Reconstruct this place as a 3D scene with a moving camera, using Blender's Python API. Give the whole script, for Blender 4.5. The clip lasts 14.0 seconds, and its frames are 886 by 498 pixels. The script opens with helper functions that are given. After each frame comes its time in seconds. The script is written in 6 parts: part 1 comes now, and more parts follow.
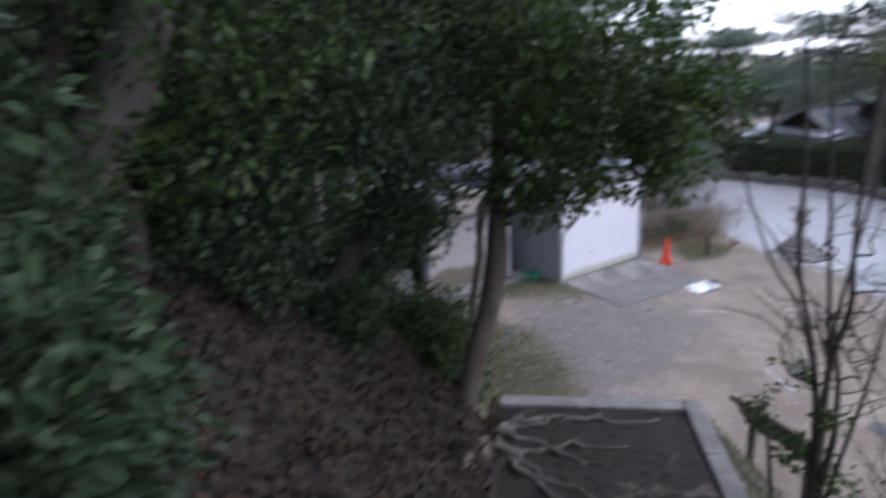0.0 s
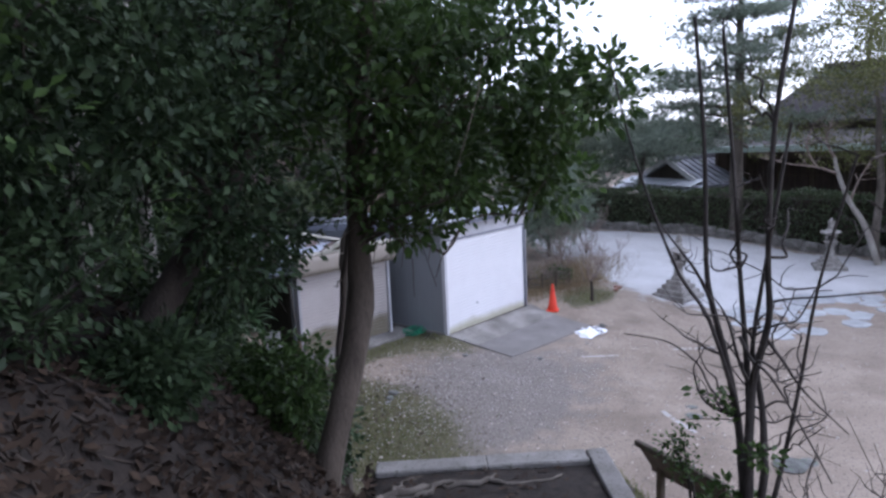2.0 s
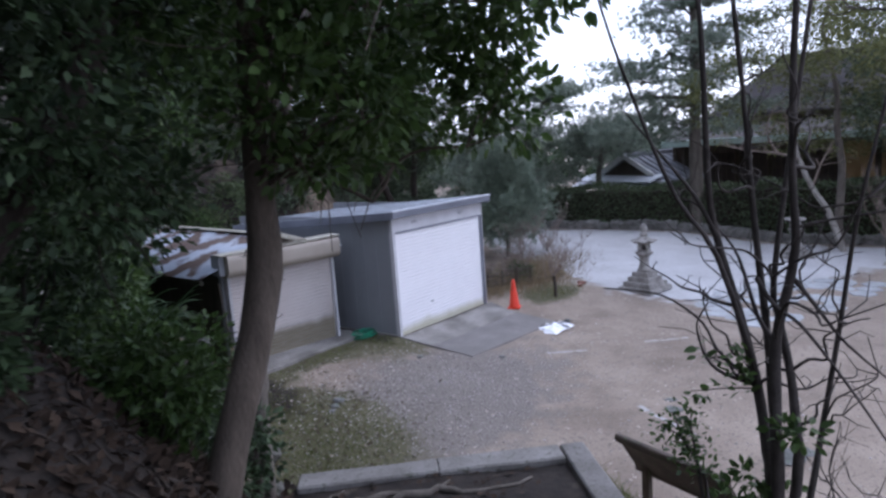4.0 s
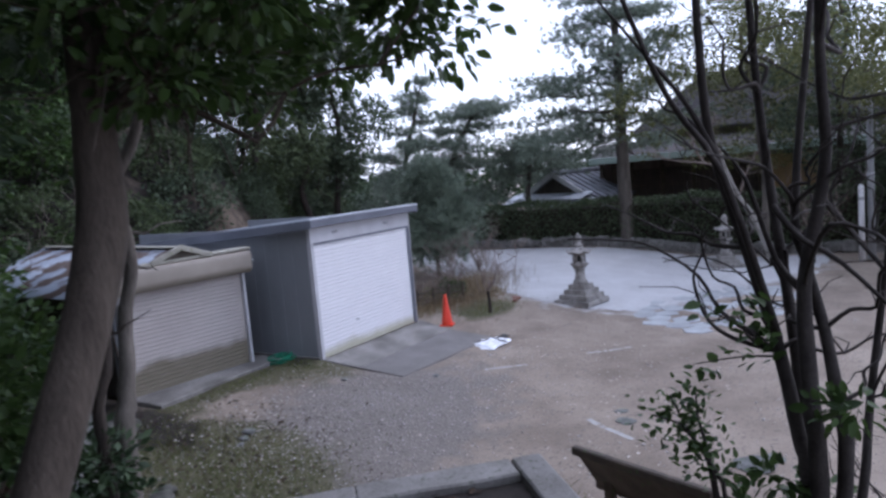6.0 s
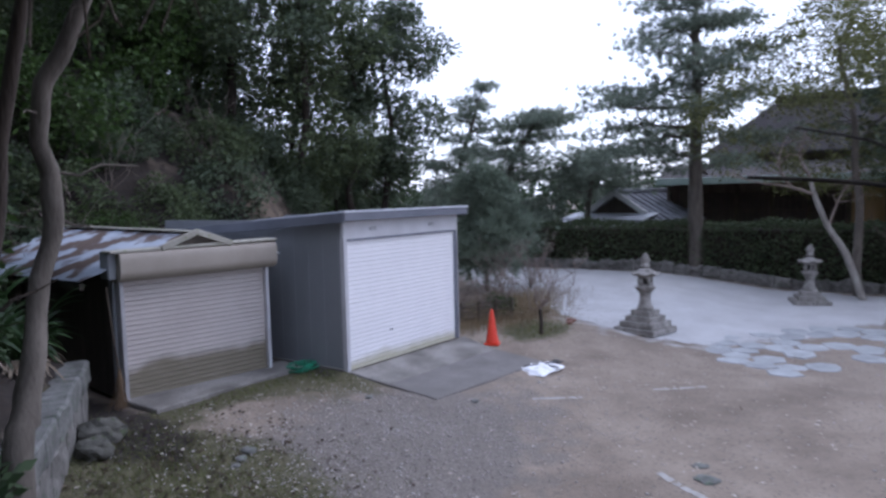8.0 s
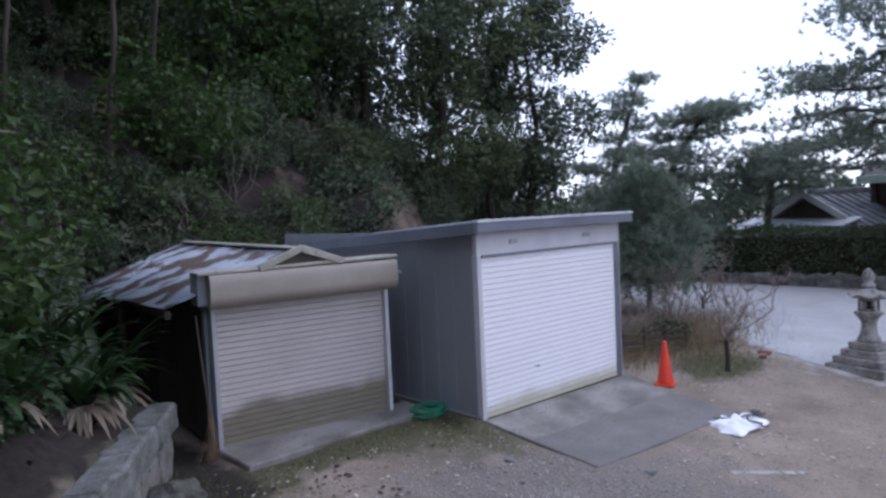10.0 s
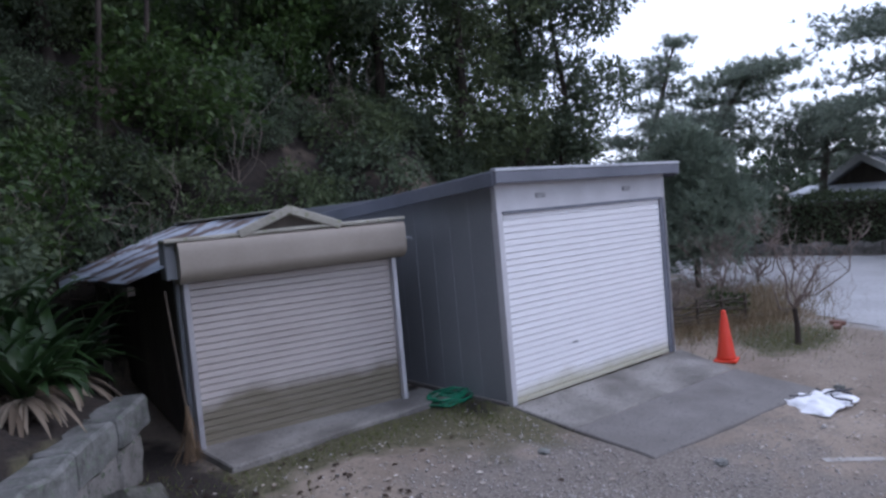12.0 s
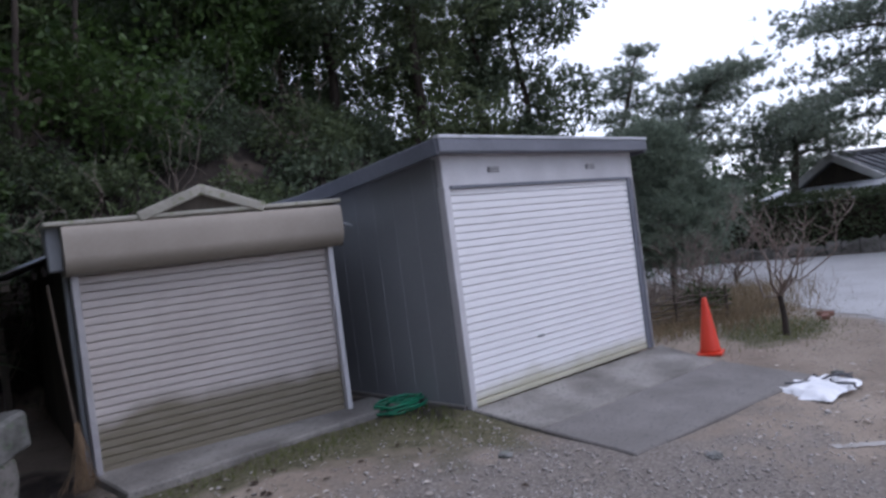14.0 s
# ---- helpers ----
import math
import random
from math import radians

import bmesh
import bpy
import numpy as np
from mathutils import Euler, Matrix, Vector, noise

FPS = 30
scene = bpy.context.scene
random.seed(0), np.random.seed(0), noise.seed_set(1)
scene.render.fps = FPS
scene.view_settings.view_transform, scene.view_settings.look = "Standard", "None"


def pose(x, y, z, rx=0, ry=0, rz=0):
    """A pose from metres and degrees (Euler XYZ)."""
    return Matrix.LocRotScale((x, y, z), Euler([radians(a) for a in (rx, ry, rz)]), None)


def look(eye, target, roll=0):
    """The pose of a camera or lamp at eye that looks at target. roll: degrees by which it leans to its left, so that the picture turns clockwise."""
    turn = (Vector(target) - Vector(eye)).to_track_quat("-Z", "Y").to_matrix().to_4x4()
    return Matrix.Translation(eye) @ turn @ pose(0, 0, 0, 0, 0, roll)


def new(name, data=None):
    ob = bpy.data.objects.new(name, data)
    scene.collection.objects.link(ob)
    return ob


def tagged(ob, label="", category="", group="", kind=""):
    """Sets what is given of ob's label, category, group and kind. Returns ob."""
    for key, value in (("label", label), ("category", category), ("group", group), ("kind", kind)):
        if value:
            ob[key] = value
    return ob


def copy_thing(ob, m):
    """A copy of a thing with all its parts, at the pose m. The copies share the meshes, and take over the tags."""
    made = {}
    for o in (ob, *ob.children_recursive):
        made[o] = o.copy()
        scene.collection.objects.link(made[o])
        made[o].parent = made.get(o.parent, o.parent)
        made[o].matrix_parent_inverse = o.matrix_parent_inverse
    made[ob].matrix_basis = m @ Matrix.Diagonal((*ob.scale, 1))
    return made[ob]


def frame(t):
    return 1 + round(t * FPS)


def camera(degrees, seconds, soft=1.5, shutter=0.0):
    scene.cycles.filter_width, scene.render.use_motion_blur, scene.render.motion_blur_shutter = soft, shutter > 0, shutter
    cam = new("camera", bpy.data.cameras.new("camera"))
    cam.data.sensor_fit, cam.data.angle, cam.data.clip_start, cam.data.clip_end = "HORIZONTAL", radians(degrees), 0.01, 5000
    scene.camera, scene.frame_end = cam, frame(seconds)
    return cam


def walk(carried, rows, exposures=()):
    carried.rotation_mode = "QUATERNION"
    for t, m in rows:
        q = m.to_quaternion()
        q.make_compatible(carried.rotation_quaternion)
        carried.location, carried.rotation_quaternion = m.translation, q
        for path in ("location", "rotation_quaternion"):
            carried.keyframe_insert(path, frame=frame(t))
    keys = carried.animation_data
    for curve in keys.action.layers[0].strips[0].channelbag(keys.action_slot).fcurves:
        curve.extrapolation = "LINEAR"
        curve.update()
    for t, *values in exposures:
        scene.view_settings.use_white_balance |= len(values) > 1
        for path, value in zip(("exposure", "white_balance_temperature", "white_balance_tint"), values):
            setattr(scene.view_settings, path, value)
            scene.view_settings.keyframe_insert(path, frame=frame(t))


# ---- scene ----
cam = camera(66.0, 14.0, soft=2.7, shutter=0.5)
PATH = [
    (0, (-10.647, -9.313, 4.621), (-9.444, -7.803, 4.096), -2.1),
    (0.5, (-10.411, -9.07, 4.468), (-8.934, -7.763, 4.138), -3.0),
    (1, (-10.221, -8.951, 4.312), (-8.877, -7.494, 4.047), -3.1),
    (1.5, (-9.998, -8.88, 4.177), (-8.625, -7.464, 3.847), -3.2),
    (2, (-9.845, -8.726, 4.047), (-8.371, -7.417, 3.705), -2.6),
    (2.5, (-9.625, -8.617, 3.903), (-8.187, -7.273, 3.548), -2.8),
    (5, (-8.542, -7.842, 3.112), (-6.908, -6.716, 2.865), -4.1),
    (5.5, (-8.363, -7.733, 3.008), (-6.726, -6.605, 2.789), -3.2),
    (6, (-8.144, -7.597, 2.842), (-6.459, -6.542, 2.626), -5.0),
    (6.5, (-7.887, -7.512, 2.73), (-6.162, -6.531, 2.477), -2.7),
    (7, (-7.645, -7.413, 2.627), (-5.96, -6.364, 2.381), -3.3),
    (7.5, (-7.37, -7.16, 2.511), (-5.716, -6.046, 2.35), -2.6),
    (8, (-6.974, -6.844, 2.494), (-5.364, -5.667, 2.341), -1.4),
    (8.5, (-6.573, -6.463, 2.498), (-5.061, -5.162, 2.351), -1.7),
    (9, (-6.131, -6.124, 2.496), (-4.705, -4.729, 2.366), -2.7),
    (11.5, (-4.761, -4.951, 2.134), (-3.518, -3.388, 2.025), -2.6),
    (12, (-4.548, -4.8, 1.967), (-3.3, -3.241, 1.859), -5.1),
    (12.5, (-4.391, -4.645, 1.829), (-3.15, -3.08, 1.73), -5.3),
    (13, (-4.221, -4.534, 1.696), (-3.027, -2.931, 1.613), -5.3),
    (13.5, (-4.076, -4.395, 1.56), (-2.81, -2.849, 1.491), -5.4),
    (14, (-3.842, -4.317, 1.414), (-2.531, -2.806, 1.407), -7.4),
]
walk(cam, [(t, look(eye, target, roll)) for t, eye, target, roll in PATH], exposures=[(t, stops + 0.14, kelvin, 17.5) for t, stops, kelvin in ((0.0, 0.58, 5900), (1.0, 0.7, 5800), (2.5, 0.67, 5770), (5.0, 0.4, 5740), (9.0, 0.3, 5720), (11.5, 0.22, 5720), (13.0, 0.16, 5800), (14.0, 0.13, 6000))])

# ---- world and light ----
world = bpy.data.worlds.new("overcast_sky")
scene.world = world
world.use_nodes = True
wn, wl = world.node_tree.nodes, world.node_tree.links
sky = wn.new("ShaderNodeTexSky")
sky.sky_type, sky.sun_disc = "NISHITA", False
sky.sun_elevation, sky.sun_rotation = radians(38), radians(120)
sky.air_density, sky.dust_density, sky.ozone_density = 1.0, 1.2, 1.0
wn["Background"].inputs["Strength"].default_value = 0.15
veil = wn.new("ShaderNodeMix")
veil.data_type = "RGBA"
veil.inputs["Factor"].default_value = 0.75
veil.inputs["B"].default_value = (7.6, 8.0, 9.0, 1)      # an even veil of cloud
wl.new(sky.outputs["Color"], veil.inputs["A"])
wl.new(veil.outputs["Result"], wn["Background"].inputs["Color"])
sun = new("sun", bpy.data.lights.new("sun", "SUN"))
sun.data.energy, sun.data.angle, sun.data.color = 0.5, radians(30), (1.0, 0.95, 0.9)
SUN_AZ, SUN_EL = radians(120), radians(38)
sun.matrix_world = look((0, 0, 30), (-math.sin(SUN_AZ) * math.cos(SUN_EL) * 30, -math.cos(SUN_AZ) * math.cos(SUN_EL) * 30, 30 - 30 * math.sin(SUN_EL)))


# ---- materials ----
def material(name, base, second, scale=6.0, rough=0.85, bump=0.3, fine=60.0, metal=0.0, specks=None, spread=0.5, distance=0.01, random_tint=0.0, coat=0.0, stretch=(1, 1, 1), cut_at=(0.58, 0.68)):
    """Two colours mixed by coarse and fine noise, with relief. specks: a third colour in small spots."""
    m = bpy.data.materials.new(name)
    m.use_nodes = True
    n, l = m.node_tree.nodes, m.node_tree.links
    p = n["Principled BSDF"]
    geo = n.new("ShaderNodeNewGeometry")
    mapping = n.new("ShaderNodeMapping")
    mapping.inputs["Scale"].default_value = stretch
    l.new(geo.outputs["Position"], mapping.inputs["Vector"])
    coarse, grain = n.new("ShaderNodeTexNoise"), n.new("ShaderNodeTexNoise")
    coarse.inputs["Scale"].default_value, coarse.inputs["Detail"].default_value = scale, 5
    grain.inputs["Scale"].default_value, grain.inputs["Detail"].default_value = fine, 4
    for tex in (coarse, grain):
        l.new(mapping.outputs["Vector"], tex.inputs["Vector"])
    add = n.new("ShaderNodeMath")
    add.operation = "ADD"
    half = n.new("ShaderNodeMath")
    half.operation, half.inputs[1].default_value = "MULTIPLY", 0.5
    l.new(grain.outputs["Fac"], half.inputs[0])
    l.new(coarse.outputs["Fac"], add.inputs[0])
    l.new(half.outputs[0], add.inputs[1])
    ramp = n.new("ShaderNodeMapRange")
    ramp.inputs["From Min"].default_value, ramp.inputs["From Max"].default_value = 0.75 - spread / 2, 0.75 + spread / 2
    l.new(add.outputs[0], ramp.inputs["Value"])
    mix = n.new("ShaderNodeMix")
    mix.data_type = "RGBA"
    mix.inputs["A"].default_value, mix.inputs["B"].default_value = (*base, 1), (*second, 1)
    l.new(ramp.outputs["Result"], mix.inputs["Factor"])
    colour = mix.outputs["Result"]
    if specks:
        spot = n.new("ShaderNodeTexNoise")
        spot.inputs["Scale"].default_value, spot.inputs["Detail"].default_value = fine * 0.4, 3
        l.new(mapping.outputs["Vector"], spot.inputs["Vector"])
        cut = n.new("ShaderNodeMapRange")
        cut.inputs["From Min"].default_value, cut.inputs["From Max"].default_value = cut_at
        l.new(spot.outputs["Fac"], cut.inputs["Value"])
        more = n.new("ShaderNodeMix")
        more.data_type = "RGBA"
        more.inputs["B"].default_value = (*specks, 1)
        l.new(cut.outputs["Result"], more.inputs["Factor"])
        l.new(colour, more.inputs["A"])
        colour = more.outputs["Result"]
    if random_tint:
        info = n.new("ShaderNodeObjectInfo")
        hsv = n.new("ShaderNodeHueSaturation")
        span = n.new("ShaderNodeMapRange")
        span.inputs["To Min"].default_value, span.inputs["To Max"].default_value = 1 - random_tint, 1 + random_tint
        l.new(info.outputs["Random"], span.inputs["Value"])
        l.new(span.outputs["Result"], hsv.inputs["Value"])
        l.new(colour, hsv.inputs["Color"])
        colour = hsv.outputs["Color"]
    l.new(colour, p.inputs["Base Color"])
    p.inputs["Roughness"].default_value, p.inputs["Metallic"].default_value = rough, metal
    p.inputs["Coat Weight"].default_value = coat
    b = n.new("ShaderNodeBump")
    b.inputs["Strength"].default_value, b.inputs["Distance"].default_value = bump, distance
    l.new(add.outputs[0], b.inputs["Height"])
    l.new(b.outputs["Normal"], p.inputs["Normal"])
    return m


def leaf_material(name, dark, light, rough=0.4, through_light=0.25):
    """Leaves: the tint varies from leaf to leaf, and some light passes through."""
    m = bpy.data.materials.new(name)
    m.use_nodes = True
    n, l = m.node_tree.nodes, m.node_tree.links
    p = n["Principled BSDF"]
    geo = n.new("ShaderNodeNewGeometry")
    noise_tex = n.new("ShaderNodeTexNoise")
    noise_tex.inputs["Scale"].default_value = 1.3
    l.new(geo.outputs["Position"], noise_tex.inputs["Vector"])
    add = n.new("ShaderNodeMath")
    add.operation = "ADD"
    l.new(geo.outputs["Random Per Island"], add.inputs[0])
    l.new(noise_tex.outputs["Fac"], add.inputs[1])
    span = n.new("ShaderNodeMapRange")
    span.inputs["From Min"].default_value, span.inputs["From Max"].default_value = 0.3, 1.4
    l.new(add.outputs[0], span.inputs["Value"])
    mix = n.new("ShaderNodeMix")
    mix.data_type = "RGBA"
    mix.inputs["A"].default_value, mix.inputs["B"].default_value = (*dark, 1), (*light, 1)
    l.new(span.outputs["Result"], mix.inputs["Factor"])
    l.new(mix.outputs["Result"], p.inputs["Base Color"])
    p.inputs["Roughness"].default_value, p.inputs["Specular IOR Level"].default_value = rough, 0.24
    trans = n.new("ShaderNodeBsdfTranslucent")
    l.new(mix.outputs["Result"], trans.inputs["Color"])
    both = n.new("ShaderNodeMixShader")
    both.inputs["Fac"].default_value = through_light
    l.new(p.outputs["BSDF"], both.inputs[1])
    l.new(trans.outputs["BSDF"], both.inputs[2])
    l.new(both.outputs["Shader"], n["Material Output"].inputs["Surface"])
    return m


def stained(name, base, second, stain, top, ragged, strength=0.85, rough=0.5):
    """Painted sheet metal with a growth of algae up to about the height top."""
    m = material(name, base, second, scale=3, rough=rough, bump=0.08, fine=40, spread=0.8, distance=0.004)
    n, l = m.node_tree.nodes, m.node_tree.links
    p = n["Principled BSDF"]
    was = p.inputs["Base Color"].links[0].from_socket
    geo, split = n.new("ShaderNodeNewGeometry"), n.new("ShaderNodeSeparateXYZ")
    l.new(geo.outputs["Position"], split.inputs[0])
    tex, streak = n.new("ShaderNodeTexNoise"), n.new("ShaderNodeTexNoise")
    mapping = n.new("ShaderNodeMapping")
    mapping.inputs["Scale"].default_value = (1.2, 1.2, 0.6)
    l.new(geo.outputs["Position"], mapping.inputs["Vector"])
    l.new(mapping.outputs["Vector"], tex.inputs["Vector"])
    tex.inputs["Scale"].default_value, tex.inputs["Detail"].default_value = 1.6, 4
    wide = n.new("ShaderNodeMapping")
    wide.inputs["Scale"].default_value = (3, 3, 30)
    l.new(geo.outputs["Position"], wide.inputs["Vector"])
    l.new(wide.outputs["Vector"], streak.inputs["Vector"])
    streak.inputs["Scale"].default_value, streak.inputs["Detail"].default_value = 1.5, 3
    edge = n.new("ShaderNodeMath")
    edge.operation, edge.inputs[1].default_value = "MULTIPLY_ADD", ragged
    edge.inputs[2].default_value = top - ragged / 2
    l.new(tex.outputs["Fac"], edge.inputs[0])
    under = n.new("ShaderNodeMath")
    under.operation = "SUBTRACT"
    l.new(edge.outputs[0], under.inputs[0])
    l.new(split.outputs["Z"], under.inputs[1])
    fade = n.new("ShaderNodeMapRange")
    fade.inputs["From Min"].default_value, fade.inputs["From Max"].default_value = -0.04, 0.1
    fade.inputs["To Max"].default_value = strength
    l.new(under.outputs[0], fade.inputs["Value"])
    gap = n.new("ShaderNodeMapRange")
    gap.inputs["From Min"].default_value, gap.inputs["From Max"].default_value = 0.3, 0.55
    gap.inputs["To Min"].default_value = 0.86
    l.new(streak.outputs["Fac"], gap.inputs["Value"])
    mul = n.new("ShaderNodeMath")
    mul.operation = "MULTIPLY"
    l.new(fade.outputs["Result"], mul.inputs[0])
    l.new(gap.outputs["Result"], mul.inputs[1])
    mix = n.new("ShaderNodeMix")
    mix.data_type = "RGBA"
    mix.inputs["B"].default_value = (*stain, 1)
    l.new(mul.outputs[0], mix.inputs["Factor"])
    l.new(was, mix.inputs["A"])
    l.new(mix.outputs["Result"], p.inputs["Base Color"])
    return m


BARK = material("dark_bark", (0.024, 0.018, 0.015), (0.065, 0.05, 0.04), 9, 0.95, 0.9, 70, spread=0.5, distance=0.02, stretch=(1, 1, 0.25))
BARK_BROWN = material("brown_bark", (0.045, 0.034, 0.026), (0.12, 0.095, 0.075), 7, 0.95, 0.8, 60, spread=0.5, distance=0.015, stretch=(1, 1, 0.3))
BARK_GREY = material("grey_bark", (0.065, 0.055, 0.046), (0.17, 0.148, 0.128), 7, 0.9, 0.7, 60, spread=0.5, distance=0.015, stretch=(1, 1, 0.3))
BARK_PALE = material("pale_bark", (0.2, 0.18, 0.16), (0.42, 0.4, 0.37), 5, 0.9, 0.6, 50, distance=0.015, stretch=(1, 1, 0.4))
TWIG = material("twig_bark", (0.02, 0.016, 0.014), (0.06, 0.05, 0.045), 12, 0.9, 0.5, 80)
TWIG_PALE = material("pale_twig_bark", (0.16, 0.12, 0.1), (0.3, 0.25, 0.22), 12, 0.9, 0.4, 80)
LEAF_GLOSSY = leaf_material("glossy_leaf", (0.022, 0.042, 0.015), (0.075, 0.125, 0.036), 0.38, 0.36)
LEAF_DARK = leaf_material("dark_leaf", (0.016, 0.03, 0.016), (0.058, 0.092, 0.042), 0.5, 0.26)
LEAF_SHRUB = leaf_material("shrub_leaf", (0.045, 0.066, 0.045), (0.13, 0.165, 0.1), 0.6, 0.25)
LEAF_WOOD = leaf_material("wood_leaf", (0.042, 0.062, 0.034), (0.125, 0.158, 0.078), 0.6, 0.36)
LEAF_OLIVE = leaf_material("olive_leaf", (0.07, 0.08, 0.03), (0.19, 0.2, 0.085), 0.6, 0.35)
LEAF_HEDGE = leaf_material("hedge_leaf", (0.05, 0.075, 0.045), (0.135, 0.17, 0.095), 0.6, 0.25)
# far pines: paled beyond real needles, camera glare is put into the colour
NEEDLE = leaf_material("pine_needle", (0.115, 0.15, 0.125), (0.27, 0.315, 0.245), 0.55, 0.4)
NEEDLE_BLUE = leaf_material("young_pine_needle", (0.11, 0.15, 0.115), (0.26, 0.31, 0.235), 0.55, 0.3)
LEAF_CYCAD = leaf_material("broad_leaf", (0.01, 0.022, 0.008), (0.03, 0.06, 0.02), 0.35, 0.2)
LEAF_DRY = leaf_material("dry_leaf", (0.09, 0.065, 0.045), (0.36, 0.3, 0.235), 0.8, 0.15)
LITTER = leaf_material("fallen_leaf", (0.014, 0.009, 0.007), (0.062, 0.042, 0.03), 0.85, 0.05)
LITTER_PALE = leaf_material("pale_fallen_leaf", (0.25, 0.2, 0.16), (0.55, 0.5, 0.45), 0.85, 0.05)
GRASS = leaf_material("grass_blade", (0.06, 0.09, 0.025), (0.17, 0.18, 0.07), 0.6, 0.2)
DRY_GRASS = leaf_material("dry_grass_blade", (0.14, 0.1, 0.06), (0.32, 0.25, 0.16), 0.7, 0.2)
DARK_STONE = material("dark_mossy_stone", (0.04, 0.04, 0.034), (0.12, 0.115, 0.1), 6, 0.92, 0.8, 40, specks=(0.05, 0.065, 0.03), distance=0.015)
PEBBLE = leaf_material("pebble", (0.27, 0.25, 0.235), (0.52, 0.49, 0.47), 0.85, 0.0)
STONE = material("weathered_stone", (0.085, 0.08, 0.073), (0.23, 0.22, 0.21), 5, 0.9, 0.8, 45, specks=(0.07, 0.09, 0.06), distance=0.012, random_tint=0.12)
STONE_PALE = material("pale_lichen_stone", (0.065, 0.068, 0.062), (0.2, 0.2, 0.195), 6, 0.9, 0.8, 40, specks=(0.12, 0.15, 0.11), distance=0.015, random_tint=0.15)
KERB = material("kerb_stone", (0.13, 0.12, 0.11), (0.27, 0.26, 0.25), 4, 0.9, 0.6, 60, specks=(0.12, 0.12, 0.1), distance=0.006, random_tint=0.1)
LANTERN = material("lantern_granite", (0.15, 0.14, 0.13), (0.4, 0.38, 0.36), 6, 0.9, 0.8, 50, specks=(0.09, 0.09, 0.075), distance=0.01)
CONCRETE = material("old_concrete", (0.115, 0.106, 0.097), (0.3, 0.285, 0.267), 1.6, 0.9, 0.3, 70, specks=(0.14, 0.135, 0.13), spread=0.35, distance=0.004)
CONCRETE_DARK = material("worn_concrete", (0.125, 0.115, 0.108), (0.215, 0.202, 0.194), 2.2, 0.9, 0.4, 90, specks=(0.1, 0.1, 0.1), distance=0.004)
FLAG = material("flagstone", (0.27, 0.28, 0.29), (0.44, 0.46, 0.48), 3, 0.85, 0.5, 40, specks=(0.28, 0.27, 0.25), random_tint=0.12)
ROAD = material("pale_gravel_road", (0.42, 0.415, 0.42), (0.54, 0.54, 0.55), 1.2, 0.95, 0.5, 120, specks=(0.3, 0.29, 0.28), distance=0.008)
METAL_WALL = material("grey_sheet_metal", (0.2, 0.21, 0.23), (0.27, 0.28, 0.3), 1.5, 0.55, 0.05, 30, spread=0.9)
METAL_FRAME = material("light_metal_frame", (0.5, 0.5, 0.53), (0.62, 0.62, 0.65), 3, 0.45, 0.05, 40, metal=0.2)
METAL_DULL = material("dull_grey_metal", (0.3, 0.29, 0.305), (0.42, 0.41, 0.42), 4, 0.55, 0.1, 40)
METAL_FASCIA = material("blue_grey_fascia", (0.13, 0.14, 0.17), (0.19, 0.2, 0.24), 2, 0.5, 0.05, 40, metal=0.1)
METAL_ROOF = material("pale_sheet_roof", (0.4, 0.43, 0.48), (0.55, 0.58, 0.62), 2, 0.45, 0.1, 30, specks=(0.3, 0.3, 0.32))
BEIGE = stained("beige_shutter_box", (0.26, 0.225, 0.19), (0.35, 0.31, 0.265), (0.2, 0.175, 0.13), 1.64, 0.06, 0.5)
FELT = material("lichened_board", (0.26, 0.25, 0.21), (0.42, 0.4, 0.35), 4, 0.9, 0.4, 40, specks=(0.24, 0.25, 0.17))
SHUTTER_SMALL = stained("stained_white_shutter", (0.44, 0.395, 0.375), (0.55, 0.505, 0.48), (0.15, 0.128, 0.078), 0.5, 0.35, 0.9)
SHUTTER_BIG = stained("white_shutter", (0.78, 0.78, 0.81), (0.85, 0.85, 0.88), (0.38, 0.36, 0.22), 0.17, 0.22, 0.8)
RUST_ROOF = material("rusted_corrugated_sheet", (0.26, 0.3, 0.37), (0.42, 0.46, 0.53), 2.2, 0.6, 0.3, 6, specks=(0.1, 0.07, 0.058), spread=0.6, cut_at=(0.46, 0.54))
HOUSE_WOOD = material("old_house_boards", (0.09, 0.07, 0.06), (0.19, 0.15, 0.13), 3, 0.9, 0.4, 30, stretch=(1, 1, 0.3))
THATCH = material("dark_thatch", (0.024, 0.021, 0.022), (0.06, 0.053, 0.052), 2, 0.95, 0.5, 25)
DARK_WOOD = material("dark_weathered_wood", (0.03, 0.025, 0.02), (0.09, 0.075, 0.06), 4, 0.9, 0.5, 40, stretch=(1, 1, 0.2))
BROWN_WOOD = material("brown_painted_wood", (0.045, 0.035, 0.028), (0.11, 0.085, 0.065), 6, 0.8, 0.5, 50, specks=(0.07, 0.09, 0.04))
OCHRE = material("ochre_plaster", (0.42, 0.28, 0.13), (0.55, 0.38, 0.2), 2, 0.9, 0.2, 30)
SHINGLE = material("old_brown_shingle", (0.055, 0.05, 0.05), (0.13, 0.118, 0.115), 3, 0.85, 0.3, 40)
LATTICE = material("reddish_lattice", (0.035, 0.025, 0.024), (0.075, 0.055, 0.052), 3, 0.6, 0.2, 40)
TILE = material("grey_roof_tile", (0.1, 0.105, 0.12), (0.25, 0.26, 0.29), 3, 0.7, 0.3, 40, random_tint=0.15)
COPPER = material("green_copper_eave", (0.38, 0.5, 0.45), (0.52, 0.63, 0.58), 2, 0.6, 0.2, 30)
CONE = material("orange_plastic", (0.68, 0.04, 0.018), (0.78, 0.075, 0.03), 4, 0.5, 0.1, 50)
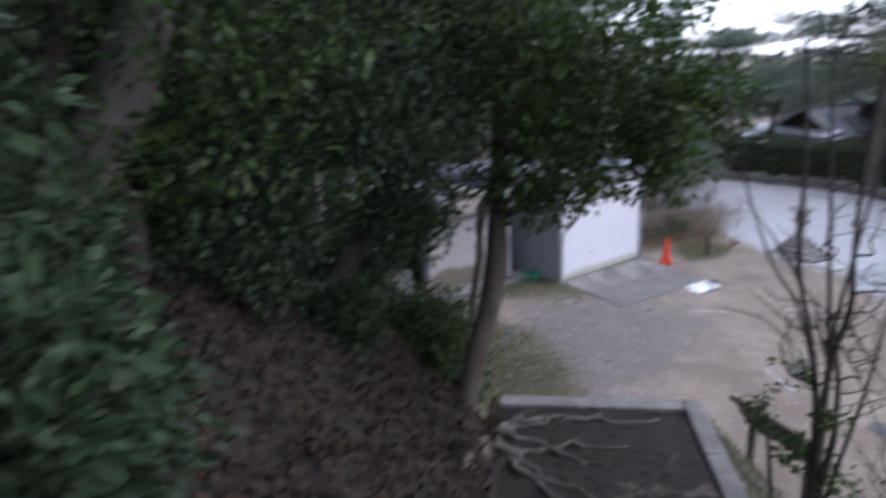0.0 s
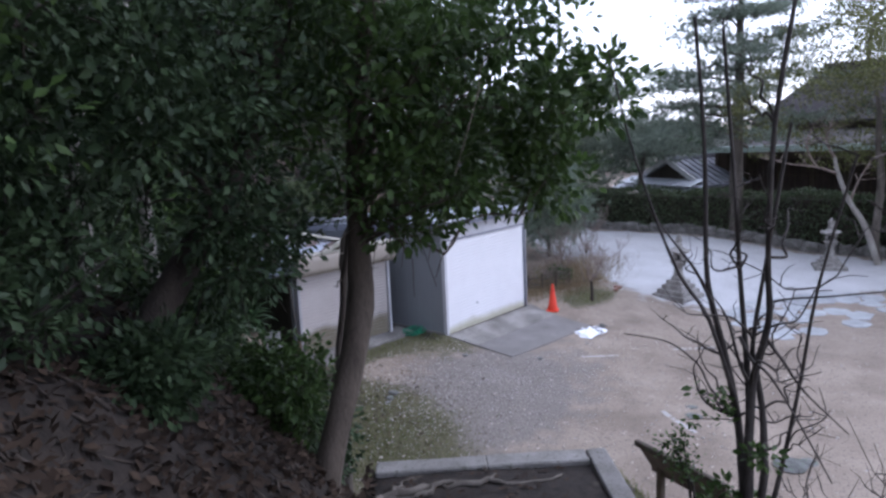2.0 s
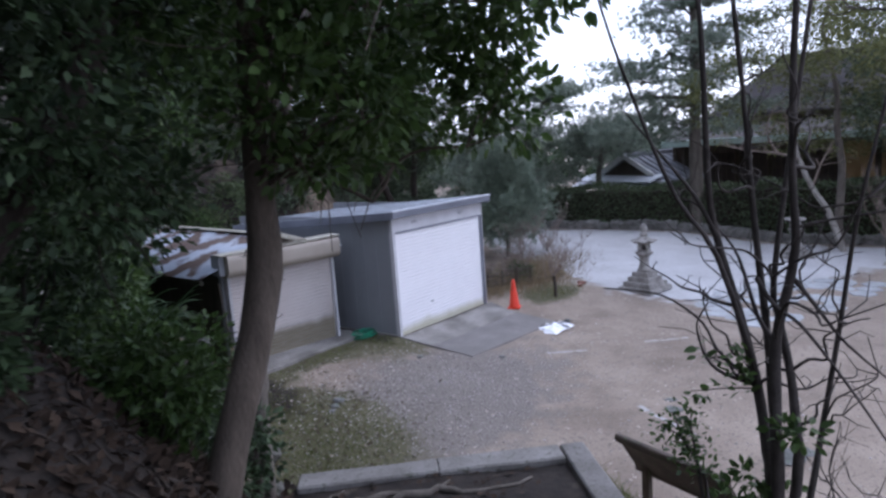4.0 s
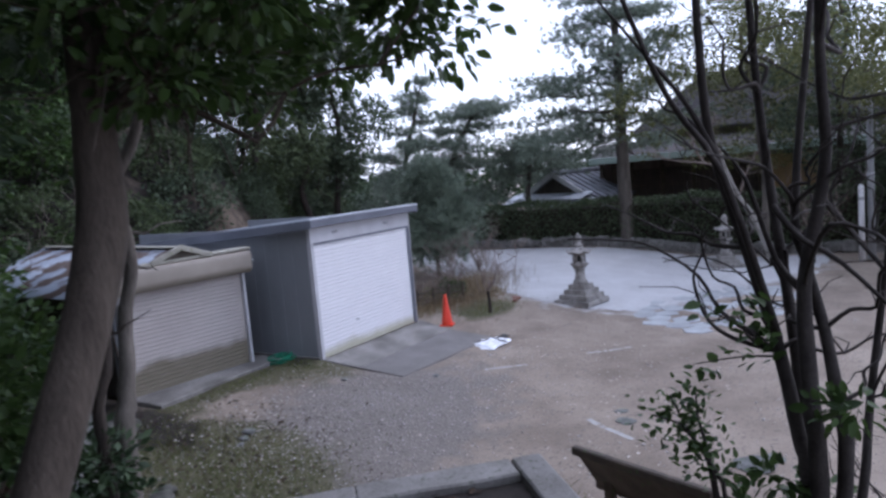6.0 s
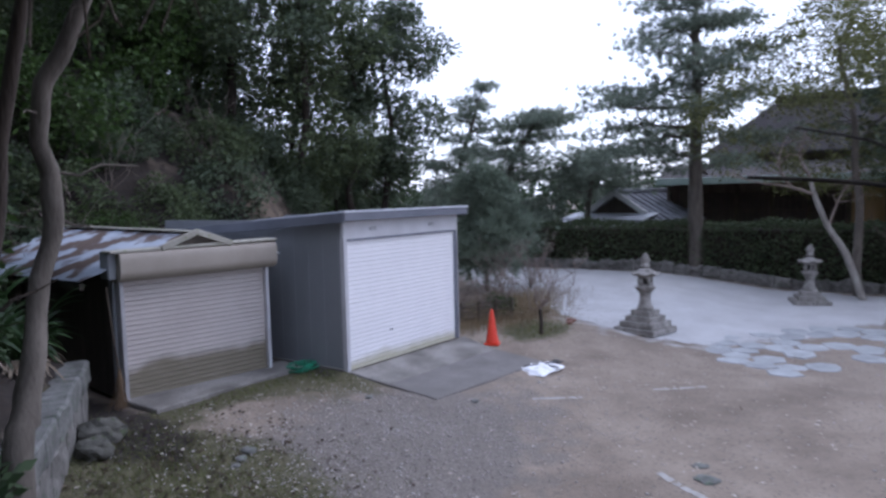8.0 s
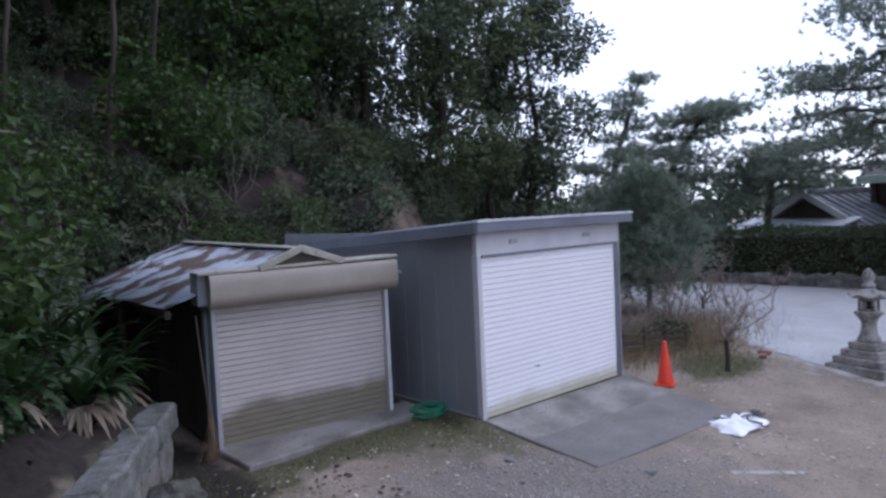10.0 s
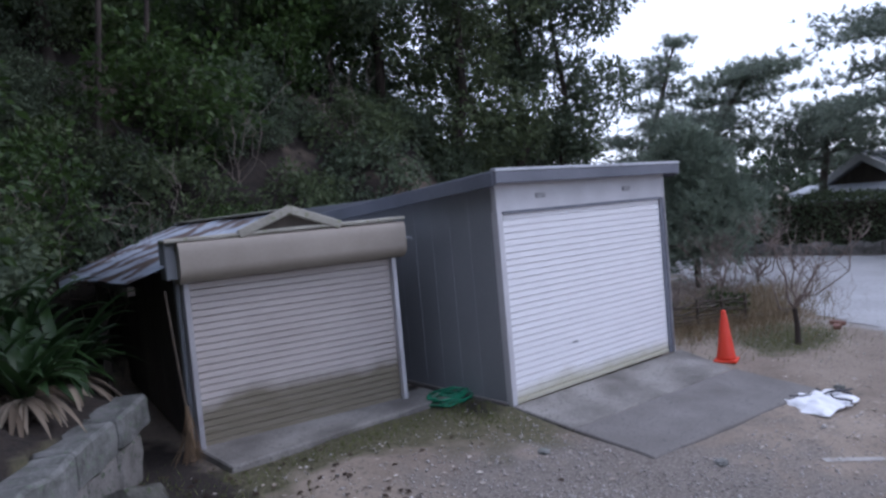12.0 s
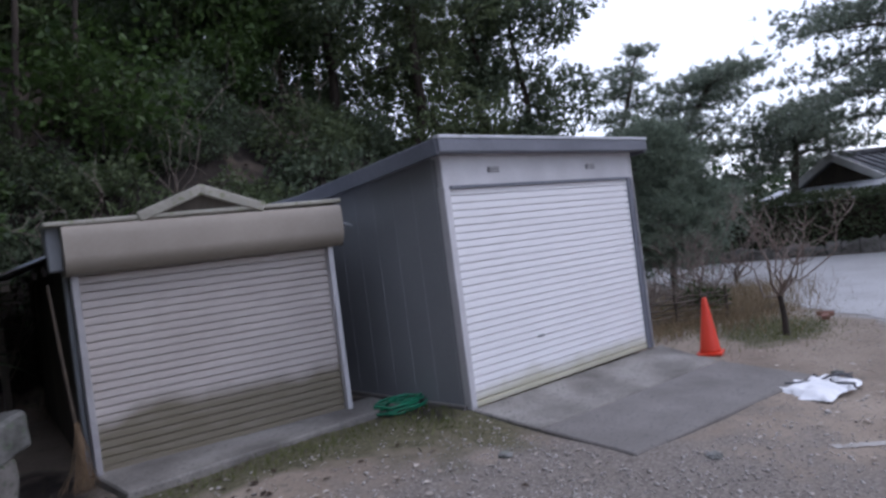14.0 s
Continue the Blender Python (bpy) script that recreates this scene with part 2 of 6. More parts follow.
HOSE = material("green_hose", (0.01, 0.16, 0.09), (0.02, 0.24, 0.13), 6, 0.4, 0.1, 40)
SHEET = material("white_plastic_sheet", (0.75, 0.76, 0.8), (0.88, 0.89, 0.92), 5, 0.45, 0.4, 30)
STRAP = material("dark_strap", (0.04, 0.04, 0.05), (0.08, 0.08, 0.09), 6, 0.7, 0.2, 40)
POLE_GREY = material("galvanised_pole", (0.28, 0.29, 0.3), (0.4, 0.41, 0.42), 3, 0.5, 0.1, 40, metal=0.3)
POLE_WHITE = material("white_painted_pole", (0.68, 0.69, 0.7), (0.8, 0.8, 0.82), 3, 0.5, 0.1, 40)
RED = material("red_lacquer", (0.3, 0.025, 0.02), (0.42, 0.05, 0.035), 3, 0.6, 0.1, 30)
STRAW = material("broom_twigs", (0.12, 0.08, 0.05), (0.26, 0.18, 0.11), 12, 0.9, 0.5, 80, stretch=(1, 1, 0.15))
BAMBOO = material("broom_handle", (0.035, 0.025, 0.018), (0.08, 0.058, 0.038), 8, 0.6, 0.2, 40)
BRICK = material("red_brick", (0.17, 0.085, 0.065), (0.28, 0.15, 0.12), 8, 0.9, 0.5, 60)
BLACK = material("shade_black", (0.03, 0.03, 0.03), (0.06, 0.06, 0.06), 5, 0.9, 0.1, 40)
VOID_GREY = material("vent_grey", (0.2, 0.2, 0.21), (0.28, 0.28, 0.29), 5, 0.6, 0.1, 40)
PAINT_LINE = material("worn_white_line", (0.3, 0.28, 0.26), (0.46, 0.44, 0.43), 8, 0.9, 0.3, 60)

# ---- the plan: stairs, hill and ground ----
CORNER = (-4.70, -5.96)              # outer corner of the landing's kerb
U = (0.722, 0.692)                   # along the stairs, downhill
V = (0.692, -0.722)                  # across them, to the right


def uv(u, v):
    return CORNER[0] + u * U[0] + v * V[0], CORNER[1] + u * U[1] + v * V[1]


def flat(x, y):
    """The yard: it falls away gently from the sheds."""
    return 0.1 * np.clip(y, -3.5, 0) - 0.02 * np.clip(x, 0, 6) + 0.12 * np.clip((x - 9) / 4, 0, 1)


def stair_level(u):
    """Height of the stairs along their line."""
    return np.where(u < -3.0, 1.2 + (-3.0 - u) * 0.58, np.where(u < 0, 1.2, np.maximum(1.2 - u * 0.66, -0.35)))


FOOT = [uv(-30, -2.15), uv(-3.0, -2.15), uv(0.1, -2.1), (-5.75, -2.9), (-4.83, -1.07), (-3.19, 1.46), (-3.35, 3.4), (-2.5, 5.2), (0.5, 4.75), (4.2, 4.9), (8.2, 7.4), (12.6, 15), (15, 34)]
FOOT_Z = [0.0, 0.0, 0.0, 0.6, 0.6, 0.6, 0.5, 0.3, 0.25, 0.1, 0.0, 0.0, 0.0]


def hill(x, y):
    """Height above the yard of the wooded slope, and how far inside its foot a place lies."""
    best, along_z = np.full(x.shape, 1e9), np.zeros(x.shape)
    side = np.zeros(x.shape)
    for (ax, ay), (bx, by), az, bz in zip(FOOT[:-1], FOOT[1:], FOOT_Z[:-1], FOOT_Z[1:]):
        dx, dy = bx - ax, by - ay
        t = np.clip(((x - ax) * dx + (y - ay) * dy) / (dx * dx + dy * dy), 0, 1)
        d = np.hypot(x - ax - t * dx, y - ay - t * dy)
        s = dx * (y - ay) - dy * (x - ax)
        near = d < best - 1e-9
        best = np.where(near, d, best)
        along_z = np.where(near, az + t * (bz - az), along_z)
        side = np.where(near, s, side)
    return np.where(side > 0, best, -best), along_z


def wobble(x, y, f, a):
    return a * (np.sin(1.7 * f * x + 1.3 * np.sin(1.1 * f * y + 0.5)) + np.sin(1.9 * f * y + 1.1 * np.sin(1.4 * f * x + 2.0)) + 0.5 * np.sin(4.3 * f * x + 3.7 * f * y))


def terrain(x, y):
    x, y = np.asarray(x, float), np.asarray(y, float)
    u = (x - CORNER[0]) * U[0] + (y - CORNER[1]) * U[1]
    v = (x - CORNER[0]) * V[0] + (y - CORNER[1]) * V[1]
    ground = flat(x, y)
    level = stair_level(u)
    # the flight of stairs is cut into the slope; under the lower flight the ground lies a little lower than the treads
    tread = np.where(u < -3.0, level - 0.22, np.where(u < -0.05, 1.165 + wobble(x, y, 3, 0.006), np.maximum(level - 0.3, ground)))
    fall = np.clip(v - 0.02, 0, 9)
    right = np.maximum(level - 0.12 - 1.05 * fall - 0.25 * np.clip(u, 0, 1), ground)
    inside, lift = hill(x, y)
    near_stairs = np.clip((1.2 - u) / 1.2, 0, 1) * (v < 3)
    rise = 0.25 + 1.25 * np.clip(inside, 0, 1.3) + 0.72 * np.clip(inside - 1.3, 0, 9) + 0.2 * np.clip(inside - 10, 0, 30)
    rise_back = 0.05 + 1.35 * np.clip(inside - 0.1, 0, 2.2) * np.clip(0.45 + (y - 2.0) / 5, 0.45, 1) + 1.0 * np.clip(inside - 2.3, 0, 9) + 0.4 * np.clip(inside - 11.3, 0, 25)
    bank = np.where(u < 1.5, np.clip((1.5 - u) / 2.5, 0, 1), 0.0)
    base = lift + bank * np.maximum(level - 0.15, ground) + (1 - bank) * ground
    slope = base + bank * rise + (1 - bank) * rise_back + wobble(x, y, 1.1, 0.09) * np.clip(inside, 0, 1) + wobble(x, y, 3.1, 0.045) * np.clip(inside * 2, 0, 1)
    slope = slope + 0.8 * np.exp(-((x - 5.2) / 1.9) ** 2 - ((y - 7.4) / 1.3) ** 2) * np.clip(inside, 0, 1)
    path = (v > -2.2) & (u < 2.4)
    z = np.where(inside > 0, slope, np.where(path & (v < 0.02), tread, np.where(path & (v < 9), right, ground)))
    return z + wobble(x, y, 2.3, 0.006) * np.clip((9 - x) / 3, 0, 1)


def spot(x, y):
    return float(terrain(np.array([x]), np.array([y]))[0])


# ---- mesh helpers ----
def mesh(name, verts, faces, mat, smooth=False):
    me = bpy.data.meshes.new(name)
    me.from_pydata([tuple(map(float, v)) for v in verts], [], [tuple(map(int, f)) for f in faces])
    if mat:
        me.materials.append(mat)
    if smooth:
        me.polygons.foreach_set("use_smooth", [True] * len(me.polygons))
    me.update()
    return me


def bulk(name, verts, quads, mat, smooth=False):
    """A large mesh of triangles or quads from arrays."""
    verts, quads = np.asarray(verts, np.float32), np.asarray(quads, np.int32)
    me = bpy.data.meshes.new(name)
    k = quads.shape[1]
    me.vertices.add(len(verts))
    me.vertices.foreach_set("co", verts.ravel())
    me.loops.add(quads.size)
    me.loops.foreach_set("vertex_index", quads.ravel())
    me.polygons.add(len(quads))
    me.polygons.foreach_set("loop_start", np.arange(0, quads.size, k, dtype=np.int32))
    me.polygons.foreach_set("loop_total", np.full(len(quads), k, np.int32))
    me.materials.append(mat)
    if smooth:
        me.polygons.foreach_set("use_smooth", np.ones(len(quads), bool))
    me.update(calc_edges=True)
    return me


def thing(name, label, category, at=(0, 0, 0), turn=0.0, group="", kind=""):
    ob = tagged(new(name), label, category, group, kind)
    ob.matrix_basis = pose(*at, 0, 0, turn)
    return ob


def child(name, data, parent, label="", m=None):
    ob = new(name, data)
    ob.parent = parent
    if m is not None:
        ob.matrix_basis = m
    return tagged(ob, label)


def part(name, bm, mat, parent, label="", smooth=False):
    me = bpy.data.meshes.new(name)
    bm.to_mesh(me)
    bm.free()
    me.materials.append(mat)
    if smooth:
        me.polygons.foreach_set("use_smooth", [True] * len(me.polygons))
    return child(name, me, parent, label)


def block(size, centre=(0, 0, 0), bevel=0.01, segments=1, turn=None, bm=None):
    """A box with softened edges."""
    own = bmesh.new()
    bmesh.ops.create_cube(own, size=1.0)
    bmesh.ops.scale(own, vec=size, verts=own.verts)
    if bevel:
        bmesh.ops.bevel(own, geom=own.edges[:], offset=bevel, segments=segments, affect="EDGES", profile=0.6)
    if turn is not None:
        bmesh.ops.transform(own, matrix=turn, verts=own.verts)
    bmesh.ops.translate(own, vec=centre, verts=own.verts)
    if bm is None:
        return own
    tmp = bpy.data.meshes.new("joined")
    own.to_mesh(tmp)
    own.free()
    bm.from_mesh(tmp)
    bpy.data.meshes.remove(tmp)
    return bm


def rough_block(size, amount, seed, bevel=0.02, cuts=2):
    """A hewn stone: a box whose faces are uneven."""
    bm = block(size, bevel=bevel, segments=1)
    if cuts:
        bmesh.ops.subdivide_edges(bm, edges=bm.edges[:], cuts=cuts, use_grid_fill=True)
    for w in bm.verts:
        w.co += Vector(noise.noise_vector(w.co * 5 + Vector((seed * 3.7, seed * 1.3, 0)))) * amount
    return bm


def prism(outline, z0, z1, bm=None):
    """An upright prism over an outline in x and y."""
    bm = bm or bmesh.new()
    low = [bm.verts.new((x, y, z0)) for x, y in outline]
    top = [bm.verts.new((x, y, z1)) for x, y in outline]
    n = len(outline)
    bm.faces.new(top)
    bm.faces.new(low[::-1])
    for i in range(n):
        bm.faces.new((low[i], low[(i + 1) % n], top[(i + 1) % n], top[i]))
    bmesh.ops.recalc_face_normals(bm, faces=bm.faces)
    return bm


def lathe(profile, sides=24, bm=None, spin=0.0):
    """A turned solid: profile is rows of radius and height."""
    bm = bm or bmesh.new()
    rings = []
    for r, z in profile:
        rings.append([bm.verts.new((r * math.cos(spin + 2 * math.pi * k / sides), r * math.sin(spin + 2 * math.pi * k / sides), z)) for k in range(sides)])
    for a, b in zip(rings[:-1], rings[1:]):
        for k in range(sides):
            bm.faces.new((a[k], a[(k + 1) % sides], b[(k + 1) % sides], b[k]))
    bm.faces.new(rings[0][::-1])
    bm.faces.new(rings[-1])
    return bm


def tube_arrays(points, radii, sides=8, uneven=0.0, seed=0):
    """Vertices and quads of a round, tapering limb along points."""
    rng = np.random.default_rng(seed)
    pts, verts, quads = [Vector(p) for p in points], [], []
    side = None
    for i, p in enumerate(pts):
        way = (pts[min(i + 1, len(pts) - 1)] - pts[max(i - 1, 0)]).normalized()
        if side is None:
            side = way.orthogonal().normalized()
        side = (side - way * side.dot(way)).normalized()
        other = way.cross(side)
        for k in range(sides):
            a = 2 * math.pi * k / sides
            r = radii[i] * (1 + uneven * rng.uniform(-1, 1))
            verts.append(p + side * (r * math.cos(a)) + other * (r * math.sin(a)))
    for i in range(len(pts) - 1):
        for k in range(sides):
            quads.append((i * sides + k, i * sides + (k + 1) % sides, (i + 1) * sides + (k + 1) % sides, (i + 1) * sides + k))
    tip = (len(pts) - 1) * sides
    return verts, quads, tip


def limb_mesh(name, limbs, mat, sides=8, uneven=0.06, seed=0):
    """One mesh of several limbs; each limb is (points, radii)."""
    verts, quads = [], []
    for n, (points, radii) in enumerate(limbs):
        v, q, _ = tube_arrays(points, radii, sides, uneven, seed + n)
        off = len(verts)
        verts += v
        quads += [tuple(i + off for i in f) for f in q]
    return bulk(name, [tuple(v) for v in verts], quads, mat, smooth=True)


def curve(points, radii, cuts=3):
    """The same limb with rounded bends."""
    pts, out, thick = [Vector(p) for p in points], [], []
    for i in range(len(pts) - 1):
        p0, p1, p2, p3 = pts[max(i - 1, 0)], pts[i], pts[i + 1], pts[min(i + 2, len(pts) - 1)]
        for k in range(cuts):
            t = k / cuts
            out.append(0.5 * (2 * p1 + (p2 - p0) * t + (2 * p0 - 5 * p1 + 4 * p2 - p3) * t * t + (3 * p1 - p0 - 3 * p2 + p3) * t ** 3))
            thick.append(radii[i] + (radii[i + 1] - radii[i]) * t)
    return out + [pts[-1]], thick + [radii[-1]]


def bent(a, b, steps, wander, rng, droop=0.0):
    """A crooked line from a to b."""
    a, b = Vector(a), Vector(b)
    size = (b - a).length
    out, off = [], Vector((0, 0, 0))
    for i in range(steps + 1):
        f = i / steps
        if 0 < i < steps:
            off = off * 0.6 + Vector(rng.normal(0, wander * size, 3))
        out.append(a.lerp(b, f) + (off if i < steps else Vector((0, 0, 0))) + Vector((0, 0, -droop * size * f * f)))
    return out


def taper(r0, r1, n):
    return [r0 + (r1 - r0) * (i / (n - 1)) ** 0.9 for i in range(n)]


LEAF_SHAPE = np.array([(0, 0, 0), (0.30, 0.27, 0.05), (0.72, 0.2, 0.03), (1, 0, -0.06), (0.72, -0.2, 0.03), (0.30, -0.27, 0.05), (0.45, 0, -0.03)])
LEAF_FACES = np.array([(0, 6, 1), (1, 6, 2), (2, 6, 3), (0, 5, 6), (5, 4, 6), (4, 3, 6)])
SIMPLE_SHAPE = np.array([(0, 0, 0), (0.5, 0.26, 0.06), (1, 0, -0.04), (0.5, -0.26, 0.06)])
SIMPLE_FACES = np.array([(0, 2, 1), (0, 3, 2)])


def leaves(name, centres, ways, size, mat, rng, simple=False, width=1.0, flatness=0.6):
    """Many leaves in one mesh: each springs from a centre and points about its way."""
    shape, faces = (SIMPLE_SHAPE, SIMPLE_FACES) if simple else (LEAF_SHAPE, LEAF_FACES)
    n = len(centres)
    ways = ways / (np.linalg.norm(ways, axis=1, keepdims=True) + 1e-9)
    up = np.tile((0.0, 0.0, 1.0), (n, 1)) * flatness + rng.normal(0, 0.5, (n, 3))
    across = np.cross(up, ways)
    across /= np.linalg.norm(across, axis=1, keepdims=True) + 1e-9
    normal = np.cross(ways, across)
    s = size * rng.uniform(0.65, 1.25, (n, 1, 1))
    verts = centres[:, None] + s * (shape[None, :, 0:1] * ways[:, None] + width * shape[None, :, 1:2] * across[:, None] + shape[None, :, 2:3] * normal[:, None])
    index = faces[None] + (np.arange(n) * len(shape))[:, None, None]
    return bulk(name, verts.reshape(-1, 3), index.reshape(-1, 3), mat)


def clump_points(centres, radius, per, rng, squash=0.7):
    """Leaf places gathered round twig ends, and the ways in which they point."""
    c = np.repeat(np.asarray(centres, float), per, axis=0)
    d = rng.normal(0, 1, (len(c), 3))
    d /= np.linalg.norm(d, axis=1, keepdims=True)
    r = radius * rng.uniform(0.15, 1.0, (len(c), 1)) ** 0.6
    return c + d * r * (1, 1, squash), d + (0, 0, -0.15)


# ---- ground ----
def ground_material():
    """Sandy yard, leaf mould on the slope and grass in patches, by masks carried on the ground."""
    m = material("yard_ground", (0.165, 0.13, 0.102), (0.32, 0.265, 0.215), 1.1, 0.95, 0.6, 55, specks=(0.13, 0.11, 0.095), spread=0.45, distance=0.02)
    n, l = m.node_tree.nodes, m.node_tree.links
    p = n["Principled BSDF"]
    colour = p.inputs["Base Color"].links[0].from_socket
    geo = n.new("ShaderNodeNewGeometry")
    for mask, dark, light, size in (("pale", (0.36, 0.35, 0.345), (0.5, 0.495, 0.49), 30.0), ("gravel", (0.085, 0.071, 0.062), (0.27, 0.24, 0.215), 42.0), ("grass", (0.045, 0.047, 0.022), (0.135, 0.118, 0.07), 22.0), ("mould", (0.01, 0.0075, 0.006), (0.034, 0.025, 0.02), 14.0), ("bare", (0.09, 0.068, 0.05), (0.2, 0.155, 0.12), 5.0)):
        at = n.new("ShaderNodeAttribute")
        at.attribute_name = mask
        tex, edge = n.new("ShaderNodeTexNoise"), n.new("ShaderNodeTexNoise")
        tex.inputs["Scale"].default_value, tex.inputs["Detail"].default_value = size, 6
        edge.inputs["Scale"].default_value, edge.inputs["Detail"].default_value = 3.0, 6
        l.new(geo.outputs["Position"], tex.inputs["Vector"])
        l.new(geo.outputs["Position"], edge.inputs["Vector"])
        pair = n.new("ShaderNodeMix")
        pair.data_type = "RGBA"
        pair.inputs["A"].default_value, pair.inputs["B"].default_value = (*dark, 1), (*light, 1)
        spread = n.new("ShaderNodeMapRange")
        spread.inputs["From Min"].default_value, spread.inputs["From Max"].default_value = 0.3, 0.72
        l.new(tex.outputs["Fac"], spread.inputs["Value"])
        l.new(spread.outputs["Result"], pair.inputs["Factor"])
        both = n.new("ShaderNodeMath")
        both.operation = "ADD"
        l.new(at.outputs["Fac"], both.inputs[0])
        l.new(edge.outputs["Fac"], both.inputs[1])
        cut = n.new("ShaderNodeMapRange")
        cut.inputs["From Min"].default_value, cut.inputs["From Max"].default_value = 0.8, 1.15
        l.new(both.outputs[0], cut.inputs["Value"])
        mix = n.new("ShaderNodeMix")
        mix.data_type = "RGBA"
        l.new(cut.outputs["Result"], mix.inputs["Factor"])
        l.new(colour, mix.inputs["A"])
        l.new(pair.outputs["Result"], mix.inputs["B"])
        colour = mix.outputs["Result"]
    l.new(colour, p.inputs["Base Color"])
    return m


def axis(dense_from, dense_to, step, reach):
    out = list(np.arange(dense_from, dense_to, step))
    grow, low, high = step, dense_from, dense_to
    while low > -reach:
        grow *= 1.22
        low -= grow
        out.append(low)
    grow = step
    while high < reach:
        out.append(high)
        grow *= 1.22
        high += grow
    return np.array(sorted(out))


def blob(x, y, cx, cy, rx, ry):
    return np.clip(1.35 - np.hypot((x - cx) / rx, (y - cy) / ry), 0, 1)


SOIL = [(-1.2, 8.7, 1.0), (0.5, 8.9, 0.8), (3.1, 8.6, 1.1), (-3.6, 7.4, 0.8), (1.6, 7.2, 0.55)]      # bare earth between the shrubs


def build_ground():
    gx, gy = axis(-13, 8, 0.13, 900), axis(-12, 11, 0.13, 900)
    X, Y = np.meshgrid(gx, gy, indexing="ij")
    Z = terrain(X, Y)
    n, k = X.shape
    i = np.arange(n * k).reshape(n, k)
    quads = np.stack([i[:-1, :-1], i[1:, :-1], i[1:, 1:], i[:-1, 1:]], -1).reshape(-1, 4)
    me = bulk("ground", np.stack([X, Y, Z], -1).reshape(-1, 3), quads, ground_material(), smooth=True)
    inside, _ = hill(X, Y)
    u = (X - CORNER[0]) * U[0] + (Y - CORNER[1]) * U[1]
    v = (X - CORNER[0]) * V[0] + (Y - CORNER[1]) * V[1]
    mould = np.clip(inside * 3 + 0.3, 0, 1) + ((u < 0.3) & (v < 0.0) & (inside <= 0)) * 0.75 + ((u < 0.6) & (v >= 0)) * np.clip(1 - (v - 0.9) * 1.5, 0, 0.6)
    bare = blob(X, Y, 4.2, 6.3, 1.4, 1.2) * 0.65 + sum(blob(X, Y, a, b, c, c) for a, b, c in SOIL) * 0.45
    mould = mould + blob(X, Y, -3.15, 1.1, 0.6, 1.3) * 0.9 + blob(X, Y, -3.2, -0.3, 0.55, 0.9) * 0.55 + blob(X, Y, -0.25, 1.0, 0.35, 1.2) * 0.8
    grass = blob(X, Y, -3.5, -0.6, 1.1, 1.7) * 1.1 + blob(X, Y, -3.3, -2.0, 1.4, 1.1) * 0.45 + blob(X, Y, -1.2, 0.45, 1.7, 0.5) * 0.85 + blob(X, Y, -0.5, -0.25, 0.9, 0.7) * 0.6 + blob(X, Y, 4.7, -0.55, 1.1, 0.55) + blob(X, Y, 5.6, 1.5, 2.6, 1.6) * 0.75 + blob(X, Y, -0.1, -0.3, 0.3, 1.2) * 0.3 + blob(X, Y, -4.2, -3.2, 1.3, 1.4) * 0.75 + ((u > -2.5) & (u < 0.8) & (v > 0) & (v < 1.1)) * 0.3
    gravel = blob(X, Y, -0.9, -2.0, 2.6, 2.0) * 0.75 + blob(X, Y, -2.6, -2.4, 1.8, 1.2) * 0.5
    pale = np.mean([inside_outline(X + 0.75 * math.cos(k), Y + 0.75 * math.sin(k), ROAD_LINE) for k in range(0, 7)], axis=0) * 0.9
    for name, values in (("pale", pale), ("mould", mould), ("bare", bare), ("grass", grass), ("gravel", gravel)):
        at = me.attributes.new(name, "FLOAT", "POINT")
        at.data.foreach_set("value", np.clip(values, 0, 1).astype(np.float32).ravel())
    return tagged(new("ground", me), "sandy trodden yard running up into a wooded slope", "ground", kind="structure")


def inside_outline(x, y, outline):
    hit = np.zeros(np.shape(x), bool)
    for (ax, ay), (bx, by) in zip(outline, outline[1:] + outline[:1]):
        cross = ((ay > y) != (by > y)) & (x < (bx - ax) * (y - ay) / (by - ay + 1e-12) + ax)
        hit ^= cross
    return hit


ROAD_LINE = [(12.4, 6.8), (8.8, 2.8), (6.5, -0.3), (6.1, -1.6), (6.1, -2.7), (6.9, -3.9), (8.8, -5.0), (11.2, -6.4), (13.7, -6.8), (13.6, 2.0), (13.2, 6.5), (14.5, 14), (15.5, 34), (12.0, 34), (12.0, 14)]


build_ground()


def build_road():
    step = 0.16
    X, Y = np.meshgrid(np.arange(5, 17, step), np.arange(-8, 34, step), indexing="ij")
    n, k = X.shape
    i = np.arange(n * k).reshape(n, k)
    quads = np.stack([i[:-1, :-1], i[1:, :-1], i[1:, 1:], i[:-1, 1:]], -1).reshape(-1, 4)
    cx, cy = X[:-1, :-1].ravel() + step / 2, Y[:-1, :-1].ravel() + step / 2
    keep = inside_outline(cx + wobble(cx, cy, 1.9, 0.1), cy + wobble(cy, cx, 2.1, 0.1), ROAD_LINE)
    me = bulk("road", np.stack([X, Y, terrain(X, Y) + 0.01], -1).reshape(-1, 3), quads[keep], ROAD, smooth=True)
    return tagged(new("road", me), "pale grey gravel road beside the hedge", "road", kind="structure")


build_road()


# ---- stairs, landing kerb and retaining wall ----
def uv_block(name, u0, u1, v0, v1, top, height, mat, parent, seed, amount=0.008, gap=0.006):
    bm = rough_block((u1 - u0 - gap, abs(v1 - v0) - gap, height), amount, seed, bevel=0.012, cuts=2)
    x, y = uv((u0 + u1) / 2, (v0 + v1) / 2)
    bmesh.ops.transform(bm, matrix=pose(x, y, top - height / 2, 0, 0, math.degrees(math.atan2(U[1], U[0]))), verts=bm.verts)
    return part(name, bm, mat, parent)


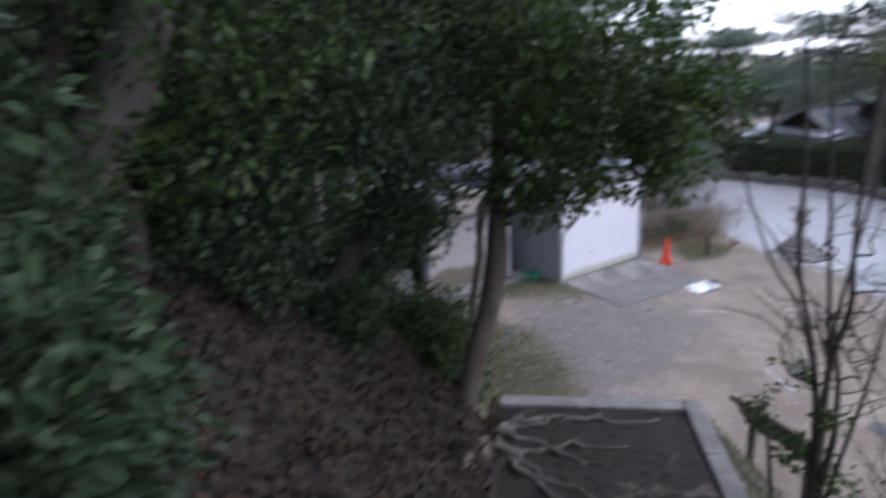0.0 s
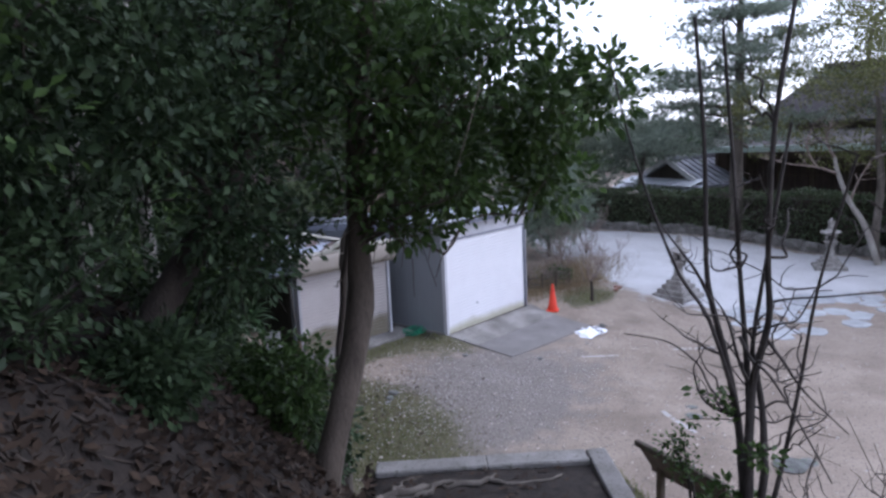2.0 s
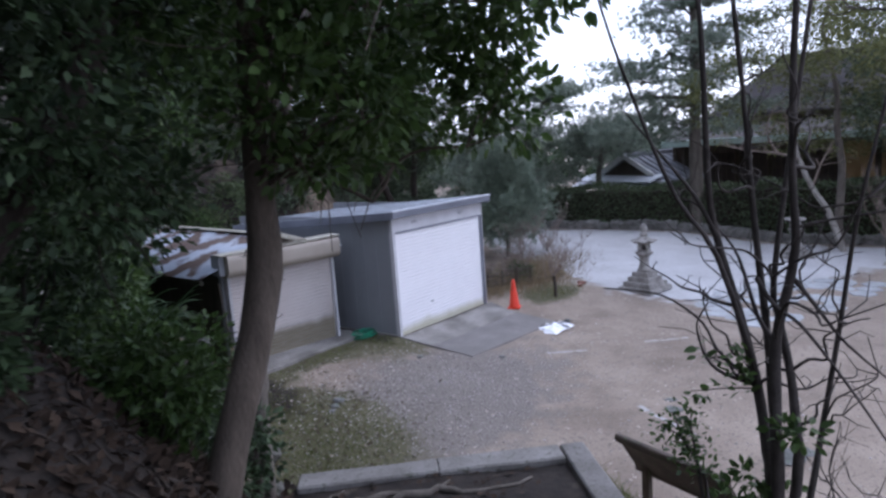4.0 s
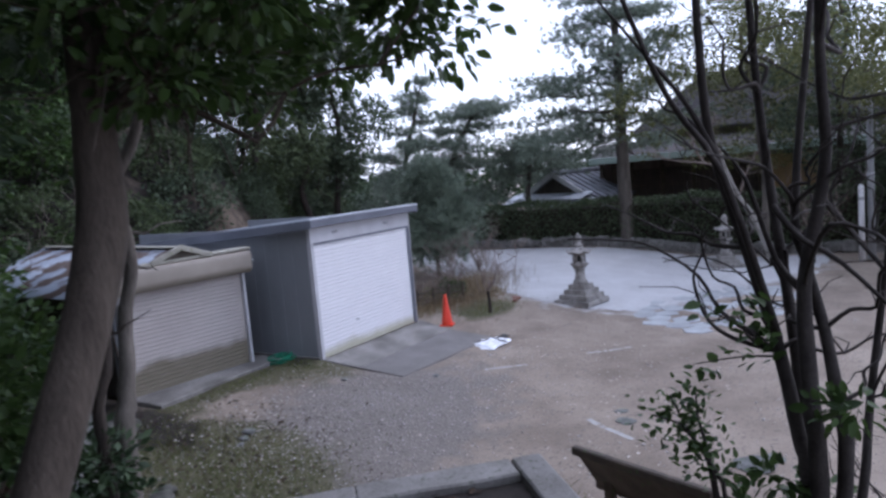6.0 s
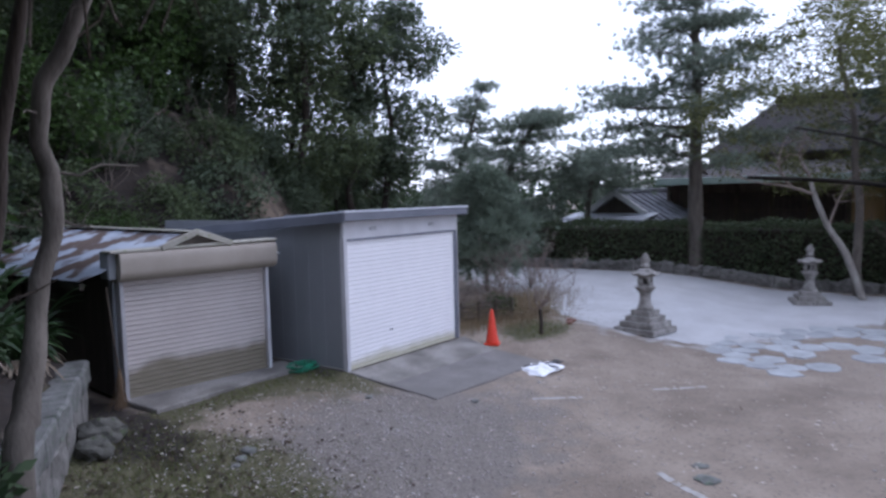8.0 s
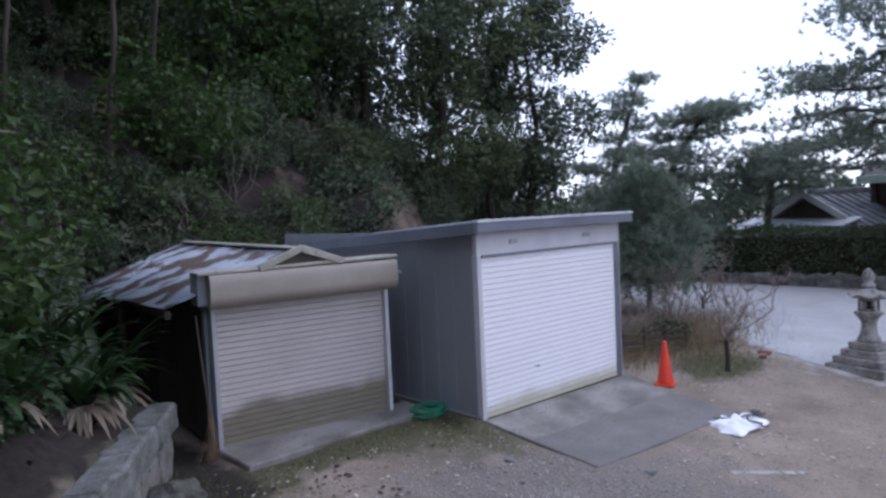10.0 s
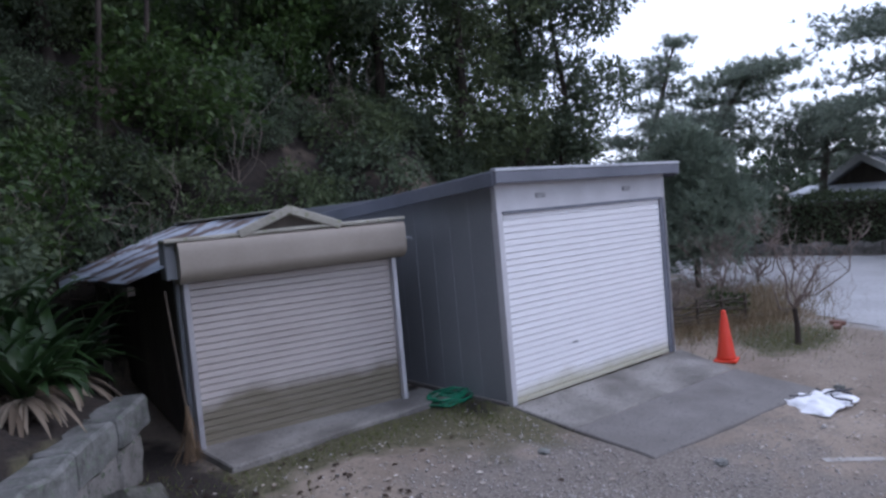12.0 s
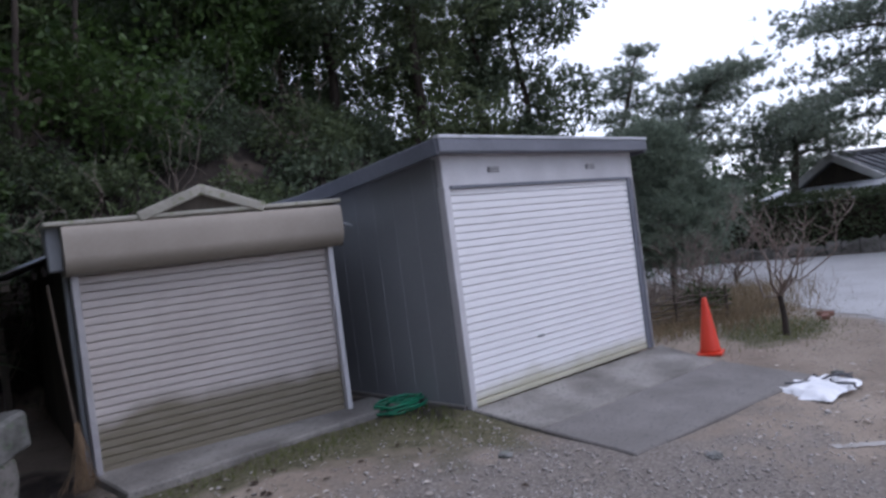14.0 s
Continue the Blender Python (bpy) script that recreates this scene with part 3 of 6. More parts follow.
kerb = thing("landing_kerb", "row of grey kerb stones edging the earth landing", "kerb", kind="structure")
for n, (v0, v1) in enumerate(((-1.06, -0.17), (-2.02, -1.06))):
    uv_block("kerb_stone", -0.21, 0.0, v0, v1, 1.205, 0.2, KERB, kerb, n)
for n, (u0, u1) in enumerate(((-1.02, 0.0), (-2.0, -1.02), (-2.98, -2.0))):
    uv_block("kerb_stone", u0, u1, -0.17, 0.02, 1.205, 0.2, KERB, kerb, 7 + n)
stairs = thing("stone_stairs", "rough stone stairs leading down to the yard", "stairs", kind="structure")
for n in range(8):
    uv_block("step", 0.004 + 0.28 * n, 0.30 + 0.28 * n, -2.0, 0.0, 1.2 - 0.19 * (n + 1), 0.3, STONE, stairs, 20 + n, 0.012)
upper = thing("upper_stairs", "rough stone stairs coming down through the trees", "stairs", kind="structure")
for n in range(16):
    uv_block("step", -3.31 - 0.3 * n, -2.99 - 0.3 * n, -2.05, 0.0, 1.2 + 0.174 * (n + 1), 0.3, STONE, upper, 40 + n, 0.012)


def build_wall():
    """Two courses of hewn stone along the foot of the slope."""
    wall = thing("retaining_wall", "low dry retaining wall of pale lichen-covered stone blocks", "wall", kind="structure")
    start, way = Vector((-3.13, 1.42, 0)), Vector((-0.542, -0.84, 0))
    turn = math.degrees(math.atan2(way.y, way.x))
    rng = random.Random(5)
    for course, (top, height, depth) in enumerate(((0.63, 0.27, 0.3), (0.36, 0.5, 0.26))):
        s = -0.02 + 0.2 * course
        while s < 4.3:
            size = rng.uniform(0.42, 0.85)
            bm = rough_block((size - 0.015, depth, height), 0.03, rng.random() * 50, bevel=0.025, cuts=3)
            mid = start + way * (s + size / 2)
            bmesh.ops.transform(bm, matrix=pose(mid.x + rng.uniform(-0.012, 0.012), mid.y, top - height / 2 + rng.uniform(-0.012, 0.012), 0, 0, turn), verts=bm.verts)
            part("stone", bm, STONE_PALE if course == 0 else STONE, wall)
            s += size
    return wall


build_wall()


def boulder(at, size, seed, mat=STONE, label="grey weathered boulder on the ground", squash=0.6):
    bm = bmesh.new()
    bmesh.ops.create_icosphere(bm, subdivisions=3, radius=1)
    for w in bm.verts:
        d = w.co.normalized()
        f = 1 + 0.28 * noise.noise(d * 1.6 + Vector((seed, 0, 0))) + 0.08 * noise.noise(d * 5 + Vector((seed, 3, 0)))
        w.co = Vector((round(d.x * f * 2.2) / 2.2 * 0.35 + d.x * f * 0.65, d.y * f, d.z * f * squash))
    bmesh.ops.scale(bm, vec=(size, size * 0.85, size), verts=bm.verts)
    me = bpy.data.meshes.new("boulder")
    bm.to_mesh(me)
    bm.free()
    me.materials.append(mat)
    ob = tagged(new("boulder", me), label, "stone")
    ob.matrix_basis = pose(at[0], at[1], spot(*at) + size * squash * 0.45, 0, 0, seed * 47)
    return ob


for n, (x, y, s) in enumerate(((-3.42, 0.3, 0.27), (-3.68, -0.05, 0.2), (-4.1, -1.5, 0.11), (-4.25, -1.62, 0.15), (-4.75, -2.3, 0.17), (-5.2, -3.0, 0.2))):
    boulder((x, y), s, n + 1.3, DARK_STONE, "dark mossy boulder at the foot of the wall")


# ---- concrete aprons ----
def apron(name, outline, drop, top_mat, label, low=0.25):
    """A concrete slab that follows the fall of the yard."""
    bm = bmesh.new()
    top = [bm.verts.new((x, y, z)) for x, y, z in outline]
    bottom = [bm.verts.new((x, y, z - low)) for x, y, z in outline]
    n = len(outline)
    bm.faces.new(top)
    bm.faces.new(bottom[::-1])
    for i in range(n):
        bm.faces.new((top[i], bottom[i], bottom[(i + 1) % n], top[(i + 1) % n]))
    bmesh.ops.recalc_face_normals(bm, faces=bm.faces)
    bmesh.ops.bevel(bm, geom=[e for e in bm.edges], offset=0.012, segments=1, affect="EDGES")
    me = bpy.data.meshes.new(name)
    bm.to_mesh(me)
    bm.free()
    me.materials.append(top_mat)
    return tagged(new(name, me), label, "concrete slab", kind="structure")


apron("apron_back", [(-0.02, -0.02, 0.02), (-0.02, -0.775, -0.055), (2.78, -0.755, -0.115), (3.02, 0.05, -0.02)], 0, CONCRETE, "stained pale concrete apron before the large shed")
apron("apron_front", [(-0.02, -0.78, -0.056), (0.0, -1.58, -0.135), (2.74, -1.7, -0.2), (2.79, -0.76, -0.117)], 0, CONCRETE_DARK, "darker worn concrete apron sloping to the yard")
apron("small_apron", [(-2.64, 1.3, 0.075), (-2.6, 0.62, 0.055), (-0.2, 0.72, 0.055), (-0.2, 1.2, 0.075)], 0, CONCRETE, "narrow concrete step before the small shed")


# ---- sheds ----
def slat_mesh(name, width, pitch, mat, out=0.012):
    """One shutter slat: bowed outwards, with a groove at its foot."""
    profile = [(0.03, 0.0), (0.03, 0.0055), (-out * 0.85, 0.007), (-out, 0.011), (-out * 1.04, pitch * 0.5), (-out, pitch - 0.004), (-out * 0.85, pitch - 0.001), (0.03, pitch)]
    verts = [(x, y, z) for x in (0, width) for y, z in profile]
    k = len(profile)
    faces = [(i, k + i, k + i + 1, i + 1) for i in range(k - 1)]
    return mesh(name, verts, faces, mat, smooth=False)


def build_big_shed():
    w, h, deep = 2.81, 2.2, 4.4
    shed = thing("large_shed", "grey steel storage shed with a white roller shutter", "shed", (0, 0, 0.0))
    front = bmesh.new()
    block((w + 0.008, 0.07, h - 1.91), (w / 2, 0.035, (h + 1.91) / 2), 0.006, bm=front)
    part("front_panel", front, METAL_FRAME, shed, "pale grey panel above the shutter")
    part("jamb", block((0.072, 0.09, 1.915), (0.031, 0.04, 0.957), 0.006), METAL_FRAME, shed)
    part("jamb", block((0.10, 0.09, 1.915), (w - 0.05, 0.04, 0.957), 0.006), METAL_FASCIA, shed)
    part("corner_post", block((0.05, 0.05, h), (w - 0.012, 0.02, h / 2), 0.006), METAL_FRAME, shed)
    part("lintel", block((w - 0.17, 0.03, 0.03), (w / 2 - 0.015, -0.005, 1.905), 0.004), METAL_FASCIA, shed)
    pitch = 0.0655
    one = slat_mesh("slat", w - 0.172, pitch, SHUTTER_BIG)
    shutter = child("shutter", mesh("shutter_back", [(0.07, 0.06, 0.02), (w - 0.1, 0.06, 0.02), (w - 0.1, 0.06, 1.9), (0.07, 0.06, 1.9)], [(0, 1, 2, 3)], METAL_WALL), shed, "closed white roller shutter, greenish at its foot")
    for i in range(28):
        child("slat", one, shutter, m=pose(0.068, 0.028, 0.062 + i * pitch))
    part("bottom_bar", block((w - 0.17, 0.05, 0.05), (w / 2 - 0.017, 0.035, 0.035), 0.006), SHUTTER_BIG, shutter)
    part("shutter_handle", block((0.09, 0.02, 0.02), (1.0, 0.02, 0.46), 0.005), METAL_FASCIA, shutter)
    part("lock_plate", block((0.05, 0.012, 0.03), (1.45, 0.025, 0.62), 0.004), METAL_FASCIA, shutter)
    for x in (0.62, 2.06):
        vent = part("vent", block((0.14, 0.012, 0.05), (x, -0.005, 2.05), 0.003), VOID_GREY, shed)
        for k in range(3):
            part("louvre", block((0.13, 0.012, 0.006), (x, -0.013, 2.036 + 0.014 * k), 0.0015), METAL_FRAME, vent)
    # side walls: flat sheets with upright ribs
    part("head_panel", block((w + 0.02, 0.1, 0.06), (w / 2, 0.06, h - 0.005), 0.004), METAL_FRAME, shed)
    for x, out in ((0.0, -1), (w, 1)):
        side = part("side_wall", block((0.04, deep, h - 0.02), (x + out * -0.02, deep / 2 + 0.03, h / 2), 0.004), METAL_WALL, shed, "ribbed grey steel side wall")
        for k in range(14):
            part("rib", block((0.03, 0.17, h - 0.06), (x - out * 0.0118, 0.2 + k * 0.31, h / 2), 0.004, 1), METAL_WALL, side)
    part("back_wall", block((w, 0.04, h - 0.2), (w / 2, deep + 0.03, h / 2 - 0.1), 0.004), METAL_WALL, shed)
    part("plinth", block((0.05, deep, 0.08), (-0.02, deep / 2 + 0.05, 0.0), 0.004), CONCRETE_DARK, shed)
    # roof, falling to the back
    fall = math.degrees(math.atan(0.065))
    tilt = pose(0, 0, 0, -fall, 0, 0)
    roof = part("roof", block((w + 0.2, deep + 0.3, 0.05), (w / 2, deep / 2, 2.275 - 0.065 * deep / 2), 0.006, turn=tilt), METAL_ROOF, shed, "pale sheet metal roof")
    for k in range(8):
        part("roof_seam", block((0.04, deep + 0.26, 0.035), (0.1 + k * (w - 0.2) / 7, deep / 2, 2.31 - 0.065 * deep / 2), 0.008, turn=tilt), METAL_ROOF, roof)
    part("fascia", block((w + 0.26, 0.05, 0.12), (w / 2, -0.13, 2.245), 0.012, 2), METAL_FASCIA, shed, "blue-grey fascia along the eave")
    part("fascia_lip", block((w + 0.27, 0.07, 0.03), (w / 2, -0.13, 2.315), 0.008, 2), METAL_ROOF, shed, "bright folded lip of the roof")
    part("soffit", block((w + 0.2, 0.14, 0.02), (w / 2, -0.06, 2.2), 0.003), METAL_FASCIA, shed)
    for x in (-0.12, w + 0.12):
        part("side_fascia", block((0.04, deep + 0.26, 0.15), (x, deep / 2, 2.23 - 0.065 * deep / 2), 0.01, turn=tilt), METAL_FASCIA, shed, "dark fascia along the roof's side")
    return shed


build_big_shed()


def corrugated(name, corners, waves, mat, depth=0.014, thick=0.004):
    """A corrugated sheet between four corners; the waves run across the first edge."""
    a, b, c, d = (Vector(p) for p in corners)
    up = (b - a).cross(d - a).normalized()
    n, verts = waves * 6, []
    for layer in (0, -thick):
        for i in range(n + 1):
            f = i / n
            w = depth * math.cos(2 * math.pi * waves * f)
            for g in (0, 0.5, 1):
                verts.append(a.lerp(b, f).lerp(d.lerp(c, f), g) + up * (w + layer + 0.006 * math.sin(9 * f + 4 * g)))
    k, faces = (n + 1) * 3, []
    for i in range(n):
        for j in range(2):
            q = (3 * i + j, 3 * i + 3 + j, 3 * i + 4 + j, 3 * i + 1 + j)
            faces += [q, tuple(k + x for x in q[::-1])]
        faces += [(3 * i, k + 3 * i, k + 3 * i + 3, 3 * i + 3), (3 * i + 2, 3 * i + 5, k + 3 * i + 5, k + 3 * i + 2)]
    return mesh(name, verts, faces, mat, smooth=True)


def smooth_by_angle(me, limit=35.0):
    """Smooth shading, with the sharp edges kept sharp."""
    me.polygons.foreach_set("use_smooth", [True] * len(me.polygons))
    me.set_sharp_from_angle(angle=radians(limit))
    return me


def build_small_shed():
    """Local x runs along the front, y to the back."""
    w = 2.11
    shed = thing("small_shed", "low storage shed with a stained roller shutter and rusty roof", "shed", (-2.64, 1.245, 0.06), -6.4)
    part("post", block((0.05, 0.16, 1.62), (0.03, 0.06, 0.81), 0.006), METAL_DULL, shed)
    part("post", block((0.05, 0.12, 1.56), (w - 0.02, 0.05, 0.78), 0.006), METAL_FRAME, shed)
    part("post", block((0.035, 0.10, 1.6), (-0.015, 0.16, 0.8), 0.006), METAL_WALL, shed, "grey outer post")
    pitch = 0.062
    one = slat_mesh("slat", w - 0.09, pitch, SHUTTER_SMALL, 0.015)
    shutter = child("shutter", mesh("shutter_back", [(0.05, 0.12, 0), (w - 0.04, 0.12, 0), (w - 0.04, 0.12, 1.62), (0.05, 0.12, 1.62)], [(0, 1, 2, 3)], METAL_WALL), shed, "closed white roller shutter with brown algae on its lower part")
    for i in range(25):
        child("slat", one, shutter, m=pose(0.05, 0.068, 0.05 + i * pitch))
    part("bottom_bar", block((w - 0.09, 0.05, 0.045), (w / 2, 0.075, 0.028), 0.006), SHUTTER_SMALL, shutter)
    part("lock_plate", block((0.045, 0.012, 0.025), (w * 0.52, 0.06, 0.78), 0.003), METAL_FASCIA, shutter)
    # the shutter's housing: a box with a rounded lower front edge
    arc = [(-0.04 - 0.135 * math.cos(radians(a)), 1.62 - 0.135 * math.sin(radians(a))) for a in range(0, 91, 10)]
    profile = [(0.2, 1.86), (-0.13, 1.85), (-0.155, 1.838), (-0.17, 1.81), (-0.175, 1.76), (-0.176, 1.7)] + arc + [(0.2, 1.485)]
    x0, x1 = -0.03, w + 0.06
    verts = [(x, y, z) for x in (x0, x1) for y, z in profile]
    k = len(profile)
    faces = [(i, (i + 1) % k, k + (i + 1) % k, k + i) for i in range(k)] + [tuple(range(k - 1, -1, -1)), tuple(range(k, 2 * k))]
    child("shutter_housing", smooth_by_angle(mesh("shutter_housing", verts, faces, BEIGE)), shed, "beige sheet metal housing of the roller, streaked with dirt")
    part("end_plate", block((0.1, 0.26, 0.34), (-0.075, 0.08, 1.70), 0.01), METAL_WALL, shed, "grey end plate")
    part("cap_board", block((w + 0.22, 0.26, 0.035), (w / 2 - 0.03, -0.02, 1.875), 0.008, turn=pose(0, 0, 0, 0, -0.5, 0)), FELT, shed, "lichen-covered cap board")
    # gabled roof with corrugated sheets, the left one rusty and sagging
    left = corrugated("roof_sheet", [(-0.44, 0.0, 1.545), (-0.6, 2.6, 1.5), (0.9, 2.6, 2.05), (0.98, -0.08, 2.04)], 22, RUST_ROOF, 0.007)
    child("roof_sheet", left, shed, "rusty corrugated sheet with peeling patches")
    back = corrugated("roof_sheet", [(-0.8, 2.5, 1.44), (-0.7, 4.4, 1.47), (0.9, 4.4, 2.06), (0.9, 2.5, 2.04)], 15, RUST_ROOF)
    child("roof_sheet", back, shed, "rusty corrugated sheet with peeling patches")
    right = corrugated("roof_sheet", [(0.98, -0.08, 2.04), (0.9, 4.4, 2.06), (2.35, 4.4, 1.62), (2.35, 0.0, 1.66)], 30, METAL_ROOF)
    child("roof_sheet", right, shed, "grey corrugated roof sheet")
    part("ridge_cap", block((0.16, 4.4, 0.03), (0.94, 2.1, 2.07), 0.01, turn=pose(0, 0, 0, 0.4, 0, 1.0)), FELT, shed, "lichen-covered ridge cap")
    # barge boards of the little gable above the housing
    for x, z, tilt in ((0.745, 1.965, -21.0), (1.225, 1.965, 20.0)):
        part("barge_board", block((0.54, 0.04, 0.08), (x, -0.14, z), 0.008, turn=pose(0, 0, 0, 0, tilt, 0)), FELT, shed, "pale lichened barge board")
    part("gable_infill", prism([(0.55, 1.87), (1.43, 1.87), (0.98, 2.03)], -0.02, 0.02), DARK_WOOD, shed).matrix_basis = pose(0, -0.06, 0, 90, 0, 0)
    # walls and dark lean-to side
    part("side_wall", block((0.04, 4.2, 1.55), (0.0, 2.25, 0.78), 0.004), DARK_WOOD, shed, "dark weathered board side")
    part("side_wall", block((0.04, 4.2, 1.55), (w, 2.2, 0.78), 0.004), DARK_WOOD, shed)
    part("back_wall", block((w, 0.04, 1.6), (w / 2, 4.3, 0.8), 0.004), DARK_WOOD, shed)
    part("eave_post", block((0.07, 0.07, 1.5), (-0.42, 2.4, 0.75), 0.006), DARK_WOOD, shed)
    part("roof_beam", block((0.06, 4.3, 0.08), (-0.4, 2.2, 1.47), 0.006), DARK_WOOD, shed)
    part("gutter_end", block((0.16, 0.1, 0.03), (w + 0.17, 0.3, 1.52), 0.006, turn=pose(0, 0, 0, 0, 12, 0)), DARK_WOOD, shed)
    return shed


build_small_shed()


# ---- stone lanterns ----
def square_ring(bm, half, z0, z1, half_top=None, bevel=0.012):
    t = half_top if half_top is not None else half
    own = bmesh.new()
    low = [own.verts.new((sx * half, sy * half, z0)) for sx, sy in ((-1, -1), (1, -1), (1, 1), (-1, 1))]
    top = [own.verts.new((sx * t, sy * t, z1)) for sx, sy in ((-1, -1), (1, -1), (1, 1), (-1, 1))]
    own.faces.new(low[::-1])
    own.faces.new(top)
    for i in range(4):
        own.faces.new((low[i], low[(i + 1) % 4], top[(i + 1) % 4], top[i]))
    bmesh.ops.bevel(own, geom=own.edges[:], offset=bevel, segments=2, affect="EDGES")
    tmp = bpy.data.meshes.new("joined")
    own.to_mesh(tmp)
    own.free()
    bm.from_mesh(tmp)
    bpy.data.meshes.remove(tmp)
    return bm


def build_lantern(at, turn, label, base=(0.45, 0.37, 0.29, 0.21)):
    lamp = thing("stone_lantern", label, "lantern", (at[0], at[1], spot(*at) - 0.02), turn, "stone lanterns by the road")
    z = 0.0
    for half in base:
        part("base_tier", square_ring(bmesh.new(), half, z, z + 0.115), LANTERN, lamp)
        z += 0.113
    part("shaft", lathe([(0.17, z), (0.165, z + 0.05), (0.125, z + 0.12), (0.105, z + 0.24), (0.11, z + 0.33), (0.14, z + 0.36)], 20), LANTERN, lamp, smooth=True)
    z += 0.355
    part("platform", lathe([(0.12, z), (0.15, z + 0.03), (0.2, z + 0.085), (0.205, z + 0.12), (0.17, z + 0.13)], 6), LANTERN, lamp)
    z += 0.128
    box = bmesh.new()
    for k in range(6):
        a = math.pi / 3 * k
        block((0.045, 0.045, 0.2), (0.125 * math.cos(a), 0.125 * math.sin(a), z + 0.1), 0.006, turn=pose(0, 0, 0, 0, 0, math.degrees(a)), bm=box)
    lathe([(0.14, z), (0.14, z + 0.035)], 6, box)
    lathe([(0.14, z + 0.17), (0.145, z + 0.205)], 6, box)
    part("light_chamber", box, LANTERN, lamp, "open light chamber with small windows")
    # a near-black solid stands in for the shade inside the open chamber
    part("chamber_shade", lathe([(0.075, z + 0.03), (0.075, z + 0.18)], 6), BLACK, lamp)
    z += 0.2
    roof = bmesh.new()
    rings = []
    for r, dz, lift in ((0.12, 0.0, 0), (0.29, 0.01, 0.05), (0.3, 0.035, 0.055), (0.2, 0.08, 0.012), (0.12, 0.14, 0.0), (0.075, 0.17, 0.0)):
        rings.append([roof.verts.new((r * (1.0 if k % 2 == 0 else 0.88) * math.cos(math.pi / 6 * k), r * (1.0 if k % 2 == 0 else 0.88) * math.sin(math.pi / 6 * k), z + dz + (lift if k % 2 == 0 else 0))) for k in range(12)])
    for a, b in zip(rings[:-1], rings[1:]):
        for k in range(12):
            roof.faces.new((a[k], a[(k + 1) % 12], b[(k + 1) % 12], b[k]))
    roof.faces.new(rings[0][::-1])
    roof.faces.new(rings[-1])
    part("roof", roof, LANTERN, lamp, "six-sided roof with upturned corners")
    z += 0.165
    part("finial", lathe([(0.07, z), (0.1, z + 0.03), (0.1, z + 0.05), (0.06, z + 0.08), (0.085, z + 0.13), (0.09, z + 0.18), (0.06, z + 0.25), (0.02, z + 0.3), (0.005, z + 0.31)], 16), LANTERN, lamp, smooth=True)
    return lamp


build_lantern((6.48, -2.05), -12, "weathered stone lantern on a four-tier square base")
build_lantern((12.0, -4.25), 20, "weathered stone lantern standing before the hedge", base=(0.42, 0.3, 0.22))


# ---- yard clutter ----
def build_cone(at):
    cone = thing("traffic_cone", "faded orange plastic traffic cone by the apron", "traffic cone", (at[0], at[1], spot(*at)), 20)
    part("base", block((0.26, 0.26, 0.03), (0, 0, 0.016), 0.012, 2), CONE, cone)
    part("body", lathe([(0.112, 0.03), (0.106, 0.06), (0.028, 0.60), (0.02, 0.62), (0.015, 0.62), (0.02, 0.58)], 28), CONE, cone, smooth=True)
    return cone


build_cone((3.08, -0.52))


def build_sheet():
    """A crumpled sheet weighed down on the ground, with a strap across it."""
    thing_ob = thing("plastic_sheet", "crumpled white plastic sheet lying on the gravel", "plastic sheet", (2.34, -1.87, spot(2.34, -1.87)), -8)
    n, verts, faces = 26, [], []
    for i in range(n + 1):
        for j in range(n + 1):
            x, y = (i / n - 0.5) * 0.86, (j / n - 0.5) * 0.5
            spread = 1.0 + 0.55 * noise.noise((2.3 * math.cos(math.atan2(y, x + 1e-6)), 2.3 * math.sin(math.atan2(y, x + 1e-6)), 3.1))
            x, y = x * spread * (1 - 0.35 * (abs(y) / 0.25) ** 2 * (abs(x) / 0.43)), y * spread
            x += 0.06 * noise.noise((x * 2, y * 3, 2)) + 0.12 * y
            z = 0.03 + 0.05 * abs(noise.noise((x * 4.5, y * 6, 1))) + 0.03 * noise.noise((x * 11, y * 11, 5))
            rim = min(i, n - i, j, n - j)
            verts.append((x + (0.03 * noise.noise((j * 0.5, i * 0.5, 7)) if rim < 2 else 0), y, z * min(1, rim / 3) + 0.015))
    for i in range(n):
        for j in range(n):
            a = i * (n + 1) + j
            faces.append((a, a + n + 1, a + n + 2, a + 1))
    child("sheet", mesh("sheet", verts, faces, SHEET, True), thing_ob)
    rng = np.random.default_rng(3)
    for a, b in (((0.02, -0.3, 0.06), (0.3, 0.2, 0.06)), ((-0.1, 0.24, 0.06), (0.36, -0.12, 0.05)), ((0.15, -0.05, 0.1), (0.62, 0.02, 0.02))):
        child("strap", limb_mesh("strap", [(bent(a, b, 6, 0.03, rng), [0.011] * 7)], STRAP, 6), thing_ob, "dark strap")
    return thing_ob


build_sheet()


def build_hose():
    coil = thing("garden_hose", "loosely coiled green garden hose between the sheds", "hose", (-0.2, 0.72, spot(-0.2, 0.72)), 15)
    rng = np.random.default_rng(8)
    pts = []
    for k in range(150):
        a = k * 2 * math.pi / 21
        r = 0.15 + 0.05 * math.sin(k * 0.13) + rng.normal(0, 0.012)
        pts.append((r * 1.5 * math.cos(a) + 0.03 * math.sin(k * 0.05), r * math.sin(a), 0.02 + 0.011 * (k / 21) + 0.012 * abs(math.sin(k * 0.7))))
    child("coil", limb_mesh("coil", [(pts, [0.011] * len(pts))], HOSE, 6, 0.0), coil)
    return coil


build_hose()


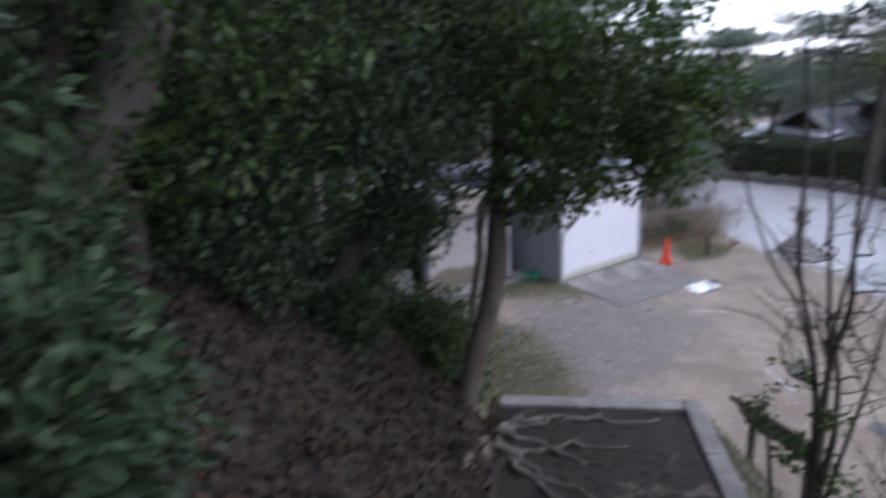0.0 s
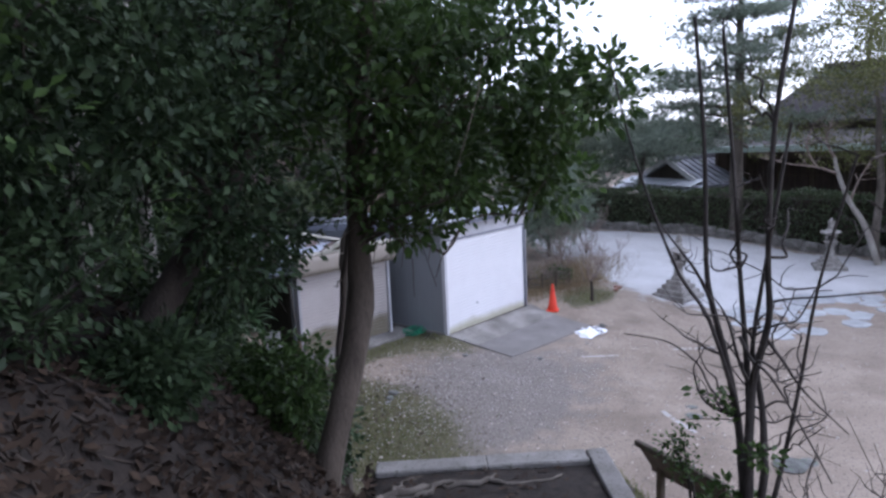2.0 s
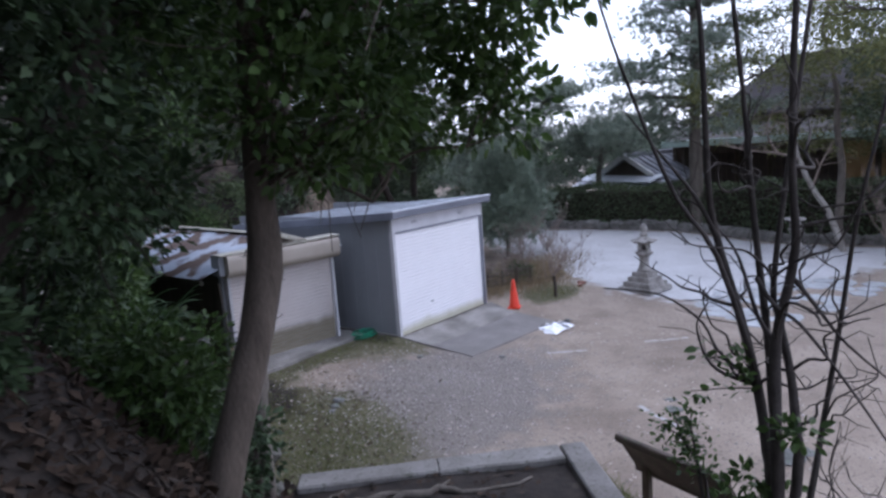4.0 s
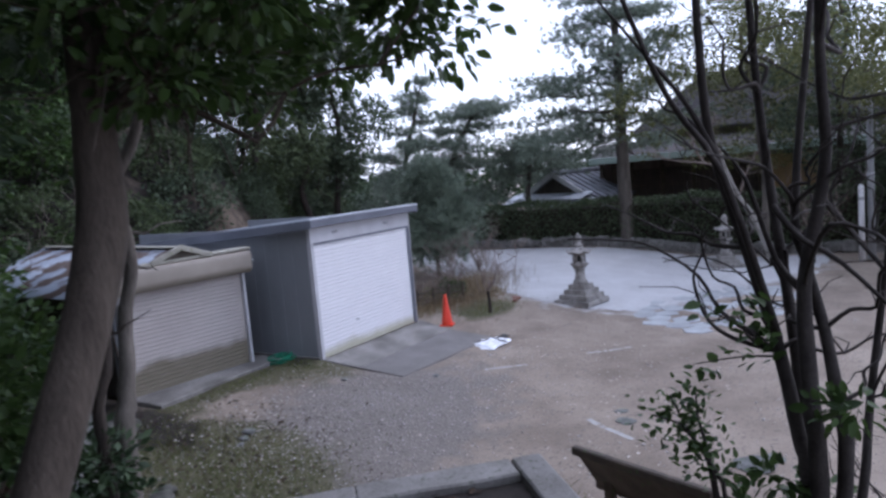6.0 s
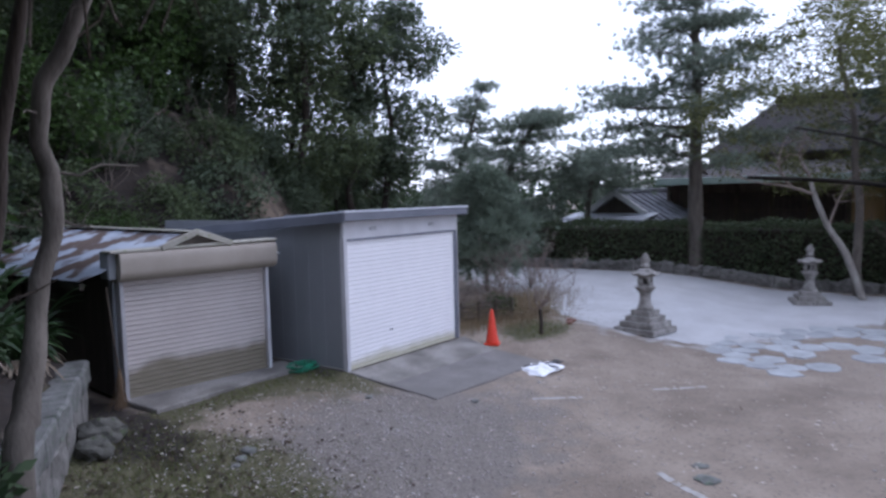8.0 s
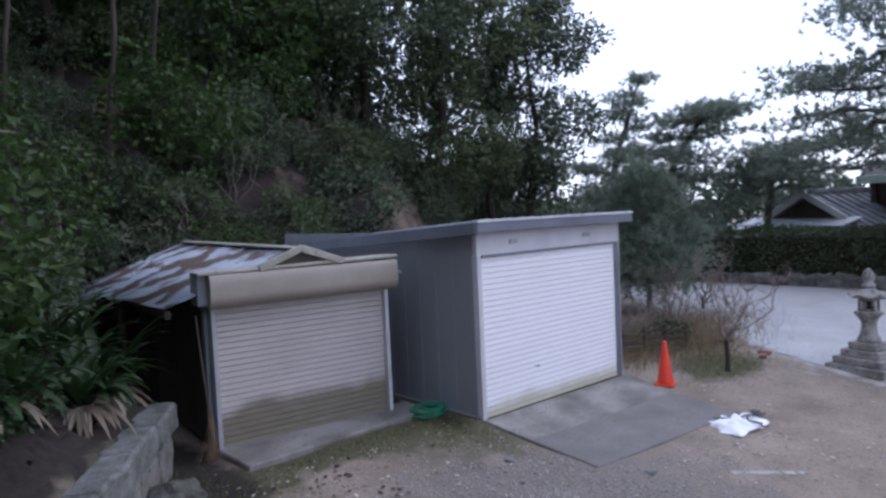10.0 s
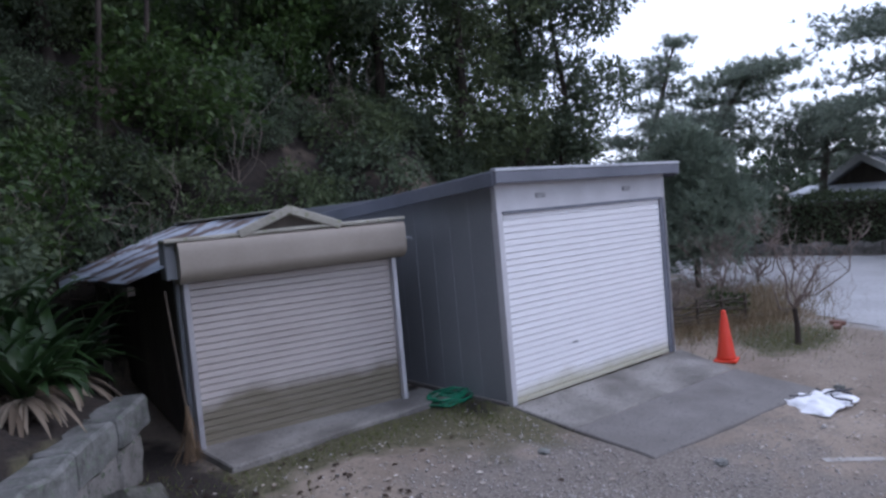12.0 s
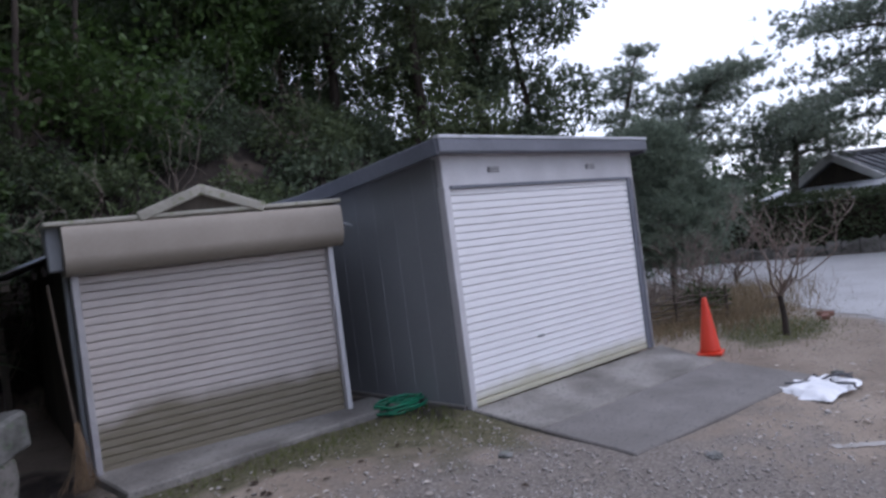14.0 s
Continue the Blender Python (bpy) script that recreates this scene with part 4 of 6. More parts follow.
def build_broom():
    broom = thing("broom", "old bamboo broom leaning beside the small shed", "broom", (-2.735, 1.17, spot(-2.735, 1.17)), 0)
    child("handle", limb_mesh("handle", [([(0, 0, 0.42), (-0.03, 0.05, 1.0), (-0.05, 0.09, 1.5)], [0.013, 0.012, 0.011])], BAMBOO, 8, 0.02), broom, "bamboo handle")
    rng = np.random.default_rng(4)
    limbs = [([(rng.normal(0, 0.008), rng.normal(0, 0.008), 0.5), (rng.normal(0.0, 0.02), rng.normal(0, 0.02), 0.3), (rng.normal(0.0, 0.055), rng.normal(0, 0.045), 0.01)], [0.004, 0.004, 0.002]) for _ in range(60)]
    child("brush", limb_mesh("brush", limbs, STRAW, 4, 0.0), broom, "brown twig bristles")["kind"] = "stuff"
    return broom


build_broom()


def build_sign():
    """A slanting information board on two posts."""
    a, b = Vector((-3.44, -5.69, 0.66)), Vector((-3.80, -6.72, 0.72))
    mid, way = (a + b) / 2, (b - a)
    yaw = math.degrees(math.atan2(way.y, way.x))
    sign = thing("sign_board", "low slanting wooden notice board on two posts, brown and mossy", "sign", (mid.x, mid.y, spot(mid.x, mid.y)), yaw)
    low = mid.z - spot(mid.x, mid.y)
    size = way.length
    part("board", block((size, 0.46, 0.045), (0, 0.13, low - 0.2), 0.01, turn=pose(0, 0, 0, -56, 0, 0)), BROWN_WOOD, sign)
    part("board_rim", block((size + 0.06, 0.07, 0.07), (0, 0.26, low - 0.38), 0.012), BROWN_WOOD, sign)
    part("board_cap", block((size + 0.06, 0.06, 0.07), (0, 0.0, low - 0.02), 0.012), BROWN_WOOD, sign)
    for x in (-size / 2 + 0.14, size / 2 - 0.14):
        part("post", block((0.075, 0.075, low), (x, 0.2, (low - 0.4) / 2), 0.01), BROWN_WOOD, sign)
    return sign


build_sign()


# ---- trees and shrubs ----
def inside_ellipsoids(blobs, rng):
    """Twig ends spread through ellipsoids; blobs are (centre, radii, count)."""
    out = []
    for centre, radii, count in blobs:
        d = rng.normal(0, 1, (count, 3))
        d /= np.linalg.norm(d, axis=1, keepdims=True)
        out.append(np.asarray(centre) + d * np.asarray(radii) * rng.uniform(0.25, 1.0, (count, 1)) ** 0.5)
    return np.concatenate(out)


def broadleaf(label, trunk, radii, blobs, per, leaf, mat, bark, seed, clump=0.26, simple=False, limbs=14, category="tree", name="evergreen_tree", twigs=True, limb_from=0.45, group=""):
    """A tree with a crooked trunk, limbs that reach into the crown and leaves gathered at twig ends."""
    rng = np.random.default_rng(seed)
    base = Vector(trunk[0])
    tree = thing(name, label, category, tuple(base), group=group)
    local = [Vector(p) - base for p in trunk]
    child("trunk", limb_mesh("trunk", [curve(local, radii)], bark, 12, 0.05, seed), tree)
    ends = inside_ellipsoids([(np.asarray(c) - np.asarray(base), r, n) for c, r, n in blobs], rng)
    picks = ends[rng.choice(len(ends), min(limbs, len(ends)), replace=False)]
    low = int(len(local) * limb_from)
    for end in picks:
        end_v = Vector(end)
        start = min(range(low, len(local)), key=lambda i: (local[i] - end_v).length + (0.6 if local[i].z > end_v.z else 0))
        r = max(radii[start] * rng.uniform(0.14, 0.3), 0.007)
        line = bent(local[start], end_v, 6, 0.05, rng)
        sub = [curve(line, taper(r, 0.005, 7), 2)]
        for _ in range(4):
            k = rng.integers(2, 6)
            sub.append((bent(line[k], line[k] + Vector(rng.normal(0, 0.32, 3)), 3, 0.07, rng), taper(r * 0.4, 0.003, 4)))
        child("limb", limb_mesh("limb", sub, bark, 6, 0.05, seed), tree)
    pts, ways = clump_points(ends, clump, per, rng)
    child("crown", leaves("crown", pts, ways, leaf, mat, rng, simple), tree)
    return tree


# the tree that leans over the landing
broadleaf("leaning evergreen tree with glossy dark leaves beside the stone stairs",
          [(-7.06, -4.95, 1.1), (-6.97, -4.92, 1.55), (-6.66, -4.87, 2.2), (-6.42, -4.8, 2.72), (-6.38, -4.78, 3.2), (-6.36, -4.8, 4.0), (-6.3, -4.9, 4.8), (-6.2, -5.1, 5.8)],
          [0.15, 0.107, 0.097, 0.112, 0.086, 0.075, 0.06, 0.035],
          [((-5.85, -5.5, 4.3), (0.75, 0.75, 0.7), 52), ((-6.45, -5.0, 4.3), (0.8, 0.8, 0.8), 45), ((-5.3, -5.8, 3.6), (0.26, 0.26, 0.2), 10), ((-6.25, -5.25, 3.65), (0.5, 0.5, 0.4), 22),
           ((-5.4, -4.9, 3.6), (0.45, 0.45, 0.3), 16), ((-6.1, -5.3, 5.4), (1.6, 1.5, 0.9), 80), ((-5.2, -5.5, 4.1), (0.4, 0.5, 0.3), 15), ((-5.66, -6.38, 4.26), (0.3, 0.3, 0.22), 11)],
          54, 0.08, LEAF_GLOSSY, BARK_BROWN, 11, clump=0.25, limbs=26)


def bank_tree(u, v, height, crown_low, spread, seed, mat=LEAF_DARK, bark=BARK, lean=(0, 0), count=110, leaf=0.072, per=54, radius=0.09, label="dark evergreen tree on the bank beside the stairs"):
    x, y = uv(u, v)
    z = spot(x, y) - 0.15
    tip = Vector((x + lean[0], y + lean[1], z + height))
    rng = np.random.default_rng(seed)
    line = bent((x, y, z), tip, 8, 0.025, rng)
    mid = z + (crown_low + height) / 2
    half = (height - crown_low) / 2 + 0.3
    c = Vector((x, y, z)).lerp(tip, 0.62)
    blobs = [((c.x, c.y, mid), (spread, spread, half), count), ((c.x + 0.5 * spread, c.y - 0.4 * spread, mid - 0.4 * half), (spread * 0.6, spread * 0.6, half * 0.5), count // 4)]
    return broadleaf(label, [tuple(p) for p in line], taper(radius, radius * 0.35, 9), blobs, per, leaf, mat, bark, seed, clump=0.34, simple=True, limbs=12)


broadleaf("dark leaning evergreen tree rooted in the bank",
          [(-8.2, -4.5, 2.45), (-7.95, -4.42, 2.8), (-7.58, -4.38, 3.25), (-7.32, -4.44, 3.62), (-7.12, -4.52, 4.05), (-6.97, -4.67, 4.55), (-6.85, -4.85, 5.2), (-6.7, -5.0, 6.0)],
          [0.15, 0.12, 0.105, 0.095, 0.09, 0.08, 0.06, 0.035],
          [((-7.5, -4.5, 4.7), (1.1, 1.0, 0.8), 70), ((-6.9, -4.2, 3.9), (0.6, 0.6, 0.5), 26), ((-8.0, -4.9, 4.4), (0.7, 0.7, 0.6), 30), ((-6.85, -4.15, 3.2), (0.4, 0.4, 0.35), 20), ((-7.75, -4.9, 3.9), (0.35, 0.35, 0.5), 18), ((-7.35, -4.75, 3.35), (0.3, 0.25, 0.3), 12), ((-7.0, -4.8, 5.9), (1.5, 1.5, 0.7), 60)],
          56, 0.075, LEAF_DARK, BARK, 21, clump=0.28, simple=True, limbs=20)
broadleaf("thick grey-barked evergreen tree on the bank",
          [(-10.45, -5.35, 2.9), (-10.2, -5.4, 3.7), (-9.85, -5.42, 4.2), (-9.55, -5.48, 4.8), (-9.3, -5.55, 5.6), (-9.1, -5.7, 6.8)],
          [0.22, 0.19, 0.165, 0.15, 0.12, 0.06],
          [((-9.3, -5.4, 6.4), (1.9, 1.6, 0.9), 110), ((-9.9, -4.6, 5.0), (0.8, 0.7, 0.7), 40)],
          60, 0.085, LEAF_DARK, BARK_GREY, 25, clump=0.32, simple=True, limbs=14)
bank_tree(-2.0, -4.1, 5.0, 0.7, 1.2, 22, lean=(0.2, -0.3))
bank_tree(-3.3, -3.9, 4.6, 0.7, 1.15, 23, mat=LEAF_GLOSSY)
bank_tree(-4.6, -4.1, 4.6, 0.5, 1.2, 24)
bank_tree(-1.2, -5.2, 5.5, 1.0, 1.5, 26)
bank_tree(-3.0, -5.8, 5.6, 1.0, 1.7, 27, mat=LEAF_GLOSSY)
bank_tree(0.3, -4.6, 4.2, 0.8, 1.2, 28)
bank_tree(-5.0, -6.2, 6.0, 1.0, 1.8, 29)
# uphill of the camera's start; added so the canopy darkens the bank
bank_tree(-7.4, -4.2, 6.0, 1.2, 1.7, 30)
# the wood goes on behind the stairs: unseen trees added to shade the bank
for n, (u, v, h, low, spread) in enumerate(((-9.2, -3.6, 7.0, 1.6, 2.3), (-11.0, -0.6, 7.5, 2.2, 2.6), (-8.4, -6.6, 7.5, 1.5, 2.5))):
    bank_tree(u, v, h, low, spread, 31 + n, count=110, leaf=0.17, per=34, radius=0.15, label="unseen tall evergreen tree added above the stairs to shade the bank")

# undergrowth on the bank
def bank_shrub(x, y, size, seed, mat=LEAF_DARK, label="dark leafy undergrowth on the bank beside the stairs", group="undergrowth on the bank"):
    rng = np.random.default_rng(seed)
    z = spot(x, y) - 0.05
    plant = thing("evergreen_shrub", label, "shrub", (x, y, z), group=group)
    d = rng.normal(0, 1, (55, 3))
    d /= np.linalg.norm(d, axis=1, keepdims=True)
    ends = d * rng.uniform(0.4, 1, (55, 1)) * (size, size, size * 0.9) + (0, 0, size * 0.8)
    ends[:, 2] = np.abs(ends[:, 2])
    child("stool", limb_mesh("stool", [(bent((0, 0, -0.1), e, 4, 0.06, rng), taper(0.02, 0.004, 5)) for e in ends[:16]], TWIG, 5, 0.05), plant)
    pts, ways = clump_points(ends, 0.2, 60, rng)
    child("foliage", leaves("foliage", pts, ways, 0.07, mat, rng, True), plant)
    return plant


for n, (x, y, s) in enumerate(((-6.35, -3.75, 0.55), (-6.9, -4.2, 0.5), (-6.5, -3.0, 0.7), (-7.3, -3.4, 0.65), (-9.0, -5.0, 0.7), (-7.0, -2.3, 0.9), (-6.15, -2.2, 0.5), (-9.4, -4.2, 0.9), (-8.2, -3.4, 0.9), (*uv(-4.7, -3.5), 0.45), (*uv(-5.3, -3.6), 0.5), (*uv(-6.0, -3.7), 0.5), (*uv(-5.2, -3.4), 0.45), (-4.95, 0.1, 0.3), (-4.6, 0.6, 0.28), (-8.15, -4.85, 0.3), (*uv(-5.5, -2.95), 0.38), (*uv(-5.05, -2.95), 0.28))):
    bank_shrub(x, y, s, 600 + n, LEAF_GLOSSY if n in (1, 5) else LEAF_DARK)

# slim trunks beside the foot of the stairs
def slim_tree(label, pts, radii, bark, seed, twigs=6, name="slim_tree"):
    rng = np.random.default_rng(seed)
    base = Vector((pts[0][0], pts[0][1], spot(pts[0][0], pts[0][1]) - 0.1))
    tree = thing(name, label, "tree", tuple(base))
    line = [Vector((0, 0, 0))] + [Vector(p) - base for p in pts]
    fine = []
    for a, b in zip(line[:-1], line[1:]):
        fine += [a, a.lerp(b, 0.5) + Vector(rng.normal(0, 0.012, 3))]
    fine.append(line[-1])
    radii = [radii[0] * 1.3] + list(radii)
    thick = [r for a, b in zip(radii[:-1], radii[1:]) for r in (a, (a + b) / 2)] + [radii[-1]]
    child("trunk", limb_mesh("trunk", [curve(fine, thick, 2)], bark, 10, 0.06, seed), tree)
    for k in range(twigs):
        p = fine[rng.integers(len(fine) // 3, len(fine))]
        child("branch", limb_mesh("branch", [(bent(p, p + Vector((rng.normal(0, 0.3), rng.normal(0, 0.3), rng.uniform(-0.05, 0.3))), 5, 0.06, rng), taper(0.012, 0.003, 6))], bark, 5, 0.05), tree)
    return tree


slim = slim_tree("slim crooked grey-barked tree beside the retaining wall", [(-5.76, -3.66, 1.42), (-5.68, -3.61, 1.67), (-5.6, -3.56, 2.0), (-5.52, -3.55, 2.3), (-5.5, -3.56, 2.55), (-5.54, -3.56, 2.78), (-5.52, -3.6, 3.04), (-5.43, -3.68, 3.26), (-5.3, -3.8, 3.7), (-5.2, -3.95, 4.5)],
          [0.062, 0.055, 0.045, 0.041, 0.046, 0.038, 0.041, 0.037, 0.032, 0.024], BARK_GREY, 41)
rng_s = np.random.default_rng(46)
slim_ends = inside_ellipsoids([((-4.8, -3.0, 4.95), (1.0, 1.0, 0.5), 46), ((-5.3, -3.7, 4.9), (0.8, 0.8, 0.45), 30), ((-4.3, -2.2, 5.2), (0.9, 0.9, 0.5), 36)], rng_s) - np.array(slim.matrix_basis.translation)
for end in slim_ends[::7]:
    child("branch", limb_mesh("branch", [(bent(Vector((-5.2, -3.95, 4.45)) - slim.matrix_basis.translation, Vector(end), 6, 0.05, rng_s), taper(0.012, 0.003, 7))], BARK_GREY, 5, 0.05), slim)
slim_pts, slim_ways = clump_points(slim_ends, 0.26, 60, rng_s)
child("crown", leaves("crown", slim_pts, slim_ways, 0.08, LEAF_WOOD, rng_s, True), slim)
slim_tree("thin dark trunk beside the retaining wall", [(-6.04, -3.9, 1.7), (-5.93, -3.89, 2.1), (-5.85, -3.9, 2.5), (-5.8, -3.94, 2.95), (-5.7, -4.0, 3.5), (-5.6, -4.1, 4.3)], [0.035, 0.032, 0.03, 0.028, 0.024, 0.02], BARK, 42)
slim_tree("pale-barked trunk standing in the wood", [(-7.05, -1.2, 3.6), (-7.02, -1.24, 4.11), (-6.9, -1.37, 5.16), (-6.94, -1.48, 5.9), (-6.95, -1.5, 8.0)], [0.1, 0.095, 0.085, 0.08, 0.06], BARK_PALE, 43, name="pale_trunk_tree")
slim_tree("pale-barked trunk standing in the wood", [(-6.5, -1.5, 3.6), (-6.47, -1.5, 4.4), (-6.5, -1.55, 5.2), (-6.52, -1.67, 6.0), (-6.6, -1.7, 8.0)], [0.07, 0.065, 0.06, 0.055, 0.04], BARK_PALE, 44, name="pale_trunk_tree")
slim_tree("dark crooked trunk at the edge of the stairs", [(-7.36, -8.6, 2.3), (-7.3, -8.55, 2.9), (-7.06, -8.54, 3.5), (-7.02, -8.52, 3.77), (-7.14, -8.52, 4.04), (-6.98, -8.53, 4.4), (-6.9, -8.6, 5.2), (-6.8, -8.7, 6.4)], [0.1, 0.095, 0.088, 0.075, 0.066, 0.06, 0.05, 0.035], BARK, 45, twigs=8)


# the bare tree with several stems beside the landing
def build_stems():
    base = Vector((-5.48, -7.43, spot(-5.48, -7.43) - 0.1))
    tree = thing("bare_tree", "bare dark tree with several slender stems beside the landing", "tree", tuple(base))
    rng = np.random.default_rng(51)
    stems = [
        ([(-5.5, -7.41, 1.6), (-5.46, -7.38, 1.76), (-5.36, -7.31, 2.07), (-5.3, -7.2, 2.46), (-5.3, -7.1, 2.82), (-5.34, -7.07, 3.13), (-5.36, -7.05, 3.9), (-5.3, -6.95, 4.7)], 0.034),
        ([(-5.42, -7.42, 1.61), (-5.3, -7.37, 1.96), (-5.23, -7.33, 2.29), (-5.2, -7.28, 2.69), (-5.22, -7.25, 3.05), (-5.27, -7.22, 3.6), (-5.2, -7.1, 4.6)], 0.03),
        ([(-5.52, -7.44, 1.66), (-5.47, -7.42, 1.92), (-5.37, -7.4, 2.32), (-5.34, -7.45, 2.6), (-5.34, -7.48, 2.83), (-5.38, -7.47, 3.18), (-5.45, -7.5, 4.0), (-5.4, -7.6, 4.9)], 0.036),
        ([(-5.5, -7.52, 1.64), (-5.42, -7.5, 1.91), (-5.35, -7.46, 2.16), (-5.31, -7.4, 2.42), (-5.29, -7.37, 2.59), (-5.2, -7.42, 3.2), (-5.1, -7.5, 4.0)], 0.03),
        ([(-5.44, -7.56, 1.5), (-5.3, -7.6, 1.9), (-5.25, -7.66, 2.4), (-5.3, -7.74, 3.0), (-5.25, -7.9, 3.8)], 0.02),
    ]
    for pts, r in stems:
        line = [Vector((rng.normal(0, 0.03), rng.normal(0, 0.03), 0))] + [Vector(p) - base for p in pts]
        child("stem", limb_mesh("stem", [curve(line, taper(r * 1.02, r * 0.34, len(line)))], TWIG, 10, 0.05, int(r * 1000)), tree)
        for _ in range(7):
            k = rng.integers(2, len(line))
            p = line[k]
            end = p + Vector((rng.normal(0.05, 0.28), rng.normal(0, 0.32), rng.uniform(0.05, 0.55)))
            path = bent(p, end, 6, 0.06, rng)
            twig = [curve(path, taper(r * 0.32, 0.0025, 7))]
            for _ in range(3):
                q = path[rng.integers(2, 6)]
                twig.append((bent(q, q + Vector((rng.normal(0, 0.14), rng.normal(0, 0.14), rng.uniform(-0.02, 0.2))), 3, 0.08, rng), taper(0.004, 0.0015, 4)))
            child("branch", limb_mesh("branch", twig, TWIG, 5, 0.05), tree)
    for pts, r in (([(-5.32, -7.11, 2.82), (-5.36, -7.01, 3.04), (-5.41, -6.89, 3.22), (-5.5, -6.7, 3.5)], 0.014), ([(-5.33, -7.25, 2.1), (-5.27, -7.09, 2.2), (-5.26, -7.01, 2.34), (-5.28, -6.85, 2.46), (-5.31, -6.72, 2.5), (-5.38, -6.5, 2.52)], 0.009),
                   ([(-5.37, -7.4, 2.3), (-5.31, -7.3, 2.42), (-5.31, -7.21, 2.72), (-5.32, -7.12, 2.86)], 0.016), ([(-5.36, -7.31, 2.12), (-5.5, -7.16, 2.75), (-5.6, -7.0, 3.05), (-5.7, -6.85, 3.5), (-5.75, -6.7, 4.0), (-5.8, -6.6, 4.5)], 0.016), ([(-5.33, -7.3, 2.62), (-5.4, -7.4, 2.5), (-5.42, -7.52, 2.42), (-5.55, -7.72, 2.22), (-5.7, -7.95, 1.95)], 0.014), ([(-5.34, -7.48, 2.88), (-5.29, -7.6, 2.91), (-5.3, -7.8, 2.95), (-5.2, -8.1, 3.0)], 0.009), ([(-5.34, -7.45, 2.66), (-5.31, -7.56, 2.5), (-5.32, -7.7, 2.32), (-5.3, -7.95, 2.1)], 0.013)):
        child("branch", limb_mesh("branch", [curve([Vector(p) - base for p in pts], taper(r, 0.004, len(pts)))], TWIG, 7, 0.05), tree)
    # two leafy twigs on the nearest stem
    for pts in ([(-5.36, -7.31, 2.05), (-5.44, -7.24, 2.16), (-5.5, -7.15, 2.22), (-5.53, -7.06, 2.29)], [(-5.35, -7.3, 2.1), (-5.44, -7.26, 2.22), (-5.49, -7.22, 2.31)], [(-5.36, -7.31, 2.05), (-5.5, -7.2, 2.08), (-5.57, -7.04, 2.06)]):
        line = [Vector(p) - base for p in pts]
        twig = child("leafy_twig", limb_mesh("leafy_twig", [curve(line, taper(0.006, 0.002, len(line)))], TWIG, 5, 0.03), tree)
        spots = np.array([np.array(line[k].lerp(line[k + 1], f)) for k in range(len(line) - 1) for f in np.linspace(0.2, 1, 9)])
        child("foliage", leaves("foliage", spots + rng.normal(0, 0.018, spots.shape), rng.normal(0, 1, spots.shape) * (1, 1, 0.5), 0.06, LEAF_GLOSSY, rng), twig, "glossy green leaves")
    # ivy and young leaves about the foot of the stems
    spots = inside_ellipsoids([((-5.52, -7.3, 1.5), (0.14, 0.16, 0.16), 14), ((-5.6, -7.53, 1.9), (0.06, 0.06, 0.14), 5), ((-5.45, -7.5, 1.4), (0.2, 0.2, 0.2), 14)], rng) - np.array(base)
    pts, ways = clump_points(spots, 0.08, 12, rng)
    child("foliage", leaves("foliage", pts, ways, 0.06, LEAF_GLOSSY, rng), tree, "green leafy shoots at the foot of the stems")["kind"] = "stuff"
    return tree


build_stems()


def build_sapling():
    base = Vector((-5.62, -7.22, spot(-5.62, -7.22) - 0.05))
    plant = thing("sapling", "small evergreen sapling with sprays of glossy leaves", "sapling", tuple(base))
    rng = np.random.default_rng(61)
    sprays = [[(-5.7, -7.15, 1.67), (-5.68, -7.08, 1.78), (-5.66, -7.0, 1.86), (-5.66, -6.9, 1.88)], [(-5.7, -7.12, 1.7), (-5.63, -7.06, 1.88), (-5.6, -7.05, 1.96)], [(-5.68, -7.1, 1.74), (-5.64, -7.02, 1.84), (-5.62, -6.96, 1.95)]]
    pts_all, ways_all = [], []
    for s in sprays:
        line = [Vector((0, 0, 0))] + [Vector(p) - base for p in s]
        child("stem", limb_mesh("stem", [(line, taper(0.01, 0.003, len(line)))], TWIG, 6, 0.03), plant)
        for a, b in list(zip(line[1:-1], line[2:])):
            for f in np.linspace(0, 1, 48):
                pts_all.append(np.array(a.lerp(b, f)) + rng.normal(0, 0.045, 3))
                ways_all.append(rng.normal(0, 1, 3) * (1, 1, 0.6) + np.array(b - a) * 3)
    child("foliage", leaves("foliage", np.array(pts_all), np.array(ways_all), 0.036, LEAF_GLOSSY, rng), plant)
    return plant


build_sapling()


# shrubs that cover the hillside
def shrub_model(name, label, seed, mat, count=110, per=24, leaf=0.115, squash=0.75, at=(0, -60, -30)):
    """One rounded but ragged shrub, about two metres across."""
    rng = np.random.default_rng(seed)
    plant = thing(name, label, "shrub", at, group="shrubs on the hillside")
    d = rng.normal(0, 1, (count, 3))
    d /= np.linalg.norm(d, axis=1, keepdims=True)
    r = rng.uniform(0.45, 1.0, (count, 1)) ** 0.5
    bump = np.array([1 + 0.35 * noise.noise(Vector(k) * 1.7 + Vector((seed, 0, 0))) for k in d])[:, None]
    ends = d * r * bump * (1, 1, squash) + (0, 0, squash * 0.85)
    ends[:, 2] = np.abs(ends[:, 2])
    limbs = [(bent((0, 0, -0.2), e, 4, 0.06, rng), taper(0.03, 0.006, 5)) for e in ends[:14]]
    child("stool", limb_mesh("stool", limbs, TWIG, 5, 0.05), plant)
    pts, ways = clump_points(ends, 0.26, per, rng)
    child("foliage", leaves("foliage", pts, ways, leaf, mat, rng, True), plant)
    return plant


